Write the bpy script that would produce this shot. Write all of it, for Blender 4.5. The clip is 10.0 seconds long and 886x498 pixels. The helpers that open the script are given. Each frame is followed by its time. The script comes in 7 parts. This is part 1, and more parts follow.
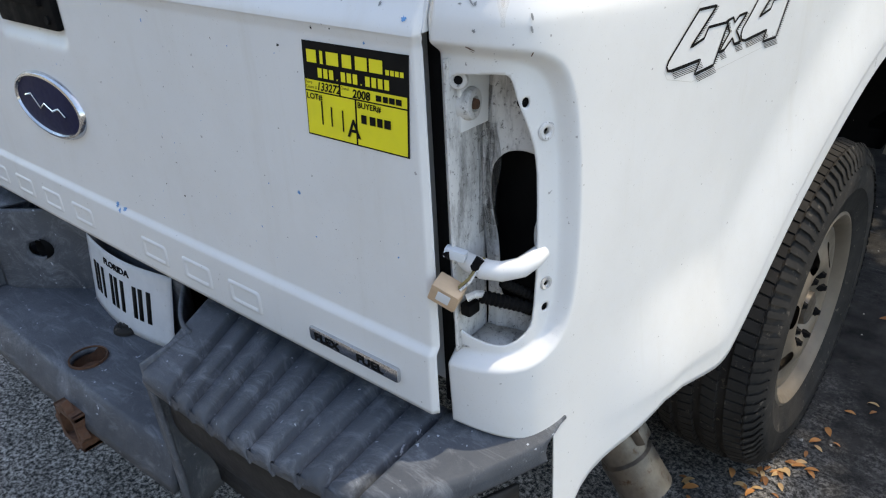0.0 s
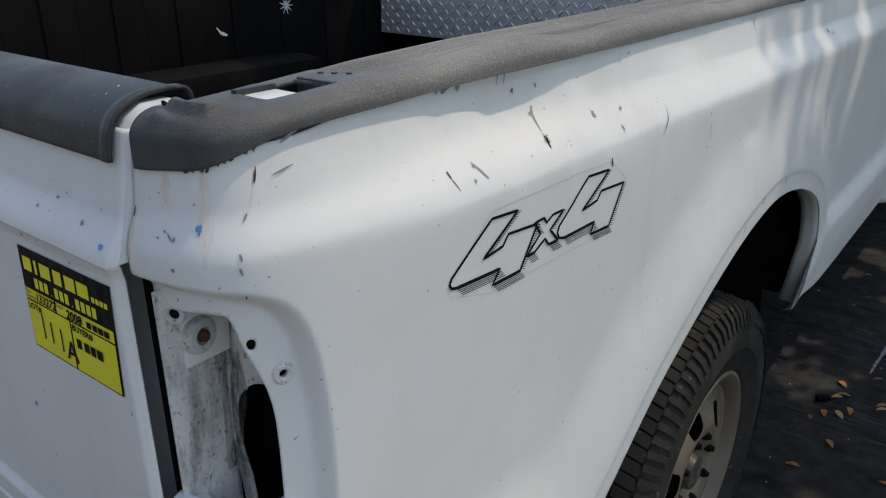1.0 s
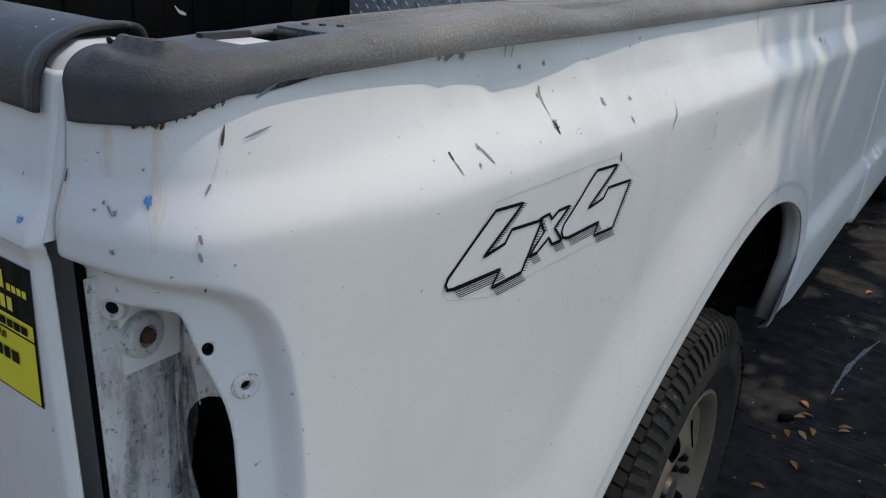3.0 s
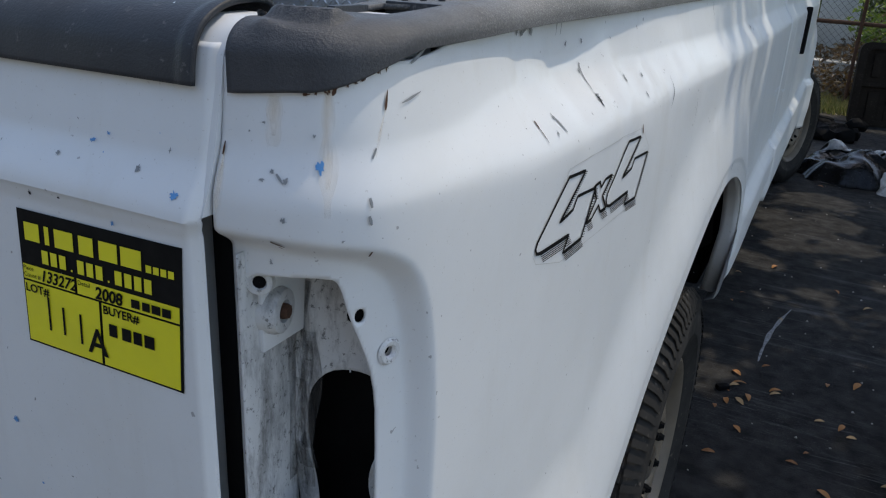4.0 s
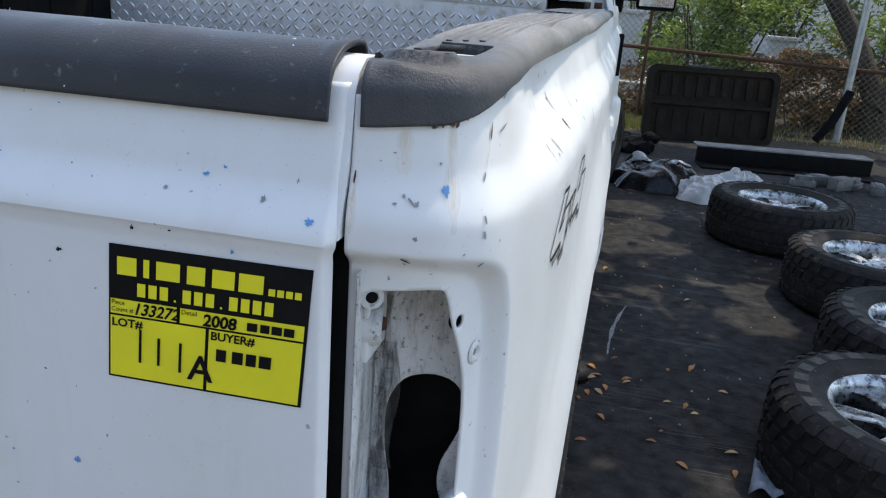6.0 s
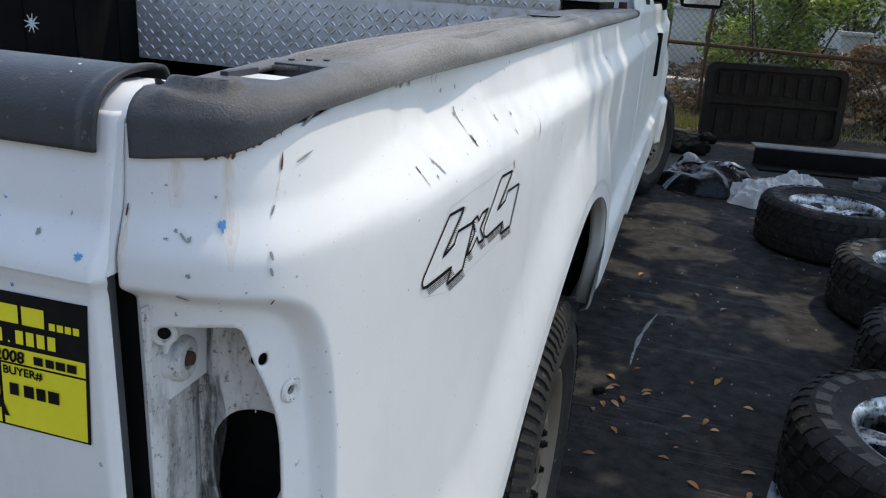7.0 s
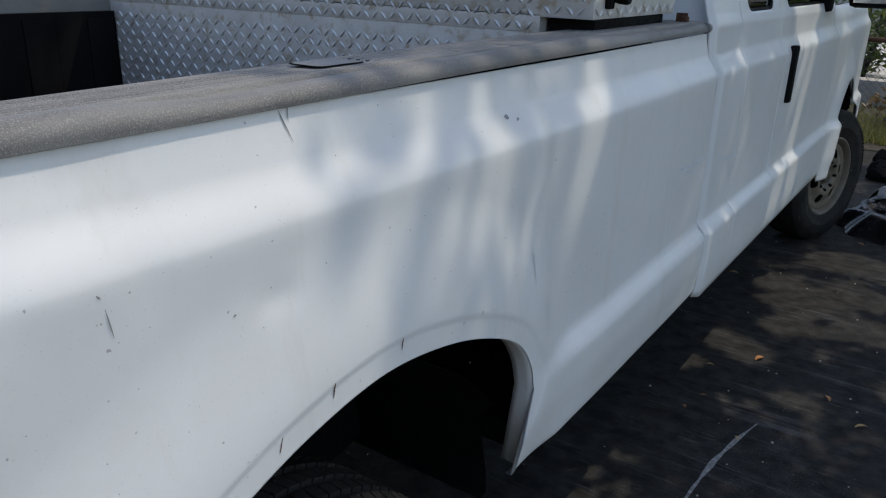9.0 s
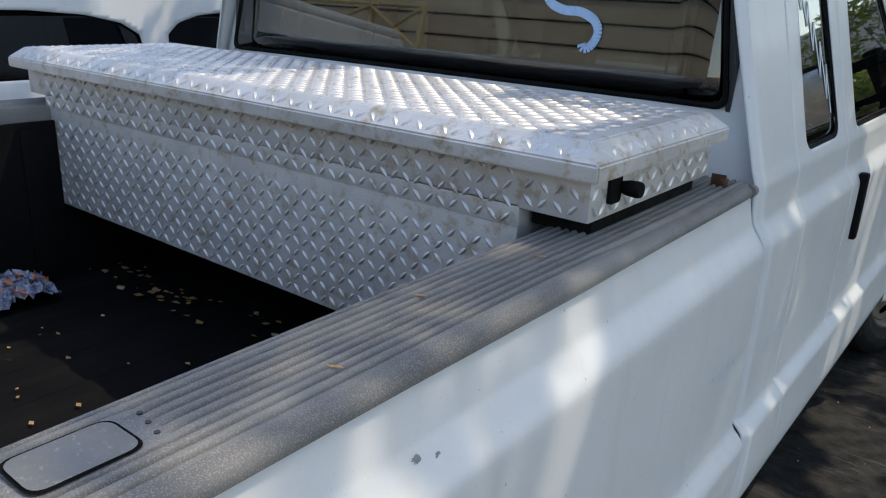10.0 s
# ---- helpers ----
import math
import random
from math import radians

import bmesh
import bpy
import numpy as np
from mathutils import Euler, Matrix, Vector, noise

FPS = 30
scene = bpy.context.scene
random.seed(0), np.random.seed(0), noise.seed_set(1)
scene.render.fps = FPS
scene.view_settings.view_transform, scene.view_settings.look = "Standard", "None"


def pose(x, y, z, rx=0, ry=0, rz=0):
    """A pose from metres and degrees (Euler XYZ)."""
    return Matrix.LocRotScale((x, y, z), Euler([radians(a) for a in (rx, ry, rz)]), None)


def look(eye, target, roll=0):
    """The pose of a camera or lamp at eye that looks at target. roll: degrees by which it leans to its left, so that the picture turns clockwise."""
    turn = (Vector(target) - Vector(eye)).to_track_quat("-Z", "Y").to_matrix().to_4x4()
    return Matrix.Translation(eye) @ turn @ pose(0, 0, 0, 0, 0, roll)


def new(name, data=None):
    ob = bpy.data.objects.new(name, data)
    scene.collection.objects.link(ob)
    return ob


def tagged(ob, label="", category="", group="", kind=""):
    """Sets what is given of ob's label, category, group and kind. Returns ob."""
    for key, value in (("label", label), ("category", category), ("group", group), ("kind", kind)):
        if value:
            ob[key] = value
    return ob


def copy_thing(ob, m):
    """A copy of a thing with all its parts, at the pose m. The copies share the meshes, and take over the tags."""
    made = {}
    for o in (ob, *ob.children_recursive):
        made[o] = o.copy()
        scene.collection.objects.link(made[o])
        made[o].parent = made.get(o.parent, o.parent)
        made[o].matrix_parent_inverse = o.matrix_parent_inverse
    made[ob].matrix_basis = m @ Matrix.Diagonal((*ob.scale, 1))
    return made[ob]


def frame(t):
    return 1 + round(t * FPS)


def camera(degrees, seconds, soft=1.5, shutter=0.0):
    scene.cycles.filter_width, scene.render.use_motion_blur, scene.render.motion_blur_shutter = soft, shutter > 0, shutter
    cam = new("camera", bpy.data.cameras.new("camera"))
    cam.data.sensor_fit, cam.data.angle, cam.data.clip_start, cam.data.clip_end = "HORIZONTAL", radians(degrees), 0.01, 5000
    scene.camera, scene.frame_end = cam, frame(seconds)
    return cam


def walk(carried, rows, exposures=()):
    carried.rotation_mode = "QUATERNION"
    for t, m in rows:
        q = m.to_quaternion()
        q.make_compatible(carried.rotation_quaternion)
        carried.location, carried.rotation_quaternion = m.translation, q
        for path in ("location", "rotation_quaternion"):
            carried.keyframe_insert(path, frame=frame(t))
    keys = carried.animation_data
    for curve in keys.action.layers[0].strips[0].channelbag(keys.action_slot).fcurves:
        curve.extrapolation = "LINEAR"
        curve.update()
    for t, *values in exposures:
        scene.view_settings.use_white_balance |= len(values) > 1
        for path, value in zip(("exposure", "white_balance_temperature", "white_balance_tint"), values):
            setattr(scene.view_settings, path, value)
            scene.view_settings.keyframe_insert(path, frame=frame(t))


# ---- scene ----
cam = camera(60.2, 10.0, 1.15)
PATH = [
    (0, (1.356, -0.53, 1.369), (0.184, 0.785, 0.421), -3.0),
    (0.5, (1.425, -0.387, 1.422), (0.257, 0.998, 0.575), -1.7),
    (1, (1.404, -0.265, 1.453), (0.261, 1.182, 0.68), 0.2),
    (1.5, (1.384, -0.226, 1.434), (0.281, 1.269, 0.695), 2.0),
    (2, (1.331, -0.217, 1.413), (0.256, 1.304, 0.685), 3.3),
    (2.5, (1.313, -0.211, 1.41), (0.253, 1.317, 0.675), 4.0),
    (3, (1.314, -0.21, 1.4), (0.267, 1.318, 0.645), 4.0),
    (3.2, (1.311, -0.216, 1.372), (0.29, 1.327, 0.614), 4.0),
    (4.3, (1.135, -0.384, 1.366), (0.419, 1.348, 0.67), 2.9),
    (4.5, (1.103, -0.422, 1.372), (0.464, 1.344, 0.684), 3.0),
    (5, (1.072, -0.459, 1.374), (0.58, 1.363, 0.71), 3.6),
    (6.3, (1.029, -0.454, 1.373), (0.649, 1.404, 0.737), 4.5),
    (6.5, (1.052, -0.44, 1.381), (0.64, 1.41, 0.742), 4.3),
    (7, (1.202, -0.366, 1.401), (0.655, 1.442, 0.744), 3.8),
    (7.5, (1.363, -0.248, 1.422), (0.664, 1.5, 0.748), 3.6),
    (8, (1.369, -0.002, 1.421), (0.522, 1.678, 0.743), 2.8),
    (8.5, (1.442, 0.276, 1.45), (0.468, 1.883, 0.763), 2.3),
    (9, (1.59, 0.551, 1.47), (0.54, 2.107, 0.779), 1.6),
    (9.5, (1.543, 0.827, 1.597), (0.455, 2.362, 0.919), 2.0),
    (10, (1.418, 1.082, 1.704), (0.259, 2.582, 1.066), 2.6),
]
# the clip's camera adapts as it moves from shade to sun
EXPOSURE = [(0, 1.42, 7750), (.5, .77, 7750), (1, .52, 7650), (1.5, .46, 7550), (2, .48, 7450), (3, .48, 7350), (4.5, .84, 6950), (5, 1.16, 7050), (6.5, 1.30, 7200), (7.5, .60, 7300), (8.2, .36, 7050), (9, .56, 7150), (9.5, .66, 7250), (10, .97, 7450)]
walk(cam, [(t, look(eye, target, roll)) for t, eye, target, roll in PATH], [(t, stops, kelvin, 10) for t, stops, kelvin in EXPOSURE])

# ---- daylight ----
SLOPE = Vector((0.30, 0.40, 1.0))
SUN_TO = SLOPE.normalized()
world = bpy.data.worlds.new("daylight")
scene.world = world
world.use_nodes = True
sky = world.node_tree.nodes.new("ShaderNodeTexSky")
sky.sky_type = 'NISHITA'
sky.sun_disc = False
sky.sun_elevation = math.asin(SUN_TO.z)
sky.sun_rotation = math.atan2(SUN_TO.x, SUN_TO.y)
backing = world.node_tree.nodes["Background"]
backing.inputs["Strength"].default_value = 0.18
world.node_tree.links.new(sky.outputs[0], backing.inputs["Color"])
sun = new("sun", bpy.data.lights.new("sun", 'SUN'))
sun.data.energy = 1.36
sun.data.angle = radians(0.45)
sun.data.color = (1.0, 0.94, 0.83)
sun.matrix_world = look(SUN_TO * 30, (0, 0, 0))
scene.view_settings.exposure = 0.0


# ---- materials ----
class Nodes:
    """A short way to wire a material."""

    def __init__(self, name):
        self.mat = bpy.data.materials.new(name)
        self.mat.use_nodes = True
        self.tree = self.mat.node_tree
        self.out = self.tree.nodes["Principled BSDF"]
        self.coord = self.add("ShaderNodeTexCoord").outputs["Object"]

    def add(self, kind):
        return self.tree.nodes.new(kind)

    def link(self, a, b):
        self.tree.links.new(a, b)

    def noise(self, scale, detail=4.0, rough=0.55, stretch=None, distort=0.0):
        n = self.add("ShaderNodeTexNoise")
        n.inputs["Scale"].default_value = scale
        n.inputs["Detail"].default_value = detail
        n.inputs["Roughness"].default_value = rough
        n.inputs["Distortion"].default_value = distort
        if stretch:
            m = self.add("ShaderNodeMapping")
            m.inputs["Scale"].default_value = stretch
            self.link(self.coord, m.inputs["Vector"])
            self.link(m.outputs[0], n.inputs["Vector"])
        else:
            self.link(self.coord, n.inputs["Vector"])
        return n.outputs["Fac"]

    def ramp(self, fac, lo, hi, a=0.0, b=1.0):
        m = self.add("ShaderNodeMapRange")
        m.inputs["From Min"].default_value = lo
        m.inputs["From Max"].default_value = hi
        m.inputs["To Min"].default_value = a
        m.inputs["To Max"].default_value = b
        self.link(fac, m.inputs["Value"])
        return m.outputs[0]

    def times(self, a, b):
        m = self.add("ShaderNodeMath")
        m.operation = 'MULTIPLY'
        self.link(a, m.inputs[0])
        if isinstance(b, float):
            m.inputs[1].default_value = b
        else:
            self.link(b, m.inputs[1])
        return m.outputs[0]

    def mix(self, fac, a, b):
        m = self.add("ShaderNodeMix")
        m.data_type = 'RGBA'
        if isinstance(fac, float):
            m.inputs[0].default_value = fac
        else:
            self.link(fac, m.inputs[0])
        for slot, v in ((6, a), (7, b)):
            if isinstance(v, tuple):
                m.inputs[slot].default_value = (*v, 1)
            else:
                self.link(v, m.inputs[slot])
        return m.outputs[2]

    def base(self, col):
        if isinstance(col, tuple):
            self.out.inputs["Base Color"].default_value = (*col, 1)
        else:
            self.link(col, self.out.inputs["Base Color"])
        return self

    def gloss(self, rough, metal=0.0, coat=0.0, spec=0.5):
        if isinstance(rough, float):
            self.out.inputs["Roughness"].default_value = rough
        else:
            self.link(rough, self.out.inputs["Roughness"])
        self.out.inputs["Metallic"].default_value = metal
        self.out.inputs["Coat Weight"].default_value = coat
        self.out.inputs["Coat Roughness"].default_value = 0.12
        self.out.inputs["Specular IOR Level"].default_value = spec
        return self

    def bump(self, fac, strength, distance=0.002):
        b = self.add("ShaderNodeBump")
        b.inputs["Strength"].default_value = strength
        b.inputs["Distance"].default_value = distance
        self.link(fac, b.inputs["Height"])
        self.link(b.outputs[0], self.out.inputs["Normal"])
        return self


def surface(name, a, b, scale=8.0, c=None, cscale=60.0, cut=(0.58, 0.7), rough=0.5, rvar=0.15, metal=0.0,
            bump=0.15, bscale=250.0, depth=0.001, coat=0.0, spec=0.5, stretch=None):
    """Two colours in large soft patches, a third in small spots, fine grain in the relief."""
    n = Nodes(name)
    col = n.mix(n.ramp(n.noise(scale, 5.0, 0.6, stretch), 0.3, 0.7), a, b)
    if c:
        col = n.mix(n.ramp(n.noise(cscale, 6.0, 0.65), cut[0], cut[1]), col, c)
    n.base(col)
    n.gloss(n.ramp(n.noise(scale * 3.1, 4.0), 0.3, 0.7, max(0.02, rough - rvar), min(1.0, rough + rvar)), metal, coat, spec)
    if bump:
        n.bump(n.noise(bscale, 3.0, 0.6), bump, depth)
    return n.mat


def paint_white():
    n = Nodes("white_paint")
    col = n.mix(n.ramp(n.noise(1.7, 5.0, 0.6), 0.3, 0.75), (0.71, 0.72, 0.72), (0.63, 0.645, 0.65))
    film = n.ramp(n.noise(5.5, 7.0, 0.7), 0.45, 0.75)
    col = n.mix(n.times(film, 0.45), col, (0.60, 0.595, 0.57))
    runs = n.ramp(n.noise(11.0, 6.0, 0.65, (1.0, 1.0, 0.10)), 0.56, 0.78)
    col = n.mix(n.times(runs, 0.40), col, (0.53, 0.51, 0.46))
    specks = n.ramp(n.noise(420.0, 2.0, 0.5), 0.69, 0.75)
    col = n.mix(n.times(specks, 0.40), col, (0.36, 0.34, 0.31))
    nicks = n.ramp(n.noise(120.0, 2.0, 0.5), 0.745, 0.765)
    col = n.mix(n.times(nicks, 0.7), col, (0.24, 0.235, 0.23))
    n.base(col)
    n.gloss(n.ramp(n.noise(5.0, 6.0, 0.65), 0.3, 0.7, 0.38, 0.58), 0.0, 0.18, 0.38)
    n.bump(n.noise(3.2, 2.0, 0.4), 0.12, 0.012)
    return n.mat


def paint_inner():
    n = Nodes("dirty_inner_paint")
    dirt = n.ramp(n.noise(30.0, 9.0, 0.8, (1.0, 1.0, 0.30)), 0.47, 0.66)
    col = n.mix(n.ramp(n.noise(9.0, 4.0), 0.3, 0.7), (0.66, 0.66, 0.65), (0.52, 0.52, 0.51))
    col = n.mix(n.times(dirt, 0.8), col, (0.12, 0.115, 0.11))
    fleck = n.ramp(n.noise(190.0, 4.0, 0.7), 0.58, 0.66)
    col = n.mix(n.times(fleck, 0.75), col, (0.06, 0.058, 0.055))
    n.base(col)
    n.gloss(0.62, 0.0)
    n.bump(n.noise(90.0, 6.0, 0.7), 0.3, 0.002)
    return n.mat


def asphalt():
    n = Nodes("sealed_asphalt")
    speck = n.ramp(n.noise(130.0, 3.0, 0.7), 0.60, 0.74)
    worn = n.ramp(n.noise(1.1, 6.0, 0.62), 0.47, 0.66)
    streak = n.ramp(n.noise(7.0, 10.0, 0.8, (0.14, 2.6, 1.0), 0.7), 0.53, 0.70)
    col = n.mix(n.ramp(n.noise(14.0, 6.0), 0.35, 0.7), (0.022, 0.0217, 0.0213), (0.054, 0.0525, 0.0505))
    col = n.mix(n.times(n.times(streak, worn), 0.75), col, (0.20, 0.20, 0.205))
    fine = n.ramp(n.noise(30.0, 8.0, 0.8, (0.10, 2.2, 1.0), 0.5), 0.56, 0.66)
    col = n.mix(n.times(n.times(fine, n.ramp(n.noise(2.2, 5.0, 0.6), 0.42, 0.64)), 0.6), col, (0.24, 0.24, 0.25))
    haze = n.ramp(n.noise(1.6, 8.0, 0.72), 0.5, 0.75)
    col = n.mix(n.times(n.times(haze, n.ramp(n.noise(40.0, 8.0, 0.8), 0.45, 0.62)), 0.6), col, (0.11, 0.108, 0.104))
    # bare, greyer paving behind the truck
    sep = n.add("ShaderNodeSeparateXYZ")
    n.link(n.coord, sep.inputs[0])
    m = n.add("ShaderNodeMath")
    m.operation = 'ADD'
    n.link(sep.outputs["Y"], m.inputs[0])
    n.link(n.ramp(n.noise(2.4, 6.0, 0.7), 0.0, 1.0, -0.9, 0.9), m.inputs[1])
    bare = n.ramp(m.outputs[0], 1.25, 0.55)
    grain = n.ramp(n.noise(85.0, 8.0, 0.85), 0.46, 0.58)
    dirty = n.ramp(n.noise(7.0, 6.0, 0.7), 0.35, 0.65)
    grey = n.mix(grain, (0.022, 0.022, 0.022), n.mix(dirty, (0.24, 0.235, 0.225), (0.62, 0.60, 0.57)))
    col = n.mix(n.times(n.times(speck, worn), 0.8), col, (0.30, 0.29, 0.28))
    col = n.mix(bare, col, grey)
    n.base(col)
    n.gloss(n.ramp(n.noise(20.0, 5.0), 0.3, 0.7, 0.6, 0.85), 0.0, 0.0, 0.05)
    n.bump(n.noise(150.0, 5.0, 0.7), 0.9, 0.005)
    return n.mat


def step_plastic():
    n = Nodes("grey_step_plastic")
    col = n.mix(n.ramp(n.noise(6.0, 6.0, 0.65), 0.3, 0.7), (0.046, 0.053, 0.065), (0.090, 0.103, 0.122))
    scuff = n.ramp(n.noise(16.0, 10.0, 0.82, (0.5, 1.6, 1.0), 0.9), 0.50, 0.68)
    col = n.mix(n.times(scuff, 0.8), col, (0.20, 0.22, 0.25))
    paint = n.ramp(n.noise(80.0, 4.0, 0.6), 0.675, 0.71)
    col = n.mix(n.times(paint, 0.8), col, (0.48, 0.53, 0.60))
    n.base(col)
    n.gloss(n.ramp(n.noise(20.0, 5.0), 0.3, 0.7, 0.45, 0.7), 0.0, 0.0, 0.3)
    n.bump(n.noise(45.0, 9.0, 0.8), 0.6, 0.004)
    return n.mat


def rail_plastic():
    """Sun-bleached black plastic, mixed to a darker tone towards the rear end."""
    n = Nodes("sun_bleached_plastic")
    sep = n.add("ShaderNodeSeparateXYZ")
    n.link(n.coord, sep.inputs[0])
    m = n.add("ShaderNodeMath")
    m.operation = 'ADD'
    n.link(sep.outputs["Y"], m.inputs[0])
    n.link(n.ramp(n.noise(14.0, 6.0, 0.7), 0.0, 1.0, -0.10, 0.10), m.inputs[1])
    grain = n.ramp(n.noise(7.0, 6.0, 0.65, (3.0, 0.35, 1.0)), 0.3, 0.7)
    pale = n.mix(grain, (0.088, 0.087, 0.086), (0.212, 0.209, 0.203))
    pale = n.mix(n.ramp(n.noise(650.0, 4.0, 0.7), 0.50, 0.66), pale, (0.30, 0.292, 0.275))
    dark = n.mix(grain, (0.030, 0.033, 0.039), (0.058, 0.061, 0.067))
    scuff = n.ramp(n.noise(60.0, 7.0, 0.8, (1.5, 0.4, 1.0)), 0.60, 0.70)
    col = n.mix(n.ramp(m.outputs[0], 0.03, 0.34), dark, pale)
    col = n.mix(n.times(scuff, 0.6), col, (0.10, 0.10, 0.10))
    n.base(col)
    n.gloss(n.ramp(n.noise(21.0, 4.0), 0.3, 0.7, 0.48, 0.66), 0.0, 0.0, 0.4)
    n.bump(n.noise(420.0, 4.0, 0.7), 0.6, 0.0014)
    return n.mat


def leafy(name, a, b, c):
    n = Nodes(name)
    r = n.add("ShaderNodeNewGeometry").outputs["Random Per Island"]
    col = n.mix(n.ramp(r, 0.0, 0.7), a, b)
    col = n.mix(n.ramp(r, 0.82, 0.9), col, c)
    n.base(col)
    n.gloss(0.5)
    thin = n.add("ShaderNodeBsdfTranslucent")
    n.link(n.mix(0.5, col, (0.30, 0.42, 0.06) if a[1] > a[0] else (0.5, 0.3, 0.1)), thin.inputs["Color"])
    both = n.add("ShaderNodeMixShader")
    both.inputs[0].default_value = 0.30
    n.link(n.out.outputs[0], both.inputs[1])
    n.link(thin.outputs[0], both.inputs[2])
    n.link(both.outputs[0], n.tree.nodes["Material Output"].inputs["Surface"])
    return n.mat


def patchy_tint(name, a, b, cover):
    """A thin tint that lets the paint show through in patches: rust stains, corner shade."""
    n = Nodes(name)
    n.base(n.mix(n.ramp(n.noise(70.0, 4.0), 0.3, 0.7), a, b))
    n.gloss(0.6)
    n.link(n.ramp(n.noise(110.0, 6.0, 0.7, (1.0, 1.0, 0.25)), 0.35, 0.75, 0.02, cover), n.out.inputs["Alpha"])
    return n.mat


def glass(name, tint, rough=0.02):
    n = Nodes(name)
    n.base(n.mix(n.ramp(n.noise(3.0), 0.3, 0.7), tint, tuple(v * 0.85 for v in tint)))
    n.gloss(rough)
    n.out.inputs["Transmission Weight"].default_value = 1.0
    n.out.inputs["IOR"].default_value = 1.45
    return n.mat


WHITE = paint_white()
INNER = paint_inner()
ASPHALT = asphalt()
CAP = surface("weathered_black_plastic", (0.022, 0.025, 0.030), (0.050, 0.053, 0.059), 5.0, (0.16, 0.155, 0.15), 90.0,
              (0.62, 0.74), 0.50, 0.1, 0.0, 0.35, 520.0, 0.0012, spec=0.35)
RAILTOP = rail_plastic()
BLEACHED = surface("bleached_cover_plastic", (0.13, 0.13, 0.128), (0.19, 0.188, 0.182), 9.0, (0.28, 0.275, 0.26), 140.0, rough=0.6, bump=0.4, bscale=420.0)
# grime and corner shade in one dark tint, for the lamp opening
GRIME_AND_SHADE = patchy_tint("grime_and_corner_shade", (0.05, 0.048, 0.045), (0.12, 0.115, 0.11), 0.75)
BLACK = surface("matt_black", (0.006, 0.006, 0.0065), (0.011, 0.011, 0.011), 12.0, rough=0.65, bump=0.2, spec=0.04)
LINER = surface("black_bed_liner", (0.006, 0.006, 0.0065), (0.010, 0.0098, 0.0098), 4.0, (0.05, 0.047, 0.044), 26.0,
                (0.70, 0.80), 0.6, 0.12, 0.0, 0.4, 300.0, 0.0015, spec=0.03)
STEP = step_plastic()
SPLATTER = surface("paint_splattered_black", (0.010, 0.010, 0.011), (0.02, 0.02, 0.02), 8.0, (0.5, 0.5, 0.48), 46.0,
                   (0.70, 0.73), 0.45, 0.1, 0.0, 0.3, 150.0, 0.002, spec=0.2)
RUBBER = surface("tyre_rubber", (0.018, 0.0172, 0.0165), (0.036, 0.034, 0.032), 9.0, (0.13, 0.114, 0.096), 55.0,
                 (0.60, 0.75), 0.75, 0.1, 0.0, 0.4, 300.0, 0.001, spec=0.1)
STEEL = surface("tan_steel_wheel", (0.17, 0.14, 0.105), (0.115, 0.094, 0.072), 9.0, (0.09, 0.045, 0.022), 40.0,
                (0.64, 0.74), 0.55, 0.1, 0.1, 0.2, 200.0)
ALLOY = surface("scuffed_alloy", (0.50, 0.51, 0.52), (0.30, 0.31, 0.32), 14.0, (0.06, 0.06, 0.06), 30.0,
                (0.50, 0.62), 0.32, 0.12, 1.0, 0.2, 150.0)
ALU = surface("diamond_aluminium", (0.74, 0.735, 0.73), (0.58, 0.575, 0.57), 9.0, (0.34, 0.30, 0.26), 34.0,
              (0.54, 0.70), 0.42, 0.1, 0.6, 0.15, 350.0)
# field a tone darker and duller than the raised lozenges, with tan spots
ALU_FIELD = surface("dull_aluminium_field", (0.68, 0.67, 0.66), (0.54, 0.53, 0.52), 9.0, (0.42, 0.35, 0.26), 34.0,
                    (0.52, 0.68), 0.50, 0.1, 0.40, 0.5, 220.0, 0.0015)
CHROME = surface("dull_chrome", (0.66, 0.67, 0.69), (0.48, 0.49, 0.50), 30.0, rough=0.2, rvar=0.08, metal=1.0, bump=0.1)
RUST = surface("rust", (0.11, 0.050, 0.026), (0.055, 0.026, 0.015), 30.0, (0.03, 0.02, 0.015), 90.0, rough=0.85, bump=0.6)
RUST_RUN = patchy_tint("rust_run", (0.82, 0.50, 0.17), (0.84, 0.64, 0.36), 0.16)
EMBLEM = surface("dark_blue_enamel", (0.006, 0.009, 0.040), (0.010, 0.014, 0.055), 30.0, rough=0.4, rvar=0.05, bump=0.0, spec=0.06)
YELLOW = surface("yellow_vinyl", (0.82, 0.74, 0.015), (0.74, 0.67, 0.02), 20.0, rough=0.4, rvar=0.08, bump=0.05)
INK = surface("black_ink", (0.007, 0.007, 0.007), (0.012, 0.012, 0.012), 30.0, rough=0.5, bump=0.0, spec=0.05)
BLUE = surface("blue_paint_smear", (0.05, 0.21, 0.48), (0.10, 0.30, 0.58), 80.0, rough=0.5, bump=0.2)
GREYCHIP = surface("primer_grey_chip", (0.17, 0.18, 0.19), (0.30, 0.31, 0.31), 90.0, rough=0.7, bump=0.2)
TAN = surface("tan_connector_plastic", (0.55, 0.40, 0.27), (0.45, 0.32, 0.21), 40.0, rough=0.5, bump=0.1)
PLATE = surface("licence_plate_white", (0.62, 0.66, 0.70), (0.52, 0.56, 0.60), 20.0, (0.25, 0.25, 0.25), 80.0, (0.68, 0.75), 0.4, bump=0.1)
PIPE = surface("sooty_steel", (0.20, 0.185, 0.165), (0.11, 0.095, 0.08), 18.0, (0.08, 0.05, 0.03), 50.0, rough=0.5, metal=0.8, bump=0.4)
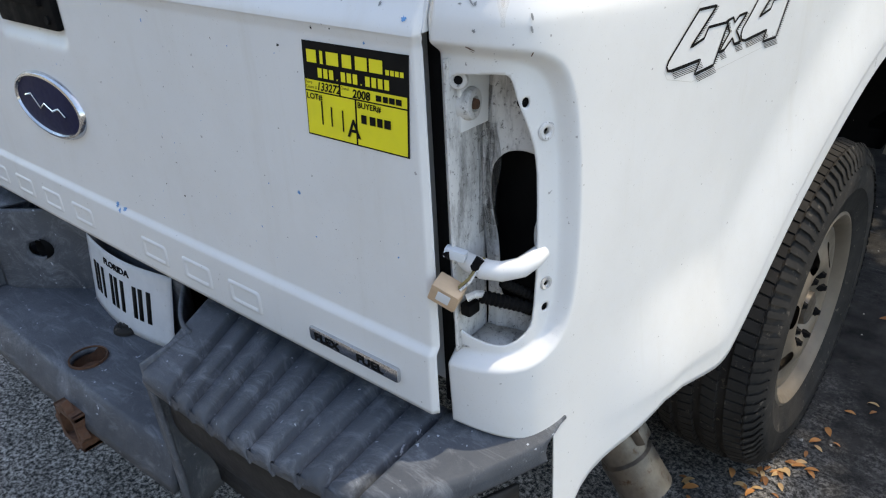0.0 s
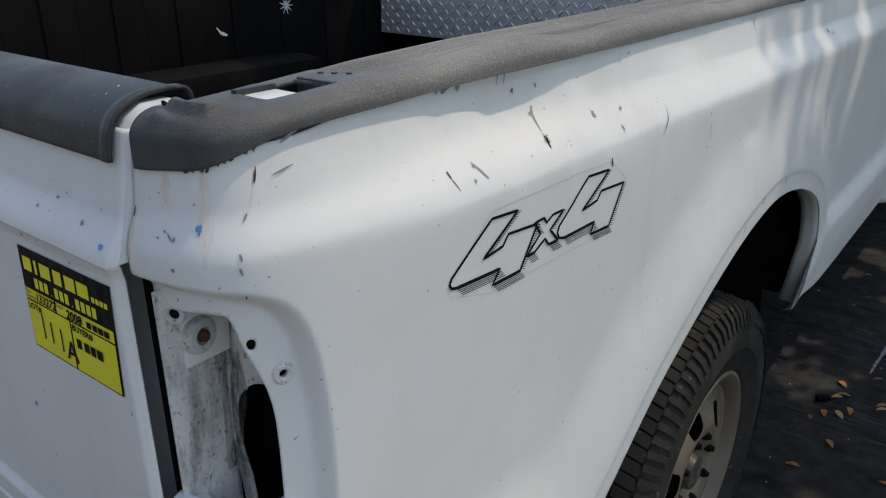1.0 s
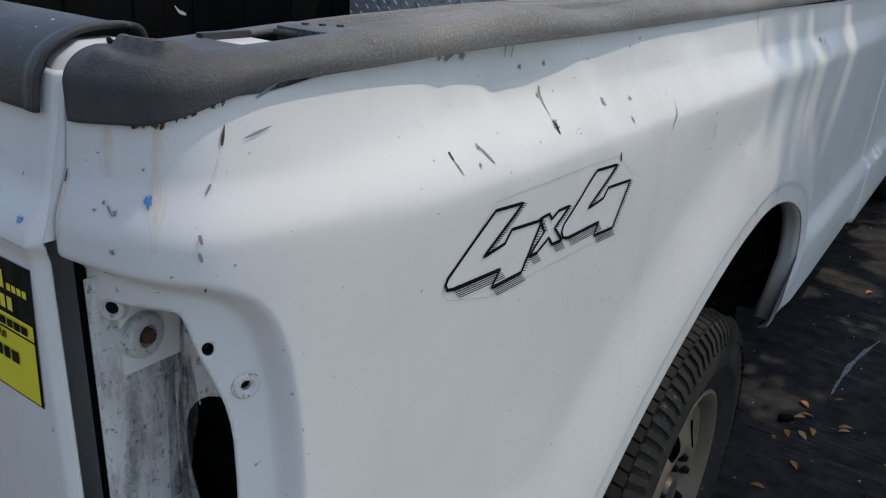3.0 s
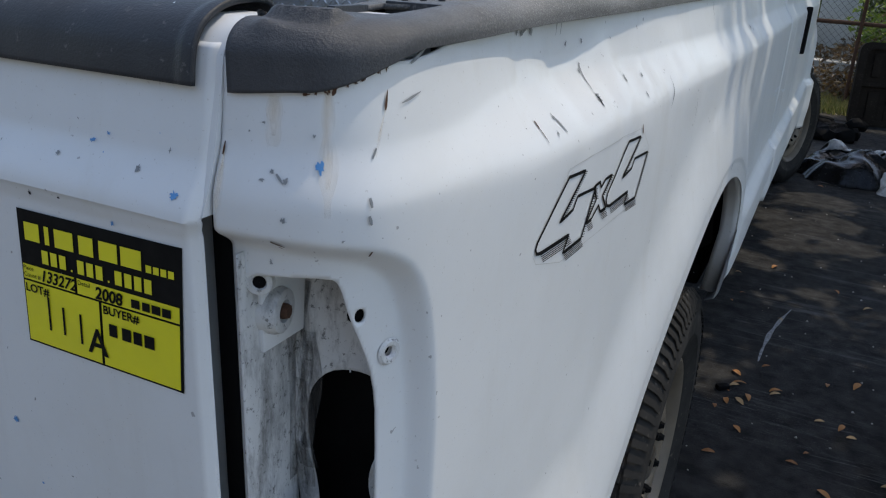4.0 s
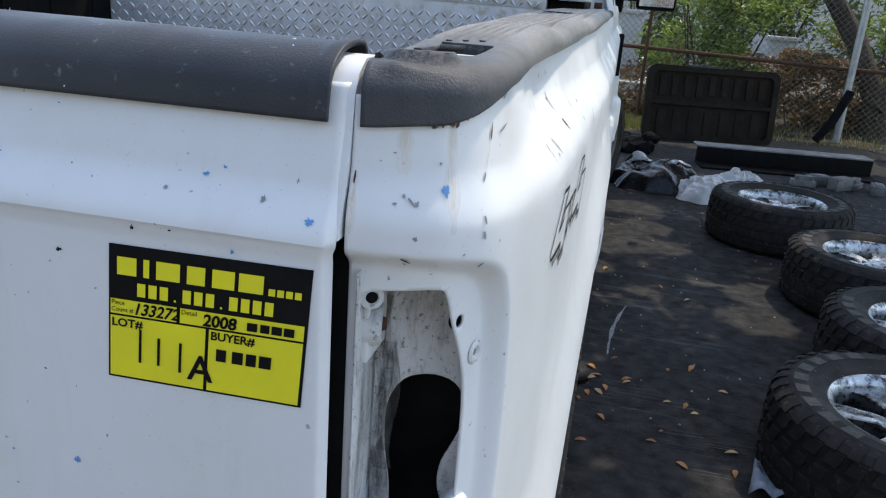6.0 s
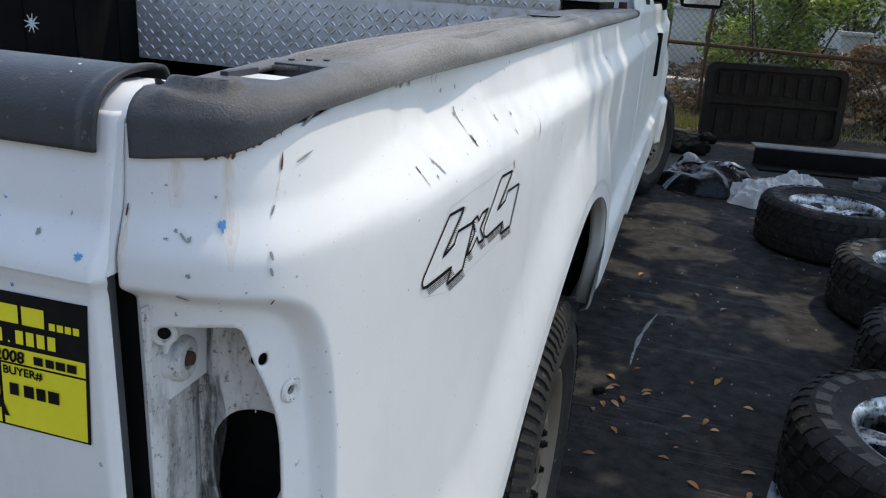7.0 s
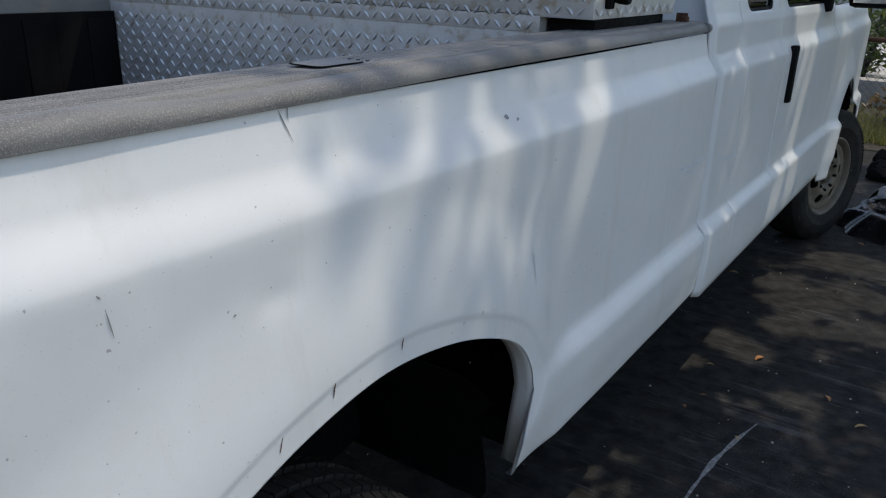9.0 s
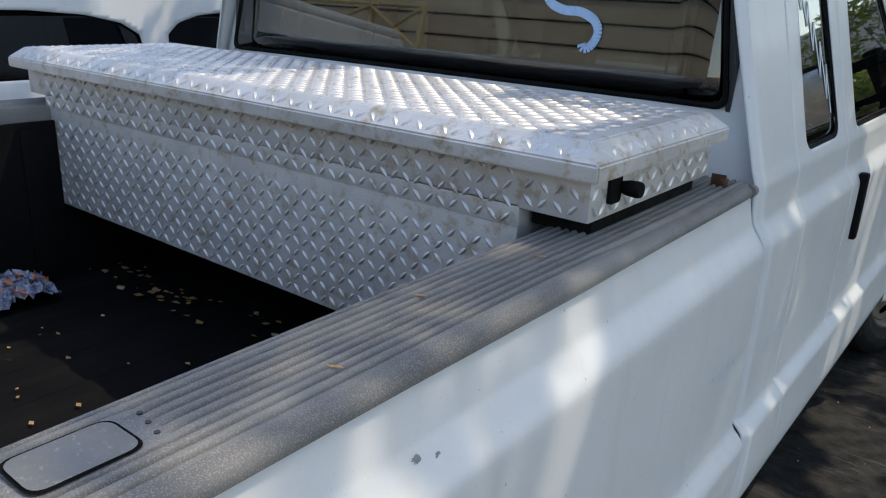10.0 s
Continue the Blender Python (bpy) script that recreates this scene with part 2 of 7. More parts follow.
GALV = surface("galvanised_steel", (0.46, 0.48, 0.49), (0.33, 0.34, 0.35), 15.0, rough=0.45, metal=0.7, bump=0.2)
WIRE = surface("fence_wire", (0.22, 0.21, 0.19), (0.13, 0.11, 0.09), 9.0, rough=0.6, metal=0.4, bump=0.0)
SHEETING = surface("white_plastic_sheet", (0.56, 0.56, 0.55), (0.40, 0.39, 0.37), 8.0, (0.2, 0.19, 0.17), 30.0, (0.62, 0.75), 0.3, bump=0.2, bscale=60.0)
BAG = surface("black_bag_film", (0.006, 0.006, 0.007), (0.012, 0.012, 0.013), 10.0, spec=0.3, rough=0.22, rvar=0.08, bump=0.4, bscale=40.0, depth=0.004)
CONCRETE = surface("pale_concrete", (0.50, 0.48, 0.44), (0.38, 0.36, 0.33), 3.0, (0.22, 0.20, 0.18), 30.0, rough=0.85, bump=0.4, bscale=90.0, depth=0.004)
PAINTED_TAN = surface("tan_painted_steel", (0.50, 0.42, 0.22), (0.40, 0.33, 0.17), 12.0, (0.2, 0.1, 0.05), 30.0, rough=0.5)
BARK = surface("tree_bark", (0.075, 0.058, 0.043), (0.035, 0.027, 0.021), 12.0, (0.15, 0.13, 0.105), 30.0, rough=0.9, bump=0.9, bscale=40.0, depth=0.02, stretch=(1.0, 1.0, 0.25))
SOIL = surface("leaf_littered_soil", (0.045, 0.034, 0.022), (0.022, 0.019, 0.012), 6.0, (0.15, 0.12, 0.07), 50.0, rough=0.95, bump=0.8, bscale=60.0, depth=0.01)
SIDING = surface("beige_siding", (0.42, 0.38, 0.30), (0.35, 0.31, 0.24), 2.0, rough=0.7, bump=0.2, bscale=60.0)
SEAT = surface("grey_cloth", (0.07, 0.07, 0.075), (0.11, 0.11, 0.115), 20.0, rough=0.9, bump=0.4, bscale=500.0)
CHALK = surface("chalk", (0.42, 0.43, 0.44), (0.10, 0.10, 0.10), 90.0, rough=0.9, bump=0.0)
DARK_GLASS = glass("dark_van_glass", (0.02, 0.022, 0.02))
GLASS = glass("tinted_glass", (0.20, 0.22, 0.20))
GLASS.node_tree.nodes["Principled BSDF"].inputs["IOR"].default_value = 1.95
LEAF = leafy("foliage", (0.028, 0.055, 0.014), (0.060, 0.105, 0.022), (0.13, 0.15, 0.035))
GRASS = leafy("dry_grass", (0.12, 0.13, 0.035), (0.30, 0.23, 0.10), (0.45, 0.34, 0.17))
DEADLEAF = leafy("fallen_leaf", (0.42, 0.22, 0.08), (0.58, 0.36, 0.16), (0.62, 0.50, 0.32))


# ---- building helpers ----
def part(name, bm, mats, parent=None, label="", smooth=35.0, thick=0.0):
    me = bpy.data.meshes.new(name)
    bm.to_mesh(me)
    bm.free()
    for m in (mats if isinstance(mats, (list, tuple)) else [mats]):
        me.materials.append(m)
    me.shade_smooth()
    me.set_sharp_from_angle(angle=radians(smooth))
    ob = new(name, me)
    if parent is not None:
        ob.parent = parent
    if thick:
        s = ob.modifiers.new("thickness", 'SOLIDIFY')
        s.thickness, s.offset = thick, -1.0
    if label:
        tagged(ob, label)
    return ob


def quad(bm, pts, idx=0):
    f = bm.faces.new([bm.verts.new(p) for p in pts])
    f.material_index = idx
    return f


def box(bm, x0, x1, y0, y1, z0, z1, bevel=0.0, idx=0, m=None):
    made = bmesh.ops.create_cube(bm, size=1.0)["verts"]
    place = Matrix.Translation(((x0 + x1) / 2, (y0 + y1) / 2, (z0 + z1) / 2)) @ Matrix.Diagonal((x1 - x0, y1 - y0, z1 - z0, 1))
    bmesh.ops.transform(bm, matrix=(m @ place) if m else place, verts=made)
    faces = list({f for v in made for f in v.link_faces})
    for f in faces:
        f.material_index = idx
    if bevel:
        edges = list({e for v in made for e in v.link_edges})
        got = bmesh.ops.bevel(bm, geom=edges, offset=bevel, segments=2, profile=0.6, affect='EDGES')
        for f in got["faces"]:
            f.material_index = idx
    return bm


def tube(bm, pts, r, sides=10, idx=0, caps=True):
    pts = [Vector(p) for p in pts]
    rings = []
    up = Vector((0.03, 0.02, 1.0))
    for i, p in enumerate(pts):
        d = (pts[min(i + 1, len(pts) - 1)] - pts[max(i - 1, 0)]).normalized()
        a = d.cross(up)
        if a.length < 0.1:
            a = d.cross(Vector((1, 0, 0)))
        a.normalize()
        b = d.cross(a)
        rr = r[i] if isinstance(r, (list, tuple)) else r
        rings.append([bm.verts.new(p + rr * (math.cos(2 * math.pi * k / sides) * a + math.sin(2 * math.pi * k / sides) * b)) for k in range(sides)])
    for p, q in zip(rings, rings[1:]):
        for k in range(sides):
            bm.faces.new((p[k], p[(k + 1) % sides], q[(k + 1) % sides], q[k])).material_index = idx
    if caps:
        bm.faces.new(rings[0][::-1]).material_index = idx
        bm.faces.new(rings[-1]).material_index = idx
    return bm


def lathe(bm, profile, m, sides=48, idx=0, close=False):
    """Turn (radius, along) points round the local x axis, placed by m."""
    rings = []
    for r, a in profile:
        rings.append([bm.verts.new(m @ Vector((a, r * math.cos(2 * math.pi * k / sides), r * math.sin(2 * math.pi * k / sides)))) for k in range(sides)])
    pairs = list(zip(rings, rings[1:])) + ([(rings[-1], rings[0])] if close else [])
    for p, q in pairs:
        for k in range(sides):
            bm.faces.new((p[k], q[k], q[(k + 1) % sides], p[(k + 1) % sides])).material_index = idx
    return bm


def inside(poly, x, y):
    hit = np.zeros(np.shape(x), bool)
    n = len(poly)
    for i in range(n):
        (x0, y0), (x1, y1) = poly[i], poly[(i + 1) % n]
        if y0 == y1:
            continue
        cross = ((y0 > y) != (y1 > y)) & (x < (x1 - x0) * (y - y0) / (y1 - y0) + x0)
        hit ^= cross
    return hit


def nearest(poly, u, v):
    best = None
    for i in range(len(poly)):
        a, b = Vector(poly[i]), Vector(poly[(i + 1) % len(poly)])
        d = b - a
        k = max(0.0, min(1.0, (Vector((u, v)) - a).dot(d) / max(d.length_squared, 1e-12)))
        p = a + k * d
        q = (p - Vector((u, v))).length
        if best is None or q < best[0]:
            best = (q, p)
    return best[1]


def smooth_poly(pts, rounds=2):
    """Round a polygon's corners by cutting them."""
    for _ in range(rounds):
        out = []
        for i in range(len(pts)):
            a, b = pts[i], pts[(i + 1) % len(pts)]
            out += [(0.75 * a[0] + 0.25 * b[0], 0.75 * a[1] + 0.25 * b[1]), (0.25 * a[0] + 0.75 * b[0], 0.25 * a[1] + 0.75 * b[1])]
        pts = out
    return pts


def rounded(pts, r, n=5):
    """A polygon with its corners rounded by about r."""
    out = []
    N = len(pts)
    for i in range(N):
        p, a, b = Vector(pts[i]), Vector(pts[i - 1]), Vector(pts[(i + 1) % N])
        u, v = (a - p).normalized(), (b - p).normalized()
        for k in range(n + 1):
            t = k / n
            q = (p + u * r) * (1 - t) ** 2 + p * 2 * t * (1 - t) + (p + v * r) * t * t
            out.append((q.x, q.y))
    return out


def sheet(fn, us, vs, holes=(), bm=None, idx=0):
    """A surface fn(u, v) over a grid, with openings given as outlines in (u, v)."""
    bm = bm or bmesh.new()
    us, vs = list(us), list(vs)
    U, V = np.meshgrid(us, vs, indexing="ij")
    keep = np.ones((len(us) - 1, len(vs) - 1), bool)
    if holes:
        cu = (U[:-1, :-1] + U[1:, 1:]) / 2
        cv = (V[:-1, :-1] + V[1:, 1:]) / 2
        owner = -np.ones_like(cu, int)
        for h, poly in enumerate(holes):
            owner[inside(poly, cu, cv)] = h
        keep = owner < 0
        for i in range(len(us)):
            for j in range(len(vs)):
                near = owner[max(i - 1, 0):i + 1, max(j - 1, 0):j + 1]
                if near.size and near.max() >= 0 and near.min() < 0:
                    p = nearest(holes[near.max()], float(U[i, j]), float(V[i, j]))
                    U[i, j], V[i, j] = p
    made = {}

    def vert(i, j):
        if (i, j) not in made:
            made[i, j] = bm.verts.new(fn(float(U[i, j]), float(V[i, j])))
        return made[i, j]

    for i in range(len(us) - 1):
        for j in range(len(vs) - 1):
            if keep[i, j]:
                f = bm.faces.new((vert(i, j), vert(i + 1, j), vert(i + 1, j + 1), vert(i, j + 1)))
                f.material_index = idx
    return bm


def smoothstep(a, b, x):
    t = max(0.0, min(1.0, (x - a) / (b - a)))
    return t * t * (3 - 2 * t)


def along(points):
    """Arc length table of a polyline, and a function from length to a point on a smooth line through it."""
    pts = [Vector(p) for p in points]
    fine = []
    for i in range(len(pts) - 1):
        p0, p1, p2, p3 = pts[max(i - 1, 0)], pts[i], pts[i + 1], pts[min(i + 2, len(pts) - 1)]
        for k in range(12):
            t = k / 12
            fine.append(0.5 * ((2 * p1) + (p2 - p0) * t + (2 * p0 - 5 * p1 + 4 * p2 - p3) * t * t + (3 * p1 - p0 - 3 * p2 + p3) * t ** 3))
    fine.append(pts[-1])
    length = [0.0]
    for a, b in zip(fine, fine[1:]):
        length.append(length[-1] + (b - a).length)
    length, xs, ys = np.array(length), np.array([p.x for p in fine]), np.array([p.y for p in fine])
    return length[-1], lambda s: (float(np.interp(s, length, xs)), float(np.interp(s, length, ys))), length, xs, ys


def text_faces(body, size, bold=0.0):
    """The faces of a line of lettering in the built-in font, as lists of (x, y)."""
    curve = bpy.data.curves.new("lettering", 'FONT')
    curve.body, curve.size, curve.offset = body, size, bold
    curve.resolution_u = 3
    ob = new("lettering", curve)
    bpy.context.view_layer.update()
    me = bpy.data.meshes.new_from_object(ob.evaluated_get(bpy.context.evaluated_depsgraph_get()))
    faces = [[(me.vertices[i].co.x, me.vertices[i].co.y) for i in p.vertices] for p in me.polygons]
    bpy.data.objects.remove(ob)
    bpy.data.curves.remove(curve)
    bpy.data.meshes.remove(me)
    return faces


def mirrored(bm):
    bmesh.ops.scale(bm, vec=(-1, 1, 1), verts=bm.verts[:])
    bmesh.ops.reverse_faces(bm, faces=bm.faces[:])
    return bm


def thing(name, label, category, group="", at=(0, 0, 0), kind=""):
    ob = new(name)
    ob.empty_display_size = 0.1
    ob.location = at
    return tagged(ob, label, category, group, kind)


# ---- the pickup: body panels ----
truck = thing("pickup_truck", "white work pickup with scratched dented body and one tail lamp missing", "pickup truck")

PLAN = [(.8665, .015), (.890, .018), (.915, .0245), (.938, .036), (.957, .056), (.969, .083), (.977, .12), (.984, .185), (.992, .27),
        (.999, .42), (1.005, .6), (1.014, .9), (1.02, 1.2), (1.022, 1.7), (1.02, 2.2), (1.015, 2.742)]
U_END, plan, U_TAB, X_TAB, Y_TAB = along(PLAN)
U_SEAM = 0.205
z_top = lambda y: 1.304 + .018 * smoothstep(.09, .26, y)


def row_z(v, y):
    """Height of row v (0 to 1) of the skin at y: evenly up from the lower edge, stretched below the lamp where the edge hangs lower."""
    zb = float(np.interp(y, B_Y, B_Z))
    zt = z_top(y)
    if zb > .742:
        return zb + v * (zt - zb)
    z = .742 + v * (zt - .742)
    return z if z > .80 else zb + (z - .742) / .058 * (.80 - zb)


BOTTOM = [(.0, .735), (.05, .718), (.097, .715), (.103, .50), (.136, .545), (.16, .585), (.2, .607), (.25, .622), (.31, .645), (.36, .640), (.434, .617), (.48, .604), (.52, .605), (.56, .63), (.63, .685), (.74, .775),
          (.855, .848), (.976, .91), (1.1, .953), (1.24, .973), (1.385, .955), (1.51, .915), (1.60, .866), (1.650, .805), (1.672, .74),
          (1.676, .565), (1.70, .545), (2.0, .535), (2.76, .525)]
_, _, _, arch_y, arch_z = along([p for p in BOTTOM if .47 < p[0] < 1.673])
BOTTOM = [p for p in BOTTOM if p[0] < .47] + list(zip(arch_y.tolist(), arch_z.tolist())) + [p for p in BOTTOM if p[0] > 1.673]
B_Y, B_Z = np.array([p[0] for p in BOTTOM]), np.array([p[1] for p in BOTTOM])
ARCH = np.array([(.10, .64), (.2, .63), (.35, .635)] + [p for p in BOTTOM if .40 < p[0] < 1.66] + [(1.675, .77), (1.65, .68), (1.60, .60)])
RECESS = smooth_poly([(-.05, 1.201), (.055, 1.201), (.124, 1.191), (.157, 1.152), (.171, 1.06), (.173, .95), (.162, .866), (.126, .830), (.055, .820), (-.05, .814)], 2)
RECESS_A = np.array(RECESS)


def distance_to(line, a, b, closed=False):
    p = line
    q = np.roll(line, -1, 0)
    if not closed:
        p, q = p[:-1], q[:-1]
    d = q - p
    w = np.array((a, b)) - p
    k = np.clip((w * d).sum(1) / np.maximum((d * d).sum(1), 1e-12), 0, 1)
    return float(np.sqrt((((w - k[:, None] * d)) ** 2).sum(1)).min())


def bulge(u, y, z, dents=True):
    """How far the side stands out from its plan line at that height."""
    w = smoothstep(.11, .36, u)
    crisp = .42 * smoothstep(1.216, 1.258, z) + .58 * smoothstep(1.205, 1.335, z)
    soft = .44 * smoothstep(1.205, 1.268, z) + .56 * smoothstep(1.190, 1.340, z)
    d = -(.021 + .027 * w) * (crisp + (soft - crisp) * w)
    d -= .010 * smoothstep(.95, .62, z) * (1 - w)
    if .12 < y < 1.9:
        r = distance_to(ARCH, y, z)
        near = smoothstep(.14, .34, y) * (1 - smoothstep(1.70, 1.9, y))
        d += ((.026 * (1 - smoothstep(.030, .22, r))) - .0018 * (1 - smoothstep(.030, .044, r))) * near
    d += .030 * (1 - smoothstep(.748, .790, z)) * smoothstep(1.66, 1.86, y) - (.012 * (1 - smoothstep(.58, .70, z)) + .062 * (1 - smoothstep(.50, .60, z)) ** 1.5) * smoothstep(1.60, 1.70, y)
    if dents:
        d -= .0125 * math.exp(-((y - .44) / .19) ** 2) * smoothstep(1.225, 1.285, z)
    for cy, cz, wy, wz, a in ((.30, 1.27, .012, .03, .0025), (.39, 1.255, .016, .045, .004), (.50, 1.225, .014, .04, .0035), (.545, 1.265, .02, .03, -.003), (.66, 1.245, .016, .05, .0035), (.80, 1.22, .02, .05, .003), (.93, 1.20, .02, .04, .002)):
        d -= a * math.exp(-((y - cy) / wy) ** 2 - ((z - cz) / wz) ** 2)
    d -= .007 * math.exp(-((y - .43) / .06) ** 2 - ((z - 1.262) / .03) ** 2)
    d -= .006 * math.exp(-((y - .60) / .05) ** 2 - ((z - 1.235) / .04) ** 2)
    d -= .0045 * math.exp(-((y - .86) / .09) ** 2 - ((z - 1.30) / .035) ** 2)
    d -= .003 * math.exp(-((y - 1.08) / .025) ** 2 - ((z - 1.13) / .02) ** 2)
    d += .0022 * noise.noise(Vector((y * 2.6, z * 3.4, 4))) * smoothstep(.2, .5, y)
    d -= .005 * math.exp(-((y - .72) / .05) ** 2 - ((z - 1.22) / .06) ** 2)
    if u < .21:
        edge = distance_to(RECESS_A, u, z, True)
        if inside(RECESS, np.array(u), np.array(z)):
            d -= .018 * smoothstep(0, .018, edge)
    return d


def side_at(u, z, dents=True):
    x, y = plan(u)
    x0, y0 = plan(max(u - .004, 0))
    x1, y1 = plan(min(u + .004, U_END))
    n = Vector((y1 - y0, -(x1 - x0), 0)).normalized()
    d = bulge(u, y, z, dents)
    return Vector((x, y, z)) + d * n, n


def u_of_y(y):
    return float(np.interp(y, Y_TAB, U_TAB))


LAMP_HOLE = smooth_poly([(.007, 1.150), (.009, 1.163), (.028, 1.166), (.078, 1.168), (.086, 1.162), (.094, 1.138), (.108, 1.112), (.119, 1.085), (.1235, 1.05),
                         (.1235, .955), (.119, .885), (.113, .868), (.085, .852), (.055, .848), (.014, .856), (.005, .864)], 1)


def round_hole(u, z, r, n=14):
    return [(u + r * math.cos(2 * math.pi * k / n), z + r * math.sin(2 * math.pi * k / n)) for k in range(n)]


PIN_HOLES = [round_hole(.104, 1.138, .0055), round_hole(.137, .893, .0055), round_hole(.1335, 1.104, .0045), round_hole(.137, .925, .0045)]


def bedside(mirror=False):
    rows = 220
    def corner(u, z):
        y = plan(u)[1]
        v = (z - .742) / (z_top(0) - .742)
        return side_at(u, row_z(v, y))[0]

    bm = sheet(corner, np.linspace(0, U_SEAM, 84), np.linspace(.742, z_top(0), rows), () if mirror else [LAMP_HOLE] + PIN_HOLES)
    ys = np.concatenate([[plan(U_SEAM)[1]], np.arange(.17, 1.5, .012), np.arange(1.5, 1.72, .004), np.arange(1.72, 2.7, .02), [2.70, 2.715, 2.728, 2.742]])
    us = [U_SEAM] + [u_of_y(y) for y in ys[1:]]

    def low(u, v):
        y = plan(u)[1]
        p = side_at(u, row_z(v, y))[0] - Vector((.016 * smoothstep(2.712, 2.742, y) ** 2, 0, 0))
        p.y -= .035 * smoothstep(.79, .575, p.z) * smoothstep(1.60, 1.67, y) * (1 - smoothstep(1.70, 2.1, y))
        return p

    sheet(low, us, np.linspace(0, 1, rows), bm=bm)
    bmesh.ops.remove_doubles(bm, verts=bm.verts[:], dist=1e-5)
    if mirror:
        bmesh.ops.scale(bm, vec=(-1, 1, 1), verts=bm.verts[:])
        bmesh.ops.reverse_faces(bm, faces=bm.faces[:])
    return bm


part("bedside_panel", bedside(), WHITE, truck, "white dented bed side with wheel arch and empty lamp opening", 50, .0025)
part("bedside_panel", bedside(True), WHITE, truck, "white bed side with wheel arch", 50, .0025)


def arch_flange(mirror=False):
    def lip(y, k):
        zb = float(np.interp(y, B_Y, B_Z))
        p, n = side_at(u_of_y(y), zb + .001)
        return p - n * (.003 + .040 * k) + Vector((0, 0, .003 * k))

    bm = sheet(lip, np.concatenate([np.linspace(.50, 1.50, 70), np.linspace(1.51, 1.676, 40)]), np.linspace(0, 1, 4))
    return mirrored(bm) if mirror else bm


part("arch_flange", arch_flange(), WHITE, truck, "turned-in white edge of the wheel arch", 50, .0015)
part("arch_flange", arch_flange(True), WHITE, truck, "turned-in white edge of the wheel arch", 50, .0015)


# tailgate
def tg_y(x, z):
    y = .006 * (x / .86) ** 2 + .001
    y += .003 * (1 - smoothstep(1.190, 1.203, z)) * smoothstep(.832, .846, z)
    y -= .004 * (1 - smoothstep(.832, .846, z))
    if z > 1.203:
        y -= .002
    hx, hz = max(abs(x) - .105, 0), max(abs(z - 1.178) - .055, 0)
    y += .010 * (1 - smoothstep(0.0, .028, math.hypot(hx, hz)))
    y += .034 * (.42 * smoothstep(1.203, 1.245, z) + .58 * smoothstep(1.200, 1.335, z)) + .012 * smoothstep(1.300, 1.330, z) ** 2
    y += .008 * smoothstep(.848, .8545, abs(x))
    return y


tailgate = part("tailgate", sheet(lambda x, z: Vector((x + smoothstep(.80, .8545, abs(x)) * (.0050 + .0035 * smoothstep(1.195, 1.206, z)) * (1 if x > 0 else -1), tg_y(x, z), z)), np.concatenate([np.linspace(-.8545, -.2, 40), np.linspace(-.19, .19, 60), np.linspace(.2, .84, 60), np.linspace(.843, .8545, 6)]),
                                  np.concatenate([np.linspace(.748, .825, 14), np.linspace(.828, .850, 14), np.linspace(.86, 1.10, 30), np.linspace(1.105, 1.26, 60), np.linspace(1.27, 1.311, 12)]),
                                  ), WHITE, truck, "closed white tailgate with paint chips and embossed lower band", 40, .003)
tailgate.location.y = -.005
bm = bmesh.new()
box(bm, -.848, .848, .058, .084, .755, 1.316, .006)
part("inner_panel", bm, WHITE, tailgate)
for sx in (-1, 1):
    # black strips put into the tailgate gap as its shade
    bm = bmesh.new()
    box(bm, *sorted((sx * .846, sx * .8655)), .034, .058, .745, 1.21, .002)
    box(bm, *sorted((sx * .846, sx * .8655)), .072, .078, 1.21, 1.312, .002)
    part("gap_shade_strip", bm, BLACK, truck)
    bm = bmesh.new()
    edge = [(.013, 1.208), (.024, 1.235), (.036, 1.286), (.039, 1.304), (.046, 1.317), (.060, 1.326), (.086, 1.3265), (.086, 1.208)]
    ends = [[bm.verts.new((sx * x, y, z)) for y, z in edge] for x in (.838, .8640)]
    for k in range(8):
        bm.faces.new((ends[0][k], ends[0][(k + 1) % 8], ends[1][(k + 1) % 8], ends[1][k]))
    bm.faces.new(ends[0])
    bm.faces.new(ends[1][::-1])
    bmesh.ops.recalc_face_normals(bm, faces=bm.faces[:])
    part("gate_edge", bm, WHITE, tailgate)

# black cap along the tailgate's top
CAPLINE = [(.020, 1.285), (.0215, 1.297), (.025, 1.311), (.034, 1.323), (.050, 1.331), (.07, 1.334), (.092, 1.333), (.100, 1.326), (.102, 1.312)]
c_len, c_at, _, _, _ = along(CAPLINE)


def capline(x, s):
    y, z = c_at(s)
    rim = .002 * smoothstep(.832, .842, abs(x))
    front = 1 - smoothstep(.030, .052, y)
    return Vector((x, y + .008 * (x / .86) ** 2 - rim * front, z + rim * (1 - .8 * front)))


part("tailgate_cap", sheet(capline, np.concatenate([np.linspace(-.849, .80, 60), np.linspace(.805, .849, 28)]), np.linspace(0, c_len, 40)), CAP, tailgate, "scuffed black plastic cap", 50, .004)

# tailgate handle in its dished pan
bm = bmesh.new()
box(bm, -.105, .105, .002, .016, 1.128, 1.226, .006)
pan = part("tailgate_handle", bm, BLACK, tailgate, "black plastic latch handle")
bm = bmesh.new()
box(bm, -.075, .075, -.006, .006, 1.165, 1.205, .005)
tube(bm, [(.085, .006, 1.145), (.085, -.002, 1.145)], .007, 14)
for o in [part("grip", bm, BLACK, tailgate)]:
    o.parent = tailgate

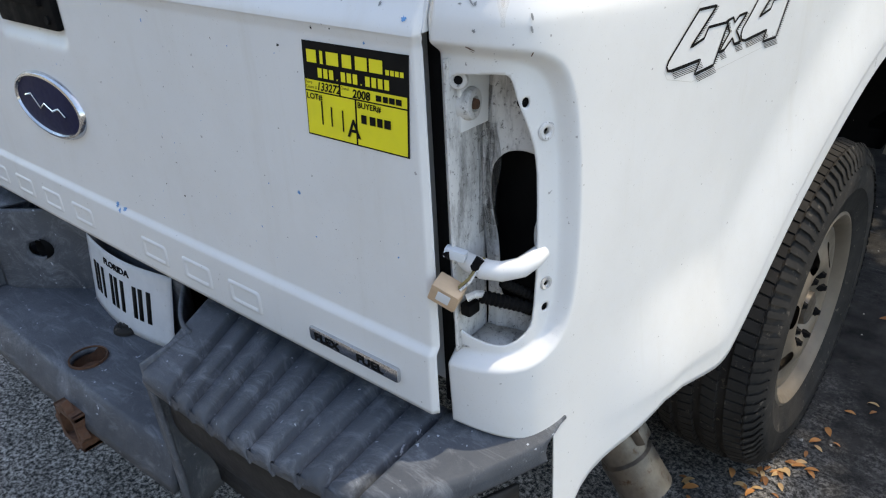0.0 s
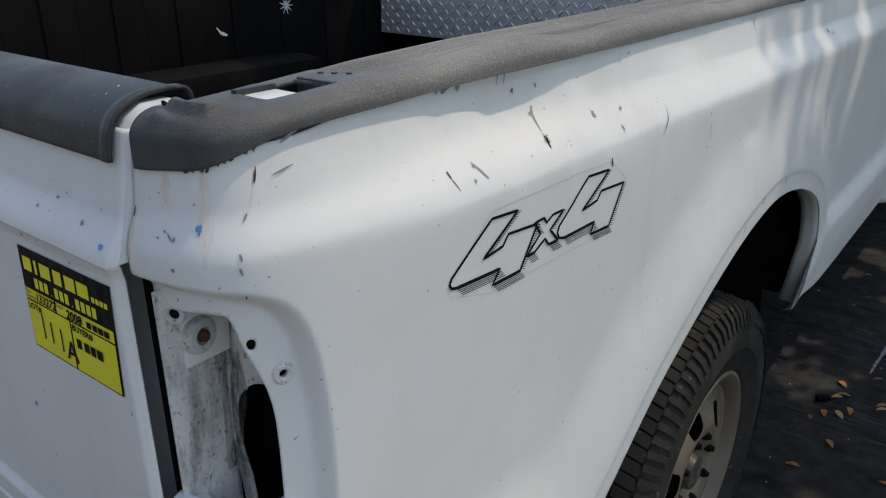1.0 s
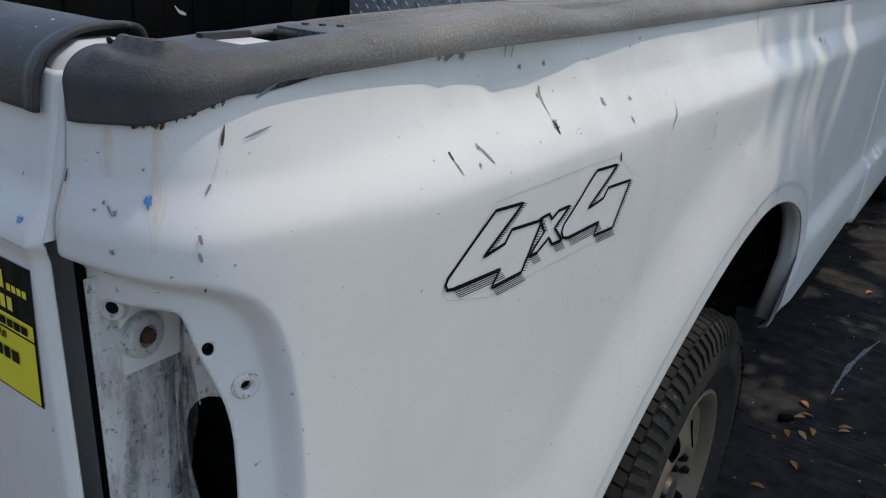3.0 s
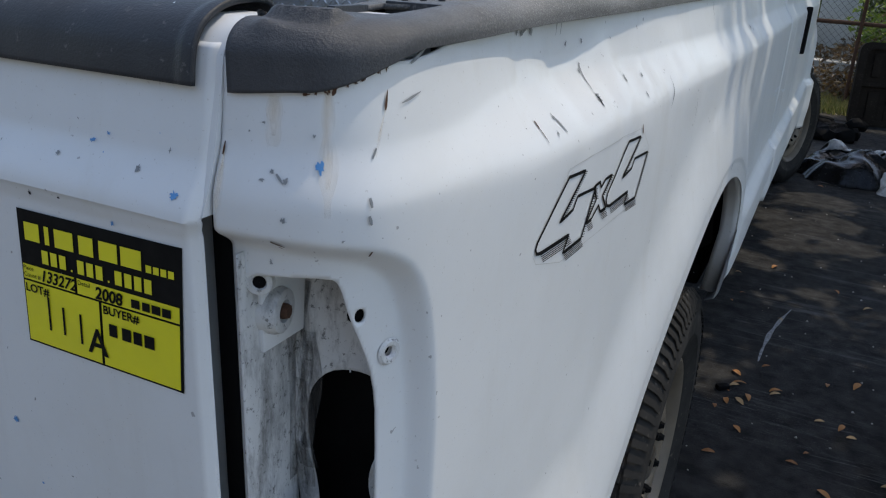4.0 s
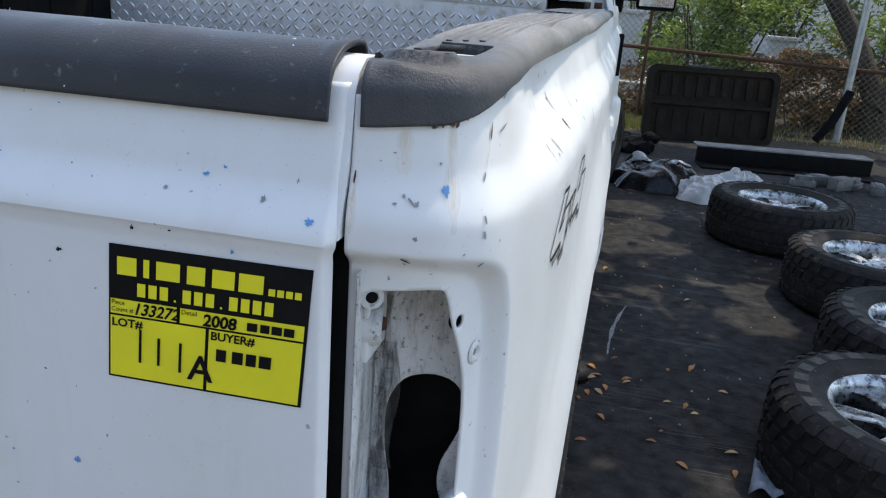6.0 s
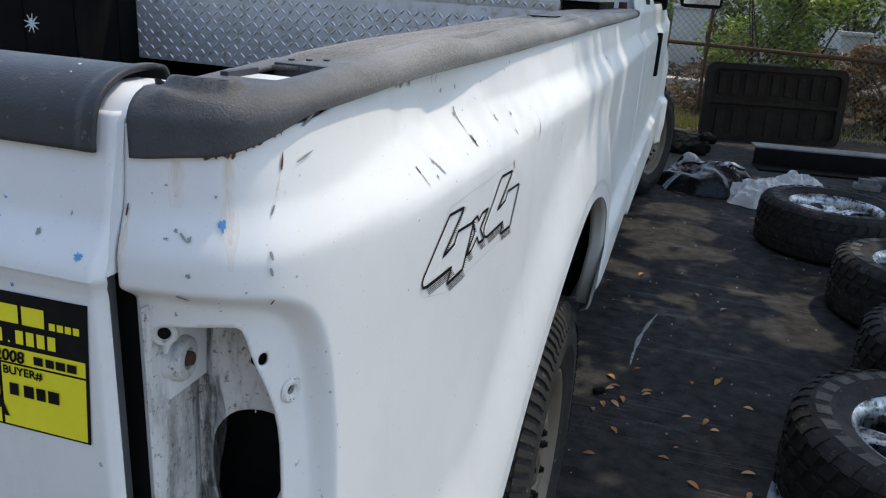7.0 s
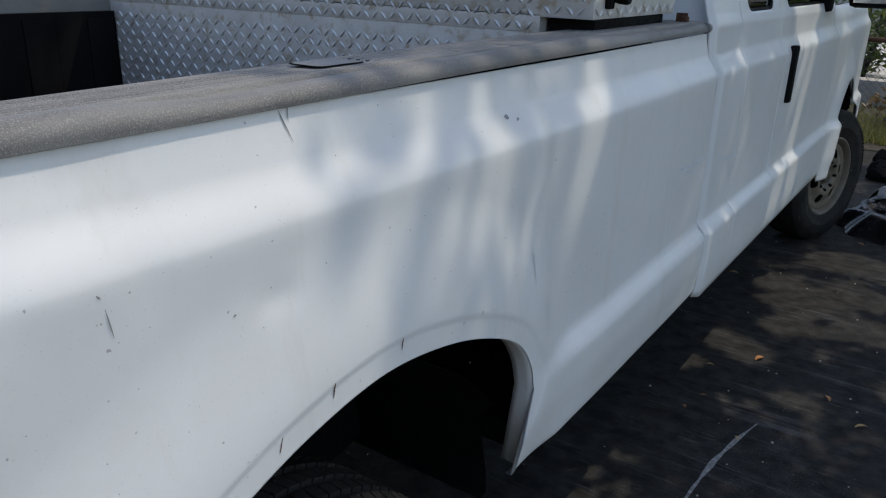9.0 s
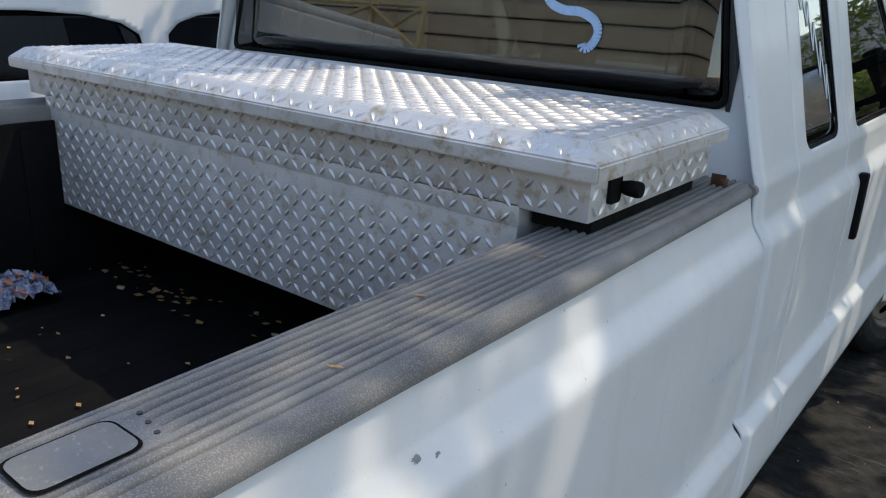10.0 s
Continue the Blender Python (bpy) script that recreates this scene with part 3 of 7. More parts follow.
# oval emblem
bm = bmesh.new()
oval = lambda k, a, b, y: Vector((-.008 + a * math.cos(k), y, .992 + b * math.sin(k)))
rings = []
for a, b, y in ((.125, .0585, .010), (.125, .0585, .001), (.1215, .055, -.004), (.117, .051, -.005), (.1145, .0485, -.001)):
    rings.append([bm.verts.new(oval(2 * math.pi * k / 64, a, b, y)) for k in range(64)])
for p, q in zip(rings, rings[1:]):
    for k in range(64):
        bm.faces.new((p[k], p[(k + 1) % 64], q[(k + 1) % 64], q[k]))
emblem = part("oval_emblem", bm, CHROME, tailgate, "chrome-ringed dark blue oval badge")
bm = bmesh.new()
rim = [bm.verts.new(oval(2 * math.pi * k / 64, .1147, .0487, -.0008)) for k in range(64)]
mid = [bm.verts.new(oval(2 * math.pi * k / 64, .06, .025, -.004)) for k in range(64)]
for k in range(64):
    bm.faces.new((rim[k], rim[(k + 1) % 64], mid[(k + 1) % 64], mid[k]))
bm.faces.new(mid)
# a plain pale flourish in place of lettering
flourish = [(-.07, .012), (-.045, .02), (-.02, -.008), (.0, .006), (.025, -.006), (.05, .004), (.07, -.010)]
pts = [Vector((-.008 + x, -.0052, .992 + z * .8)) for x, z in flourish]
tube(bm, [tuple(p) for p in pts], .0022, 6, 1)
part("emblem_field", bm, [EMBLEM, CHROME], tailgate)

# embossed plain blocks along the lower band, where raised lettering runs
for k in range(9):
    if k == 5:
        continue
    bm = bmesh.new()
    x0 = -.512 + k * .121
    w, h, z0 = .078, .040, .768
    out = [(x0, z0), (x0 + w, z0), (x0 + w, z0 + h), (x0, z0 + h)]
    inn = [(x0 + .012, z0 + .010), (x0 + w - .012, z0 + .010), (x0 + w - .012, z0 + h - .010), (x0 + .012, z0 + h - .010)]
    o = rounded(out, .007, 3)
    i = rounded(inn, .004, 3)
    n = len(o)
    lift = lambda p, t: Vector((p[0], tg_y(p[0], p[1]) - t, p[1]))
    ro = [bm.verts.new(lift(p, -.0006)) for p in o]
    rm = [bm.verts.new(lift((.8 * a[0] + .2 * b[0], .8 * a[1] + .2 * b[1]), .0020)) for a, b in zip(o, i)]
    rn = [bm.verts.new(lift((.3 * a[0] + .7 * b[0], .3 * a[1] + .7 * b[1]), .0020)) for a, b in zip(o, i)]
    ri = [bm.verts.new(lift(p, -.0006)) for p in i]
    for a, b in ((ro, rm), (rm, rn), (rn, ri)):
        for j in range(n):
            bm.faces.new((a[j], a[(j + 1) % n], b[(j + 1) % n], b[j]))
    part("embossed_block", bm, WHITE, tailgate, "", 60)


def flat_text(bm, body, x, z, size, idx, lay, bold=0.0, slant=0.0, wide=1.0):
    for f in text_faces(body, size, bold):
        vs = [bm.verts.new(lay(x + wide * a + slant * b, z + b)) for a, b in f]
        face = bm.faces.new(vs)
        face.material_index = idx


# chrome badge
badge_lay = lambda x, z, t=.0: Vector((x, tg_y(x, z) - t, z))
bm = bmesh.new()
box(bm, .641, .806, tg_y(.72, .787) - .006, tg_y(.72, .787) + .002, .776, .797, .004)
flat_text(bm, "FLEX", .652, .7805, .0165, 1, lambda x, z: Vector((x, tg_y(.72, .787) - .0066, z)), .0006, 0, 1.35)
flat_text(bm, "FUEL", .733, .7805, .0165, 1, lambda x, z: Vector((x, tg_y(.72, .787) - .0066, z)), .0006, 0, 1.35)
badge = part("fuel_badge", bm, [CHROME, INK], tailgate, "narrow chrome badge with black lettering")

# auction sticker
SX, SZ, SW, SH = .6925, 1.1840, .1565, .1085


def on_sticker(u, v, t=.0):
    x, z = SX + u * SW - .008 * v, SZ - v * SH + .002 * u
    return Vector((x, tg_y(x, z) - .0008 - t, z))


def sticker_rect(bm, u0, u1, v0, v1, t, idx, n=6):
    for k in range(n):
        a, b = u0 + (u1 - u0) * k / n, u0 + (u1 - u0) * (k + 1) / n
        f = bm.faces.new([bm.verts.new(on_sticker(p, q, t)) for p, q in ((a, v1), (b, v1), (b, v0), (a, v0))])
        f.material_index = idx


bm = bmesh.new()
sheet(lambda u, v: on_sticker(u, 1 - v), np.linspace(0, 1, 14), np.linspace(0, 1, 30), bm=bm, idx=0)
for r in ((.012, .355, .395, .505), (.372, .985, .395, .505), (.012, .505, .52, .982), (.522, .985, .52, .982)):
    sticker_rect(bm, r[0], r[1], r[2], r[3], .0006, 1)
# the maker's line and number as plain yellow blocks
for k, w in enumerate((.10, .03, .12, .09, .11, .12)):
    u = .045 + (0, .135, .20, .355, .48, .61)[k]
    sticker_rect(bm, u, u + w, .085, .215, .0006, 1, 2)
for k in range(4):
    sticker_rect(bm, .80 + k * .042, .832 + k * .042, .165, .215, .0006, 1, 1)
for k in range(12):
    if k in (3, 7):
        sticker_rect(bm, .165 + k * .058, .175 + k * .058, .345, .36, .0006, 1, 1)
    else:
        sticker_rect(bm, .15 + k * .058, .192 + k * .058, .262, .36, .0006, 1, 1)
slay = lambda t: (lambda x, z: on_sticker(x, z, t))


def sticker_text(bm, body, u, v, h, bold=0.0, slant=0.0, wide=1.0):
    for f in text_faces(body, h, bold):
        face = bm.faces.new([bm.verts.new(on_sticker(u + (wide * a + slant * b) * SH / SW, v - b, .0012)) for a, b in f])
        face.material_index = 0


sticker_text(bm, "Piece", .018, .435, .048)
sticker_text(bm, "Count #", .018, .485, .048)
sticker_text(bm, "Detail", .38, .435, .048)
sticker_text(bm, "LOT#", .02, .595, .085, .002, 0, 1.1)
sticker_text(bm, "BUYER#", .532, .59, .085, .002, 0, 1.05)
sticker_text(bm, "133272", .13, .49, .12, .003, .25, .95)
sticker_text(bm, "2008", .49, .495, .12, .004, .1)
for u, v0, v1 in ((.165, .60, .855), (.262, .645, .855), (.375, .655, .88)):
    sticker_rect(bm, u, u + .014, v0, v1, .0012, 0, 1)
sticker_text(bm, "A", .425, .915, .27, .004)
for a, w in ((.71, .05), (.775, .045), (.83, .05), (.89, .05)):
    sticker_rect(bm, a, a + w, .425, .485, .0012, 0, 1)
for a, w in ((.565, .05), (.645, .055), (.715, .05), (.78, .06)):
    sticker_rect(bm, a, a + w, .655, .745, .0012, 0, 1)
part("lot_sticker", bm, [INK, YELLOW], tailgate, "yellow and black lot sticker with handwritten numbers", 60)


# ---- rail caps ----
def cap_low(y, u):
    if u < .17:
        return 1.283 + .004 * smoothstep(0, .06, u) + .024 * smoothstep(.055, .17, u)
    return 1.311 + .003 * smoothstep(.2, .4, y) + .013 * smoothstep(.2, 1.8, y)


def cap_top(x, y):
    z = 1.335 + .009 * smoothstep(.04, .5, y) + .008 * smoothstep(.5, 2.0, y)
    z -= .007 * (1 - smoothstep(.04, .34, y))
    z -= (.003 + .006 * smoothstep(.14, .36, y) - .005 * smoothstep(.36, 1.7, y)) * max(0.0, .955 - x) / .135
    g = (.45 * smoothstep(.215, .24, y) + .55 * smoothstep(.24, .50, y)) * (1 if not (1.25 < y < 1.385 and .845 < x < .918) else 0)
    edge = .034 * (1 - smoothstep(.2, 1.1, y))
    for k in range(9):
        gx = .831 + edge + k * (.0150 - .14 * edge)
        z += g * (.0022 * math.exp(-((x - gx - .007) / .0042) ** 4) - .0055 * math.exp(-((x - gx) / .0024) ** 2))
    return z


def crescents(x, y):
    """Two moulded scallops behind the open slot."""
    z = 0.0
    for cx, cy, r, w in ((.896, .112, .056, .030), (.904, .112, .082, .044)):
        d = math.hypot(x - cx, y - cy)
        ends = (1 - smoothstep(cy - .030, cy - .005, y)) * smoothstep(0, .004, w - abs(x - cx))
        z += ends * .0075 * (1 - smoothstep(r - .002, r + .002, d)) * smoothstep(r - .022, r - .004, d)
    return z


def cap_point(u, s):
    """s: 0 at the lower lip, 1 where the shoulder meets the top, 2 at the inner edge."""
    x, y = plan(u)
    p, n = side_at(u, 1.325, False)
    if s <= 1:
        k = s
        zl = cap_low(y, u)
        flat = min(k / .35, 1)
        q = max((k - .35) / .65, 0) * math.pi / 2
        zt = cap_top(*(p - .020 * n).xy)
        rr = min(.021, zt - zl - .004)
        out = .0065 - .0265 * (1 - math.cos(q))
        bulk = p + n * out
        z = zl + (zt - rr - zl) * flat + rr * math.sin(q)
        return Vector((bulk.x, bulk.y, z + (crescents(bulk.x, bulk.y) * smoothstep(.55, .75, k) * smoothstep(.012, .03, u) if bulk.y < .10 else 0)))
    k = s - 1
    a = p - .020 * n
    by = .060 + (.19 - .060) * u / .24 if u < .24 else max(y, .19)
    b = Vector((float(np.interp(by, (.03, .15, .42, 1.0, 2.7), (.872, .867, .848, .822, .814))), by, 0))
    q = Vector((a.x, a.y, 0)).lerp(b, k)
    z = cap_top(q.x, q.y) - .045 * smoothstep(.972, 1.0, k) * smoothstep(.17, .24, u) + (crescents(q.x, q.y) * (1 - smoothstep(.80, .92, k)) * smoothstep(.012, .03, u) if q.y < .10 else 0)
    return Vector((q.x, q.y, z))


def cap_find(x, y):
    """The sheet's own (u, s) over a point of the plan."""
    best = (.2, 1.5)
    for step in (.05, .012, .003, .0008):
        grid = [(best[0] + i * step, best[1] + j * step * 4) for i in range(-9, 10) for j in range(-5, 6)]
        best = min(((u, s) for u, s in grid if u > 0 and 1 < s < 2), key=lambda c: (cap_point(*c).xy - Vector((x, y))).length)
    return best


def rail_cap():
    us = np.concatenate([np.linspace(0.0045, .42, 110), np.linspace(.425, u_of_y(2.715), 180)])
    ss = np.concatenate([np.linspace(0, 1, 26), np.linspace(1, 2, 130)[1:]])
    slot = rounded([cap_find(x, y) for x, y in ((.926, .118), (.931, .186), (.885, .181), (.884, .121))], .010)
    return sheet(cap_point, us, ss, [slot])


rail = part("rail_cap", rail_cap(), RAILTOP, truck, "sun-bleached ribbed black plastic rail cap", 50, .004)
part("rail_cap", mirrored(rail_cap()), RAILTOP, truck, "sun-bleached ribbed black plastic rail cap", 50, .004)
bm = bmesh.new()
tube(bm, [(.967, 2.700, 1.336), (.966, 2.722, 1.3355), (.960, 2.732, 1.336)], [.014, .0135, .006], 12)
box(bm, .822, .958, 2.70, 2.728, 1.322, 1.3475, .008)
part("end_plug", bm, RAILTOP, rail)
# pocket under the open slot, and the covered pocket further on
bm = bmesh.new()
box(bm, .880, .938, .100, .160, 1.250, 1.3265, .001)
part("stake_pocket", bm, WHITE, rail)
# black box: the shade in the slot's forward end, given as colour
bm = bmesh.new()
box(bm, .880, .938, .160, .215, 1.250, 1.300, .002)
part("pocket_shade_box", bm, BLACK, rail)
bm = bmesh.new()
box(bm, .8795, .8865, .118, .160, 1.318, cap_top(.882, .14) + .0022, .0012)
part("slot_lip", bm, CAP, rail)
part("slot_lip", box(bmesh.new(), .886, .930, .183, .190, 1.314, cap_top(.905, .186) + .0015, .0012), CAP, rail)
bm = bmesh.new()
box(bm, .872, .877, .045, .150, 1.10, 1.318, .002)
part("corner_post", bm, WHITE, rail)
bm = bmesh.new()
ring = rounded([(.851, 1.267), (.914, 1.267), (.914, 1.361), (.851, 1.361)], .016)
zt = cap_top(.908, 1.31) + .0005
o = [bm.verts.new((x, y, zt + .0012)) for x, y in ring]
i_ = [bm.verts.new((.8825 + (x - .8825) * .93, 1.314 + (y - 1.314) * .955, zt + .0004)) for x, y in ring]
j_ = [bm.verts.new((.8825 + (x - .8825) * .90, 1.314 + (y - 1.314) * .935, zt + .0022)) for x, y in ring]
n = len(ring)
for k in range(n):
    bm.faces.new((o[k], o[(k + 1) % n], i_[(k + 1) % n], i_[k])).material_index = 1
    bm.faces.new((i_[k], i_[(k + 1) % n], j_[(k + 1) % n], j_[k])).material_index = 1
bm.faces.new(j_)
part("pocket_cover", bm, [BLEACHED, BLACK], rail, "snap-in plastic pocket cover")
bm = bmesh.new()
for x, y in ((.886, .212), (.900, .216), (.914, .220), (.860, 1.384), (.880, 1.380), (.900, 1.376)):
    z = cap_top(x, y)
    tube(bm, [(x, y, z - .004), (x, y, z + .0012)], .0028, 8)
tagged(part("rib_ends", bm, CAP, rail), "small round rib ends", kind="stuff")


# ---- bed ----
bed = new("bed_liner")
bed.parent = truck
tagged(bed, "scuffed black bed liner")
part("liner_floor", sheet(lambda x, y: Vector((x, y, .83 + .006 * (1 if math.sin(x * 40) > .2 else 0))), np.linspace(-.79, .79, 160), np.linspace(.06, 2.72, 8)), LINER, bed, "", 40)
for sx in (-1, 1):
    bm = box(bmesh.new(), *sorted((sx * .80, sx * .815)), .06, 2.73, .82, 1.308, .004)
    part("liner_wall", bm, LINER, bed)
    part("wheel_box", box(bmesh.new(), *sorted((sx * .60, sx * .80)), .80, 1.62, .83, 1.05, .05), LINER, bed)
    for k in range(12):
        part("liner_rib", box(bmesh.new(), *sorted((sx * .794, sx * .802)), .12 + k * .21, .22 + k * .21, .86, 1.29, .006), LINER, bed)
part("liner_wall", box(bmesh.new(), -.81, .81, 2.72, 2.735, .82, 1.335, .004), LINER, bed)

# wheel houses, frame and underside
for sx in (-1, 1):
    for yc, r, z0 in ((1.17, .53, .42), (5.40, .50, .42)):
        bm = bmesh.new()
        rows = []
        for k in range(25):
            a = math.pi * (k / 24 * 1.2 - .1)
            out_x = 1.0 if z0 + .53 * math.sin(a) > .72 else (.94 if a > 1.57 else .80)
            rows.append([bm.verts.new((sx * x, yc - r * math.cos(a), max(z0 + .53 * math.sin(a), .45 if a > 1.57 else 0))) for x in (out_x, .60)])
        for p, q in zip(rows, rows[1:]):
            bm.faces.new((p[0], p[1], q[1], q[0]))
        bm.faces.new([r_[1] for r_ in rows])
        part("wheel_house", bm, BLACK, truck)
    part("frame_rail", box(bmesh.new(), *sorted((sx * .40, sx * .50)), .12, 6.2, .45, .62, .01), BLACK, truck)
    part("sill", box(bmesh.new(), *sorted((sx * .55, sx * .97)), 1.72, 2.70, .56, .62, .01), BLACK, truck)
    part("corner_brace", box(bmesh.new(), *sorted((sx * .80, sx * .86)), .10, .62, .60, .82, .01), BLACK, truck)
part("underbody", box(bmesh.new(), -.80, .80, .06, 2.7, .74, .80, .01), BLACK, truck)
part("rear_axle", tube(bmesh.new(), [(-.80, 1.105, .385), (.80, 1.105, .385)], .06, 14), BLACK, truck)
part("drive_shaft", tube(bmesh.new(), [(0, 1.105, .385), (0, 4.2, .45)], .05, 12), BLACK, truck)

# ---- the empty lamp opening ----
bm = bmesh.new()
LEFT0, RIDGE, RIGHT1 = (.8745, .026), (.870, .090), (.951, .113)


def pocket_left(a, z):
    return Vector((LEFT0[0] + (RIDGE[0] - LEFT0[0]) * a, LEFT0[1] + (RIDGE[1] - LEFT0[1]) * a, z))


def pocket_back(x, z):
    k = (x - RIDGE[0]) / (RIGHT1[0] - RIDGE[0])
    crease = .004 * math.exp(-((x - .884) / .006) ** 2)
    return Vector((x, RIDGE[1] + (RIGHT1[1] - RIDGE[1]) * k - crease + .004 * math.sin(z * 23), z))


KEYHOLE = smooth_poly([(.916, 1.073), (.890, 1.066), (.8805, 1.035), (.8835, 1.00), (.888, .97), (.888, .93), (.886, .895), (.893, .872), (.915, .858), (.936, .862),
                       (.943, .89), (.938, .93), (.927, .955), (.928, .985), (.940, 1.01), (.948, 1.035), (.940, 1.064)], 2)
sheet(pocket_left, np.linspace(0, 1, 10), np.linspace(.835, 1.18, 40), bm=bm)
sheet(pocket_back, np.linspace(RIDGE[0], RIGHT1[0], 52), np.linspace(.835, 1.18, 170), [KEYHOLE], bm=bm)
quad(bm, [(.876, .034, .840), (.945, .068, .840), (.950, .110, .840), (RIDGE[0], .09, .840)])
quad(bm, [(.876, .034, 1.178), (RIDGE[0], .09, 1.178), (.950, .110, 1.178), (.940, .07, 1.178)])
socket = part("lamp_socket", bm, INNER, truck, "grimy white inner panel of the empty lamp opening", 30, .002)
# dark bands along the ridge: grime, with the corner's shade put in colour
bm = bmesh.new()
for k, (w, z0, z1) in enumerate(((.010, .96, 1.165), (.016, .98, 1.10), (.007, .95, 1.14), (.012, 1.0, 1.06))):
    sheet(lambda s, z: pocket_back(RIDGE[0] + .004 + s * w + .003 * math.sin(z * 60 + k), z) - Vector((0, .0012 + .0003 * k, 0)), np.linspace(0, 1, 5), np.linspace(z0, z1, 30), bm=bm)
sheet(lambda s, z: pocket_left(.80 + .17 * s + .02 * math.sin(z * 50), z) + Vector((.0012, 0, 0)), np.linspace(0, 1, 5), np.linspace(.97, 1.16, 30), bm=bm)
tagged(part("seam_grime_shade", bm, GRIME_AND_SHADE, socket, "grime with corner shade painted dark along the panel seam", 60), kind="stuff")
bm = bmesh.new()
lathe(bm, [(.0045, .001), (.0055, .003), (.009, .0025), (.0105, -.001)], Matrix.Translation((.880, .040, 1.158)) @ pose(0, 0, 0, 0, 0, -60), 18)
lathe(bm, [(.0001, .0015), (.0046, .0015)], Matrix.Translation((.880, .040, 1.158)) @ pose(0, 0, 0, 0, 0, -60), 12, 1)
part("bracket_ring", bm, [INNER, BLACK], socket)
bm = bmesh.new()
box(bm, .84, .955, .128, .30, .82, 1.19, .004)
part("dark_cavity", bm, BLACK, socket)
bm = bmesh.new()
at = Matrix.Translation((.8745, .060, 1.128)) @ pose(0, 0, 0, 0, 0, 12)
lathe(bm, [(.018, -.008), (.0175, .004), (.016, .0085), (.0135, .0095), (.0085, .0090), (.0075, .004), (.0, .004)], at, 28)
part("washer", bm, INNER, socket)
bm = bmesh.new()
lathe(bm, [(.0, .012), (.005, .012), (.006, .009), (.006, .001)], at, 8)
part("rusty_bolt", bm, RUST, socket, "rusty bolt end")
for u, z, r in ((.1335, 1.104, .0105), (.137, .925, .0085)):
    p, n = side_at(u, z)
    t = n.to_track_quat('X', 'Z').to_matrix().to_4x4()
    bm = bmesh.new()
    lathe(bm, [(r * .35, .0), (r * .55, .002), (r * .8, .0024), (r, .0005)], Matrix.Translation(p) @ t, 20)
    part("screw_mount", bm, INNER, socket)
bm = bmesh.new()
for u, z, r in ((.104, 1.138, .0075), (.137, .893, .0075), (.1335, 1.104, .005), (.137, .925, .005)):
    p, n = side_at(u, z)
    t = n.to_track_quat('X', 'Z').to_matrix().to_4x4()
    lathe(bm, [(.0001, -.005), (r, -.005)], Matrix.Translation(p) @ t, 14)
tagged(part("pin_backs", bm, BLACK, socket), "dark screw holes", kind="stuff")
bm = bmesh.new()
tube(bm, [(.872, .045, .952), (.885, .040, .953), (.905, .040, .951), (.925, .048, .951), (.941, .062, .955), (.947, .079, .961), (.949, .092, .965)], [.0095, .011, .0115, .0115, .0115, .011, .009], 14)
part("cross_tube", bm, WHITE, socket, "white bent cross tube")
bm = bmesh.new()
m = pose(.876, .012, .925, 12, 24, 18)
box(bm, -.017, .017, -.012, .012, -.013, .013, .002, 0, m)
box(bm, -.008, .008, -.0128, .0, -.006, .008, .001, 1, m)
box(bm, -.017, .017, -.0124, -.010, .009, .013, .001, 0, m)
connector = part("bulb_connector", bm, [TAN, PLATE], socket, "tan plastic bulb connector hanging loose")
bm = bmesh.new()
for k, (dx, dz) in enumerate(((0, 0), (.004, .002), (.002, .005))):
    tube(bm, [(.889 + dx, .014, .930 + dz), (.897 + dx, .022, .940 + dz), (.902 + dx, .030, .955), (.903 + dx, .045, .962)], .0016, 6, k % 2)
tube(bm, [(.899, .034, .945), (.902, .030, .957), (.905, .036, .966)], .0055, 10, 2)
tube(bm, [(.890, .028, .914), (.897, .036, .918), (.903, .046, .915)], .0045, 8, 1)
part("wires", bm, [GRASS, INNER, BLACK], socket)
bm = bmesh.new()
for (a, b, r) in (((.900, .042, .913), (.938, .085, .890), .0085), ((.915, .06, .928), (.948, .10, .895), .0065)):
    a, b = Vector(a), Vector(b)
    n = 22
    tube(bm, [tuple(a.lerp(b, k / n)) for k in range(n + 1)], [r * (1.0 if k % 2 else .82) for k in range(n + 1)], 10)
part("corrugated_conduit", bm, BLACK, socket)
bm = bmesh.new()
box(bm, -.012, .013, -.006, .006, -.006, .006, .002, 0, pose(.878, .026, .968, 0, 12, 20))
part("white_clip", bm, PLATE, socket)
bm = bmesh.new()
tube(bm, [(.868, .022, .968), (.876, .020, .968)], .0055, 8)
part("clip_pin", bm, BLACK, socket)
bm = bmesh.new()
box(bm, .878, .892, .03, .05, .886, .902, .003)
part("grommet", bm, BLACK, socket)


# ---- rear bumper ----
bumper = new("bumper")
bumper.parent = truck
tagged(bumper, "scuffed grey plastic step bumper on black steel")


def pad_edge(x):
    """Rear edge of the step pad."""
    return -.150 + .020 * smoothstep(.60, .85, x) + .205 * max(0.0, (x - .80) / .172) ** 2.6


def pad_z(x):
    return .706 + .010 * smoothstep(.7, 1.0, x)


RIBS = [.415 + .050 * k for k in range(9)]


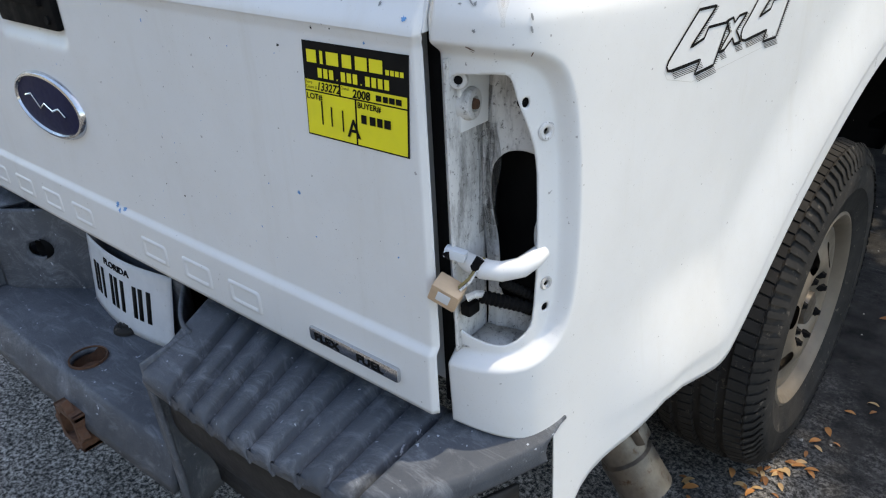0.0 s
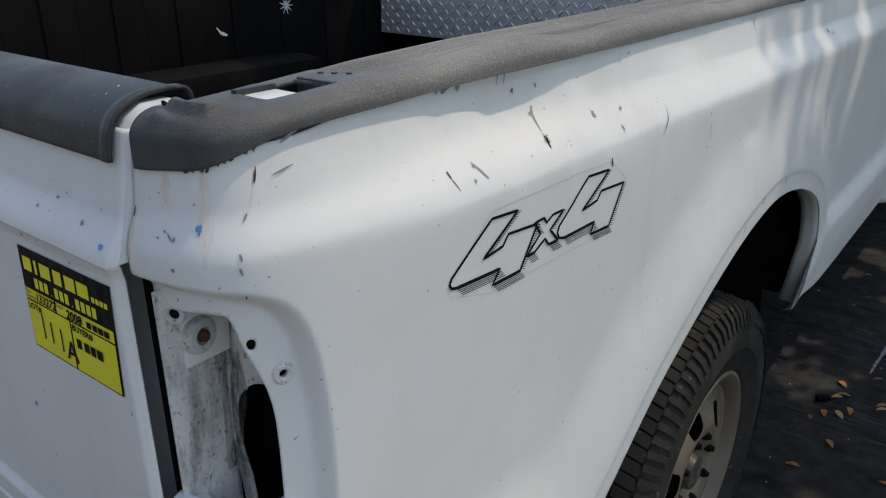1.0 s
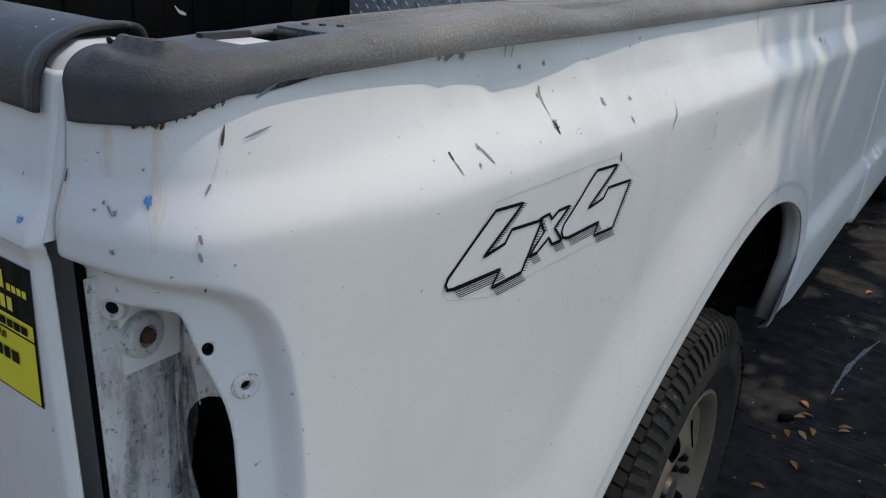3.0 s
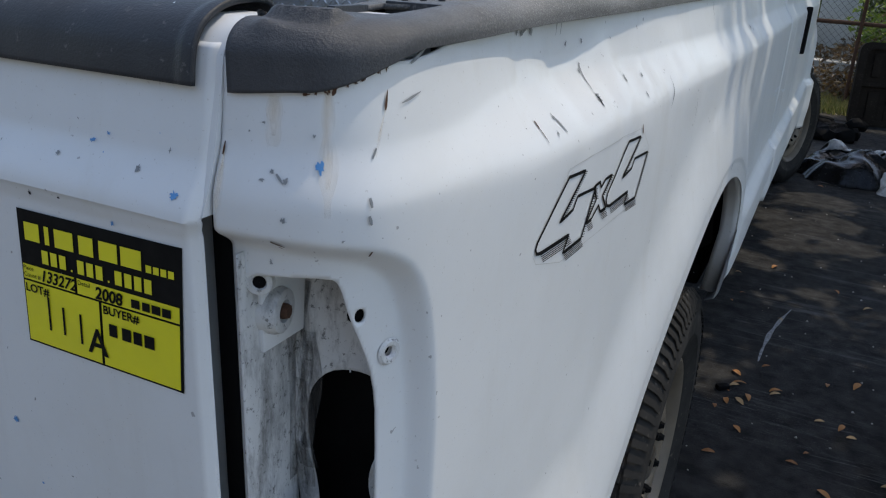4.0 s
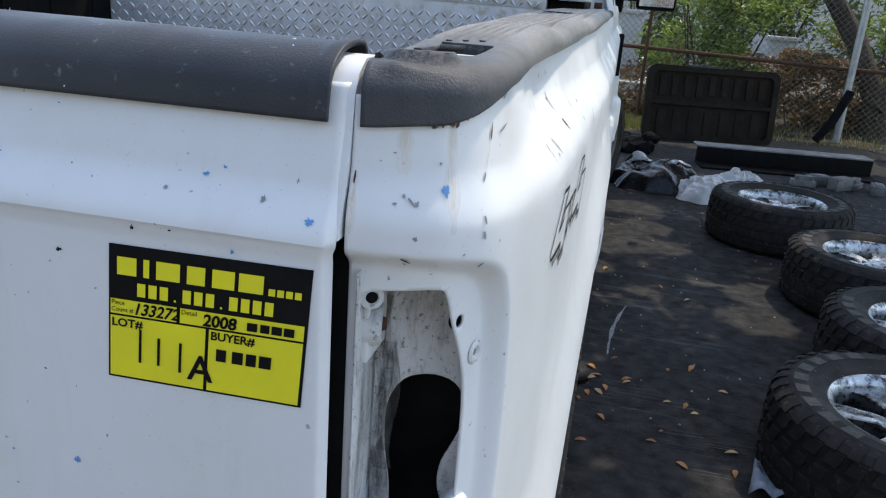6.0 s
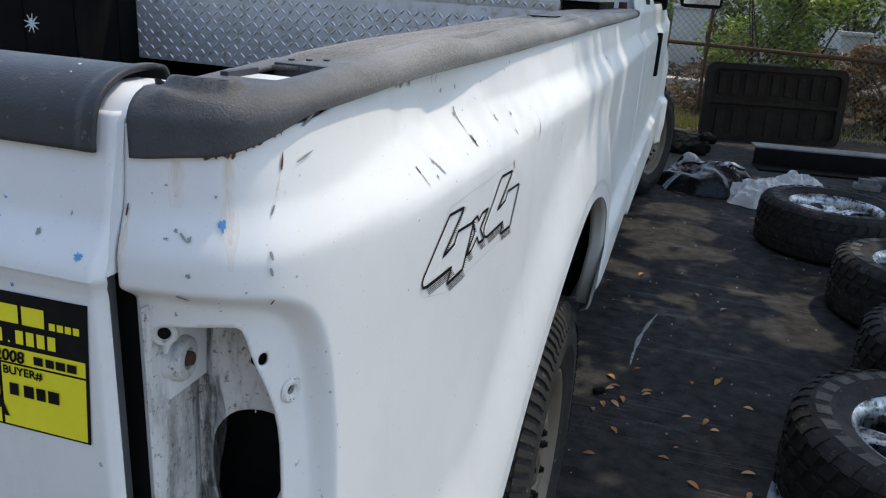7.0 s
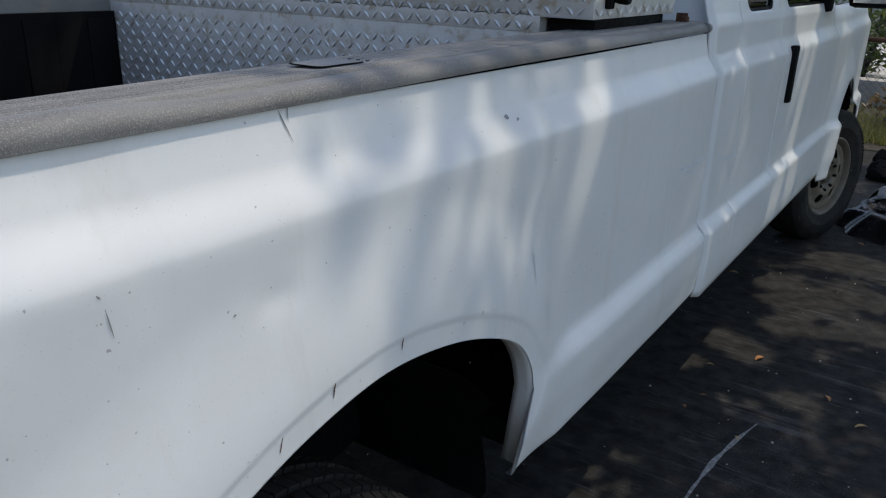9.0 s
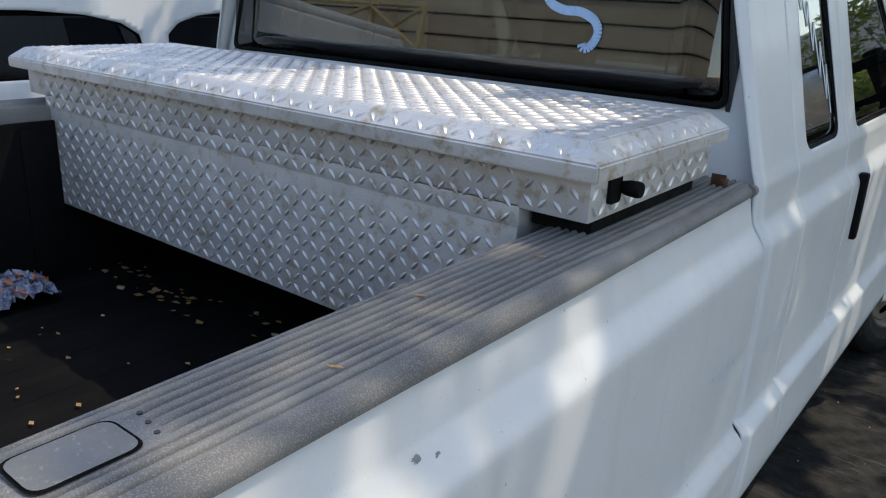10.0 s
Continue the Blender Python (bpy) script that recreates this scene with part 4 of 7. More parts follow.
def pad_point(x, s):
    e = pad_edge(x)
    skew = .055 * (1 - smoothstep(.36, .9, x))
    groove = 0.0
    for r in RIBS:
        d = x - r - .02
        groove += .75 * math.exp(-(d / .0030) ** 2) + .9 * (1 - smoothstep(.0, .040, d)) * smoothstep(-.0015, .0015, d)
    groove *= 1 - smoothstep(.835, .85, x)
    if s < .25:
        k = s / .25
        return Vector((x + skew * .9, e - .004 + .004 * (1 - k) + .004 * groove * k, .668 + .018 * k + (pad_z(x) - .702)))
    if s < .40:
        k = (s - .25) / .15
        a = k * math.pi / 2
        return Vector((x + skew * (1 - .1 * k), e - .004 + .018 * (1 - math.cos(a)) + .003 * groove, pad_z(x) - .018 + .018 * math.sin(a) - .012 * groove))
    k = (s - .40) / .60
    y0 = e + .014
    y1 = .040 + .075 * smoothstep(.86, .975, x)
    return Vector((x + skew * (.9 - 1.5 * k), y0 + (y1 - y0) * k, pad_z(x) + .012 * k - .0135 * groove * (1 - smoothstep(.9, 1, k))))


for sx in (1, -1):
    bm = sheet(pad_point, np.concatenate([np.arange(.365, .84, .0025), np.linspace(.84, .972, 40)]), np.concatenate([np.linspace(0, .25, 5), np.linspace(.25, .4, 8)[1:], np.linspace(.4, 1, 12)[1:]]))
    if sx < 0:
        mirrored(bm)
    part("step_pad", bm, STEP, bumper, "grey ribbed step pad", 60, .006)
    # steel below the pad
    bm = bmesh.new()
    sheet(lambda x, z: Vector((x + .03 * (1 - smoothstep(.36, .9, x)), pad_edge(x) + .012 + .05 * smoothstep(.62, .48, z), z)), np.linspace(.42, .955, 30), np.linspace(.46, .66, 10), bm=bm)
    if sx < 0:
        mirrored(bm)
    part("face_bar", bm, SPLATTER, bumper, "black face bar with splashes of pale paint", 60, .006)
    # flank of the middle notch
    bm = bmesh.new()
    sheet(lambda a, z: Vector((.372 + .045 * (1 - a) + .02 * smoothstep(.7, .45, z), pad_edge(.4) + .004 + a * .20, z)), np.linspace(0, 1, 10), np.linspace(.42, .712, 12), bm=bm)
    sheet(lambda a, z: Vector((.417 + a * .030 + .02 * smoothstep(.7, .45, z), pad_edge(.4) + .002, z)), np.linspace(0, .35, 4), np.linspace(.40, .70, 8), bm=bm)
    if sx < 0:
        mirrored(bm)
    part("notch_flank", bm, STEP, bumper, "", 50, .008)

# lower middle step, ball hole and rubber plug
STEPHOLES = [round_hole(.035, -.080, .034, 24)]


def step_point(x, y):
    z = .520 - .0015 * math.cos(x * 60) * 0
    e = max(0, -.122 - y)
    z -= 95 * e * e
    return Vector((x, y - .012 * (1 - (x / .38) ** 2) * smoothstep(0, -.2, y), z))


part("middle_step", sheet(step_point, np.linspace(-.40, .40, 90), np.linspace(-.150, .06, 60), STEPHOLES), STEP, bumper, "grey middle step with ball hole", 50, .012)
bm = bmesh.new()
lathe(bm, [(.0335, .004), (.036, .005), (.037, .0), (.0335, -.03), (.018, -.032), (.017, -.02), (.0, -.02)], Matrix.Translation((.035, -.086, .520)) @ pose(0, 0, 0, 0, -90, 0), 28)
part("ball_hole_rim", bm, RUST, bumper, "rusty ball hole")
bm = bmesh.new()
lathe(bm, [(.0, .010), (.010, .010), (.012, .005), (.018, .008), (.027, .004), (.029, -.002)], Matrix.Translation((.005, .015, .524)) @ pose(0, 0, 0, 0, -90, 0), 24)
part("rubber_plug", bm, RUBBER, bumper)
# recess wall behind the plate, and its hole
bm = bmesh.new()
sheet(lambda x, z: Vector((x, .062 - .12 * smoothstep(.17, .40, abs(x)), z)), np.linspace(-.40, .40, 60), np.linspace(.515, .715, 24), [round_hole(-.29, .62, .022, 18)], bm=bm)
part("plate_recess", bm, STEP, bumper, "", 50, .006)
bm = bmesh.new()
lathe(bm, [(.0001, -.04), (.025, -.04), (.025, .0)], Matrix.Translation((-.29, -.0, .62)) @ pose(0, 0, 0, 0, 0, -90), 18)
box(bm, -.36, .36, .075, .10, .50, .73, .004)
part("recess_backing", bm, BLACK, bumper)

# bent licence plate: the state's word, the number as plain bars
bm = bmesh.new()


def on_plate(u, v, t=.0):
    x = -.150 + u * .300
    z = .528 + v * .152
    return Vector((x, .030 - .020 * math.sin(math.pi * u) + .018 * v - t + .010 * u * v, z - .010 * u))


corner = smooth_poly([(0, 0), (1, 0), (1, 1), (0, 1)], 3)
sheet(on_plate, np.linspace(0, 1, 24), np.linspace(0, 1, 12), [round_hole(.2, .91, .018, 8), round_hole(.8, .91, .018, 8), round_hole(.2, .09, .018, 8), round_hole(.8, .09, .018, 8)], bm=bm)
for f in text_faces("FLORIDA", .125, .004):
    face = bm.faces.new([bm.verts.new(on_plate(.30 + a * .62, .80 + b * .95, .0012)) for a, b in f])
    face.material_index = 1
for k in range(6):
    u = .10 + k * .135
    for j in range(2):
        f = bm.faces.new([bm.verts.new(on_plate(p, q, .0012)) for p, q in ((u + j * .058, .26), (u + .038 + j * .058, .26), (u + .038 + j * .058, .70), (u + j * .058, .70))])
        f.material_index = 1
        if k % 2:
            break
part("licence_plate", bm, [PLATE, INK], bumper, "bent white licence plate in the bumper recess", 60, .001)

# hitch receiver
bm = bmesh.new()
for a in range(4):
    m = pose(.085, -.115, .435, 0, 0, 0)
    s = ((-.04, -.028), (.028, .04), (-.04, .04), (-.04, .04))[a]
    t = ((-.04, .04), (-.04, .04), (-.04, -.028), (.028, .04))[a]
    box(bm, s[0], s[1], -.06, .30, t[0], t[1], .003, 0, m)
lathe(bm, [(.045, -.004), (.056, -.004), (.058, .01), (.045, .012)], Matrix.Translation((.085, -.17, .435)) @ pose(0, 0, 0, 0, 0, 90), 4)
box(bm, -.30, .30, .10, .18, .40, .46, .01)
part("hitch_receiver", bm, RUST, truck, "rusty square hitch receiver")

# tailpipe
bm = bmesh.new()
ax = Vector((.50, .10, -.80)).normalized()
c = Vector((.938, .40, .405))
t = ax.to_track_quat('X', 'Z').to_matrix().to_4x4()
lathe(bm, [(.036, -.30), (.036, -.10), (.040, -.095), (.042, -.06), (.042, -.03), (.047, -.025), (.047, .05), (.043, .05), (.042, -.02)], Matrix.Translation(c) @ t, 28)
box(bm, -.075, -.045, -.018, .018, .034, .056, .006, 0, Matrix.Translation(c) @ t)
part("tailpipe", bm, PIPE, truck, "sooty steel tailpipe with clamp")


# ---- wheels ----
def tyre_mesh(R, rim, W, blocks=44, seed=1, deep=.012):
    """Tyre round the local x axis, x = 0 at mid width, with tread blocks."""
    rnd = random.Random(seed)
    bm = bmesh.new()
    h = W / 2
    prof = [(rim - .008, -h * .70), (rim + .004, -h * .82), (rim + .02, -h * .90), (rim + (R - rim) * .35, -h * 1.0), (rim + (R - rim) * .62, -h * 1.0),
            (R - .030, -h * .93), (R - .012, -h * .80), (R - .009, -h * .4), (R - .009, h * .4), (R - .012, h * .80), (R - .030, h * .93),
            (rim + (R - rim) * .66, h * .985), (rim + (R - rim) * .64, h * 1.0), (rim + (R - rim) * .40, h * 1.005), (rim + (R - rim) * .38, h * .985), (rim + .02, h * .90), (rim + .006, h * .84), (rim - .008, h * .70)]
    lathe(bm, prof, Matrix(), 72)
    carcass, bm = bm, bmesh.new()
    rows = ((-h * .62, h * .30, .0), (-h * .20, h * .26, .5), (h * .20, h * .26, .0), (h * .62, h * .30, .5))
    for xc, w, ph in rows:
        for k in range(blocks):
            a = 2 * math.pi * (k + ph) / blocks
            da = 2 * math.pi / blocks * (.36 if blocks < 60 else .455)
            sk = .10 * (1 if xc > 0 else -1) * (2 * math.pi / blocks)
            vs = []
            for r in (R - deep, R):
                for sx, sa in ((-1, -1), (1, -1), (1, 1), (-1, 1)):
                    aa = a + sa * da * (1 if r < R else .9) + sk * sx
                    edge = .008 if abs(xc) > h * .5 and sx * xc > 0 else 0
                    vs.append(bm.verts.new((xc + sx * w * .5 * (1 if r < R else .92), (r - edge) * math.cos(aa), (r - edge) * math.sin(aa))))
            for f in ((4, 5, 6, 7), (0, 1, 5, 4), (1, 2, 6, 5), (2, 3, 7, 6), (3, 0, 4, 7)):
                bm.faces.new([vs[i] for i in f])
    # shoulder lugs that wrap on to the sidewall
    for k in range(blocks):
        a = 2 * math.pi * (k + .25) / blocks
        da = 2 * math.pi / blocks * .26
        for sx in (-1, 1):
            vs = []
            for r, x in ((R - .004, h * .80), (R - .020, h * .93), (R - .048, h * 1.012), (R - .048, h * .98)):
                for sa in (-1, 1):
                    vs.append(bm.verts.new((sx * x, r * math.cos(a + sa * da), r * math.sin(a + sa * da))))
            for i in range(3):
                f = (vs[2 * i], vs[2 * i + 1], vs[2 * i + 3], vs[2 * i + 2])
                bm.faces.new(f if sx > 0 else f[::-1])
    return carcass, bm


def add_tyre(parent, R, rim, W, blocks, label="", deep=.012):
    carcass, blocks_bm = tyre_mesh(R, rim, W, blocks, 1, deep)
    part("tyre", carcass, RUBBER, parent, label, 30)
    tagged(part("tread", blocks_bm, RUBBER, parent, "", 30), "worn tread blocks", kind="stuff")


def slot_poly(a, r0, r1, wide):
    return smooth_poly([(a - wide, r0), (a + wide, r0), (a + wide * .75, r1), (a - wide * .75, r1)], 2)


def steel_rim(rim, h):
    """Dished steel disc with six slots, hub and bolts, outer face towards +x."""
    bm = bmesh.new()
    lathe(bm, [(rim - .014, h * .2), (rim - .012, h * .62), (rim - .006, h * .70), (rim + .008, h * .80), (rim + .010, h * .86), (rim + .003, h * .88), (rim - .006, h * .84), (rim - .014, h * .74), (rim - .022, h * .62), (rim - .027, h * .56)], Matrix(), 64)

    def disc(a, r):
        k = r / (rim - .028)
        x = h * (.60 + .20 * math.exp(-((k - .55) / .24) ** 2) - .12 * smoothstep(.45, .2, k) + .06 * smoothstep(.8, 1, k))
        return Vector((x, r * math.cos(a), r * math.sin(a)))

    holes = [slot_poly(2 * math.pi * (k + .5) / 6, (rim - .03) * .58, (rim - .03) * .86, .25) for k in range(6)]
    sheet(disc, np.linspace(0, 2 * math.pi, 121), np.linspace(.055, rim - .026, 34), holes, bm=bm)
    bmesh.ops.remove_doubles(bm, verts=bm.verts[:], dist=1e-5)
    return bm


def add_hub(h, wheel):
    bm = bmesh.new()
    lathe(bm, [(.0, h * .80), (.030, h * .80), (.038, h * .77), (.042, h * .62), (.058, h * .58), (.062, h * .40)], Matrix(), 28)
    part("hub", bm, PIPE, wheel, "grimy wheel hub", 30)
    for k in range(8):
        a = 2 * math.pi * k / 8
        bm = bmesh.new()
        lathe(bm, [(.0, .030), (.006, .030), (.007, .026), (.0105, .020), (.0115, .0)], Matrix.Translation((h * .60, .082 * math.cos(a), .082 * math.sin(a))), 6)
        part("wheel_bolt", bm, BLACK, wheel, "", 30)


def road_wheel(yc, sx, spin, steer=0):
    R, rim, W = .388, .222, .245
    wheel = new("wheel")
    wheel.parent = truck
    tagged(wheel, "worn tyre on a tan steel wheel with rusty bolts")
    wheel.matrix_local = Matrix.Translation((sx * .915, yc, R - .004)) @ pose(0, 0, 0, 0, 0, steer) @ (pose(0, 0, 0, spin, 0, 0) if sx > 0 else pose(0, 0, 0, spin, 0, 180))
    add_tyre(wheel, R, rim, W, 92, "", .010)
    part("rim", steel_rim(rim, W / 2), STEEL, wheel, "", 40)
    add_hub(W / 2, wheel)
    # drum set close behind the disc, its black standing in for shade in the slots
    bm = bmesh.new()
    lathe(bm, [(.0, .040), (rim - .034, .040), (rim - .034, -.05)], Matrix(), 30)
    part("brake_drum", bm, BLACK, wheel)


for yc, spin, steer in ((1.105, 12, 0), (5.45, 40, -18)):
    road_wheel(yc, 1, spin, steer)
    road_wheel(yc, -1, -spin, steer)


# ---- cab and nose ----
def cab_x(y, z):
    x = 1.016 - .036 * (.7 * smoothstep(1.205, 1.268, z) + .3 * smoothstep(1.18, 1.33, z)) + .030 * (1 - smoothstep(.748, .790, z)) - .010 * smoothstep(.62, .52, z)
    x -= .27 * max(0.0, z - 1.36) + .010 * smoothstep(1.33, 1.37, z)
    x -= .16 * max(0.0, z - 1.84) ** 1.0 + 1.6 * max(0.0, z - 1.86) ** 2
    if y > 4.70:
        x -= 6.0 * max(0.0, z - 1.27) ** 2 * smoothstep(4.70, 4.78, y)
    if y > 4.75:
        x -= .05 * smoothstep(4.75, 6.3, y) - .030 * (1 - smoothstep(.05, .2, abs(math.hypot(y - 5.40, z - .42) - .50)))
    return x


def seam(y, z, y0, w=.004):
    return .006 * math.exp(-((y - y0) / w) ** 2)


REAR_SEAM, MID_SEAM, FRONT_SEAM = 3.035, 3.565, 4.72


def cab_side(y, z):
    x = cab_x(y, z)
    if z > .62:
        x -= seam(y, z, REAR_SEAM + .02 * smoothstep(1.3, 1.9, z)) + (seam(y, z, MID_SEAM) if z < 1.86 else 0) + (seam(y, z, FRONT_SEAM) if z < 1.4 else 0)
    x -= .018 * (1 - smoothstep(2.755, 2.785, y)) ** 2
    return Vector((x, y, z))


REAR_WIN = rounded([(3.125, 1.366), (3.48, 1.366), (3.465, 1.80), (3.17, 1.80)], .05)
FRONT_WIN = rounded([(3.69, 1.366), (4.66, 1.366), (4.20, 1.81), (3.70, 1.81)], .04)
F_ARCH = [(5.40 - .52 * math.cos(math.pi * k / 30), .42 + .53 * math.sin(math.pi * k / 30)) for k in range(31)] + [(5.92, .3), (4.88, .3)]


def cab_panel(flip):
    ys = np.concatenate([np.linspace(2.755, 2.80, 8), np.linspace(2.81, 3.02, 12), np.linspace(3.022, 3.065, 14), np.linspace(3.075, 3.55, 40), np.linspace(3.552, 3.58, 10), np.linspace(3.60, 4.70, 56), np.linspace(4.707, 4.735, 8)])
    zs = np.concatenate([np.linspace(.545, .73, 10), np.linspace(.735, .82, 14), np.linspace(.84, 1.19, 14), np.linspace(1.2, 1.40, 34), np.linspace(1.41, 1.95, 40)])
    bm = sheet(cab_side, ys, zs, [REAR_WIN, FRONT_WIN])
    return mirrored(bm) if flip else bm


def fender(flip):
    ys, zs = np.linspace(4.735, 6.32, 110), np.linspace(.50, 1.345, 66)
    bm = sheet(cab_side, ys, zs, [F_ARCH])
    return mirrored(bm) if flip else bm


part("cab_side", cab_panel(False), WHITE, truck, "white cab side with door seams", 45, .004)
part("cab_side", cab_panel(True), WHITE, truck, "white cab side with door seams", 45, .004)
part("front_fender", fender(False), WHITE, truck, "", 45, .004)
part("front_fender", fender(True), WHITE, truck, "", 45, .004)

BACK_WIN = rounded([(-.862, 1.488), (.862, 1.488), (.80, 1.84), (-.80, 1.84)], .03)
back_y = lambda z: 2.768 + .10 * max(0.0, z - 1.30)


def cab_back(x, z):
    k = x * (cab_x(2.76, z) - .016)
    return Vector((k, back_y(z) + .02 * abs(x) ** 10, z))


win = [(x / (cab_x(2.76, z) - .016), z) for x, z in BACK_WIN]
part("cab_back", sheet(cab_back, np.linspace(-1, 1, 90), np.concatenate([np.linspace(.56, 1.3, 10), np.linspace(1.32, 1.95, 60)]), [win]), WHITE, truck, "white back wall of the cab", 45, .004)
part("rear_window", sheet(lambda x, z: Vector((x, back_y(z) + .010, z)), np.linspace(-.87, .87, 12), np.linspace(1.48, 1.85, 6)), GLASS, truck, "tinted rear window", 60, .004)
bm = bmesh.new()
for poly, s, y in ((BACK_WIN, .965, .006),):
    ci = (0, 1.6625)
    o = [bm.verts.new((x * 1.004, back_y(z) - .002, ci[1] + (z - ci[1]) * 1.01)) for x, z in poly]
    i_ = [bm.verts.new((x * .990, back_y(z) + .004, ci[1] + (z - ci[1]) * .95)) for x, z in poly]
    for k in range(len(poly)):
        bm.faces.new((o[k], o[(k + 1) % len(poly)], i_[(k + 1) % len(poly)], i_[k]))
part("window_gasket", bm, BLACK, truck, "black rubber window surround", 60, .006)
bm = bmesh.new()
# blue marker stroke left on the rear window
stroke = [(.40, 1.80), (.37, 1.76), (.375, 1.70), (.42, 1.675), (.47, 1.672), (.51, 1.655), (.525, 1.63), (.518, 1.605), (.505, 1.59), (.49, 1.588), (.485, 1.598)]
_, st_at, st_l, _, _ = along(stroke)
pts = [st_at(s) for s in np.linspace(0, st_l[-1], 50)]
for (x0, z0), (x1, z1) in zip(pts, pts[1:]):
    d = Vector((x1 - x0, z1 - z0))
    n = Vector((-d.y, d.x)).normalized() * .011
    bm.faces.new([bm.verts.new((x, back_y(z) - .002 + .008, z)) for x, z in ((x0 + n.x, z0 + n.y), (x0 - n.x, z0 - n.y), (x1 - n.x, z1 - n.y), (x1 + n.x, z1 + n.y))])
MARKER = surface("pale_blue_marker", (0.30, 0.48, 0.72), (0.42, 0.58, 0.78), 60.0, rough=0.7, bump=0.0)
part("marker_stroke", bm, MARKER, truck, "pale blue marker squiggle on the glass")
for sx in (1, -1):
    for poly, name in ((REAR_WIN, "door_window"), (FRONT_WIN, "door_window")):
        ys = [p[0] for p in poly]
        zs = [p[1] for p in poly]
        bm = sheet(lambda y, z: Vector((cab_x(y, z) - .012, y, z)), np.linspace(min(ys) - .02, max(ys) + .02, 14), np.linspace(min(zs) - .02, max(zs) + .02, 8))
        if sx < 0:
            mirrored(bm)
        w = part(name, bm, GLASS, truck, "tinted side window", 60, .004)
        bm = bmesh.new()
        cy, cz = sum(ys) / len(ys), sum(zs) / len(zs)
        o = [bm.verts.new((cab_x(y, z) - .003, y, z)) for y, z in poly]
        i_ = [bm.verts.new((cab_x(y, z) - .010, cy + (y - cy) * .955, cz + (z - cz) * .955)) for y, z in poly]
        for k in range(len(poly)):
            bm.faces.new((o[k], o[(k + 1) % len(poly)], i_[(k + 1) % len(poly)], i_[k]))
        if sx < 0:
            mirrored(bm)
        part("window_seal", bm, BLACK, truck)
    if sx > 0:
        bm = bmesh.new()
        zig = [(3.20, 1.77), (3.23, 1.70), (3.245, 1.75), (3.27, 1.66), (3.29, 1.72), (3.31, 1.60), (3.335, 1.67), (3.36, 1.53), (3.385, 1.62), (3.41, 1.47), (3.43, 1.56), (3.44, 1.43)]
        for (y0, z0), (y1, z1) in zip(zig, zig[1:]):
            d = Vector((y1 - y0, z1 - z0))
            n = Vector((-d.y, d.x)).normalized() * .006
            bm.faces.new([bm.verts.new((cab_x(y, z) - .0105, y, z)) for y, z in ((y0 + n.x, z0 + n.y), (y0 - n.x, z0 - n.y), (y1 - n.x, z1 - n.y), (y1 + n.x, z1 + n.y))])
        part("glass_scribble", bm, PLATE, truck, "white marker scribble on the door glass")
    bm = bmesh.new()
    box(bm, *sorted((sx * 1.006, sx * 1.034)), 3.665, 3.705, 1.025, 1.235, .008)
    part("door_handle", bm, BLACK, truck, "black upright door handle")
    mirror = bmesh.new()
    box(mirror, *sorted((sx * 1.07, sx * 1.30)), 4.36, 4.46, 1.355, 1.63, .03)
    box(mirror, *sorted((sx * .90, sx * 1.10)), 4.40, 4.45, 1.40, 1.44, .012)
    box(mirror, *sorted((sx * .90, sx * 1.10)), 4.40, 4.45, 1.54, 1.58, .012)
    box(mirror, *sorted((sx * .93, sx * 1.00)), 4.42, 4.50, 1.33, 1.60, .015)
    part("door_mirror", mirror, BLACK, truck, "large black tow mirror")
    g = bmesh.new()
    box(g, *sorted((sx * 1.09, sx * 1.285)), 4.357, 4.362, 1.375, 1.61, .004)
    part("mirror_glass", g, CHROME, truck)
# rub marks and a scuffed vent by the handle
bm = bmesh.new()
box(bm, 1.000, 1.012, 4.80, 4.88, .98, 1.12, .006)
part("fender_vent", bm, BLACK, truck)
roof = sheet(lambda x, y: Vector((x * .78, y, 1.945 + .03 * (1 - x * x) - .03 * smoothstep(2.95, 2.84, y) - .05 * smoothstep(3.9, 4.2, y))), np.linspace(-1, 1, 20), np.linspace(2.82, 4.22, 24))
part("roof", roof, WHITE, truck, "", 60, .01)
part("windscreen", sheet(lambda x, k: Vector((x * (.88 - .10 * k), 4.72 - .53 * k, 1.31 + .58 * k)), np.linspace(-1, 1, 10), np.linspace(0, 1, 6)), GLASS, truck, "", 60, .005)
bm = bmesh.new()
sheet(lambda x, y: Vector((x * (.93 - .05 * smoothstep(5.6, 6.3, y)), y, 1.30 - .05 * smoothstep(4.7, 6.3, y) - .04 * x * x - .10 * smoothstep(6.2, 6.34, y))), np.linspace(-1, 1, 20), np.linspace(4.70, 6.34, 20), bm=bm)
part("bonnet", bm, WHITE, truck, "", 50, .01)
bm = bmesh.new()
box(bm, -.92, .92, 6.22, 6.34, .55, 1.18, .03)
part("grille", bm, BLACK, truck)
bm = bmesh.new()
box(bm, -.96, .96, 4.70, 4.76, .55, 1.32, .01)
box(bm, -.95, .95, 2.80, 4.70, .55, .60, .01)
part("cab_floor", bm, BLACK, truck)
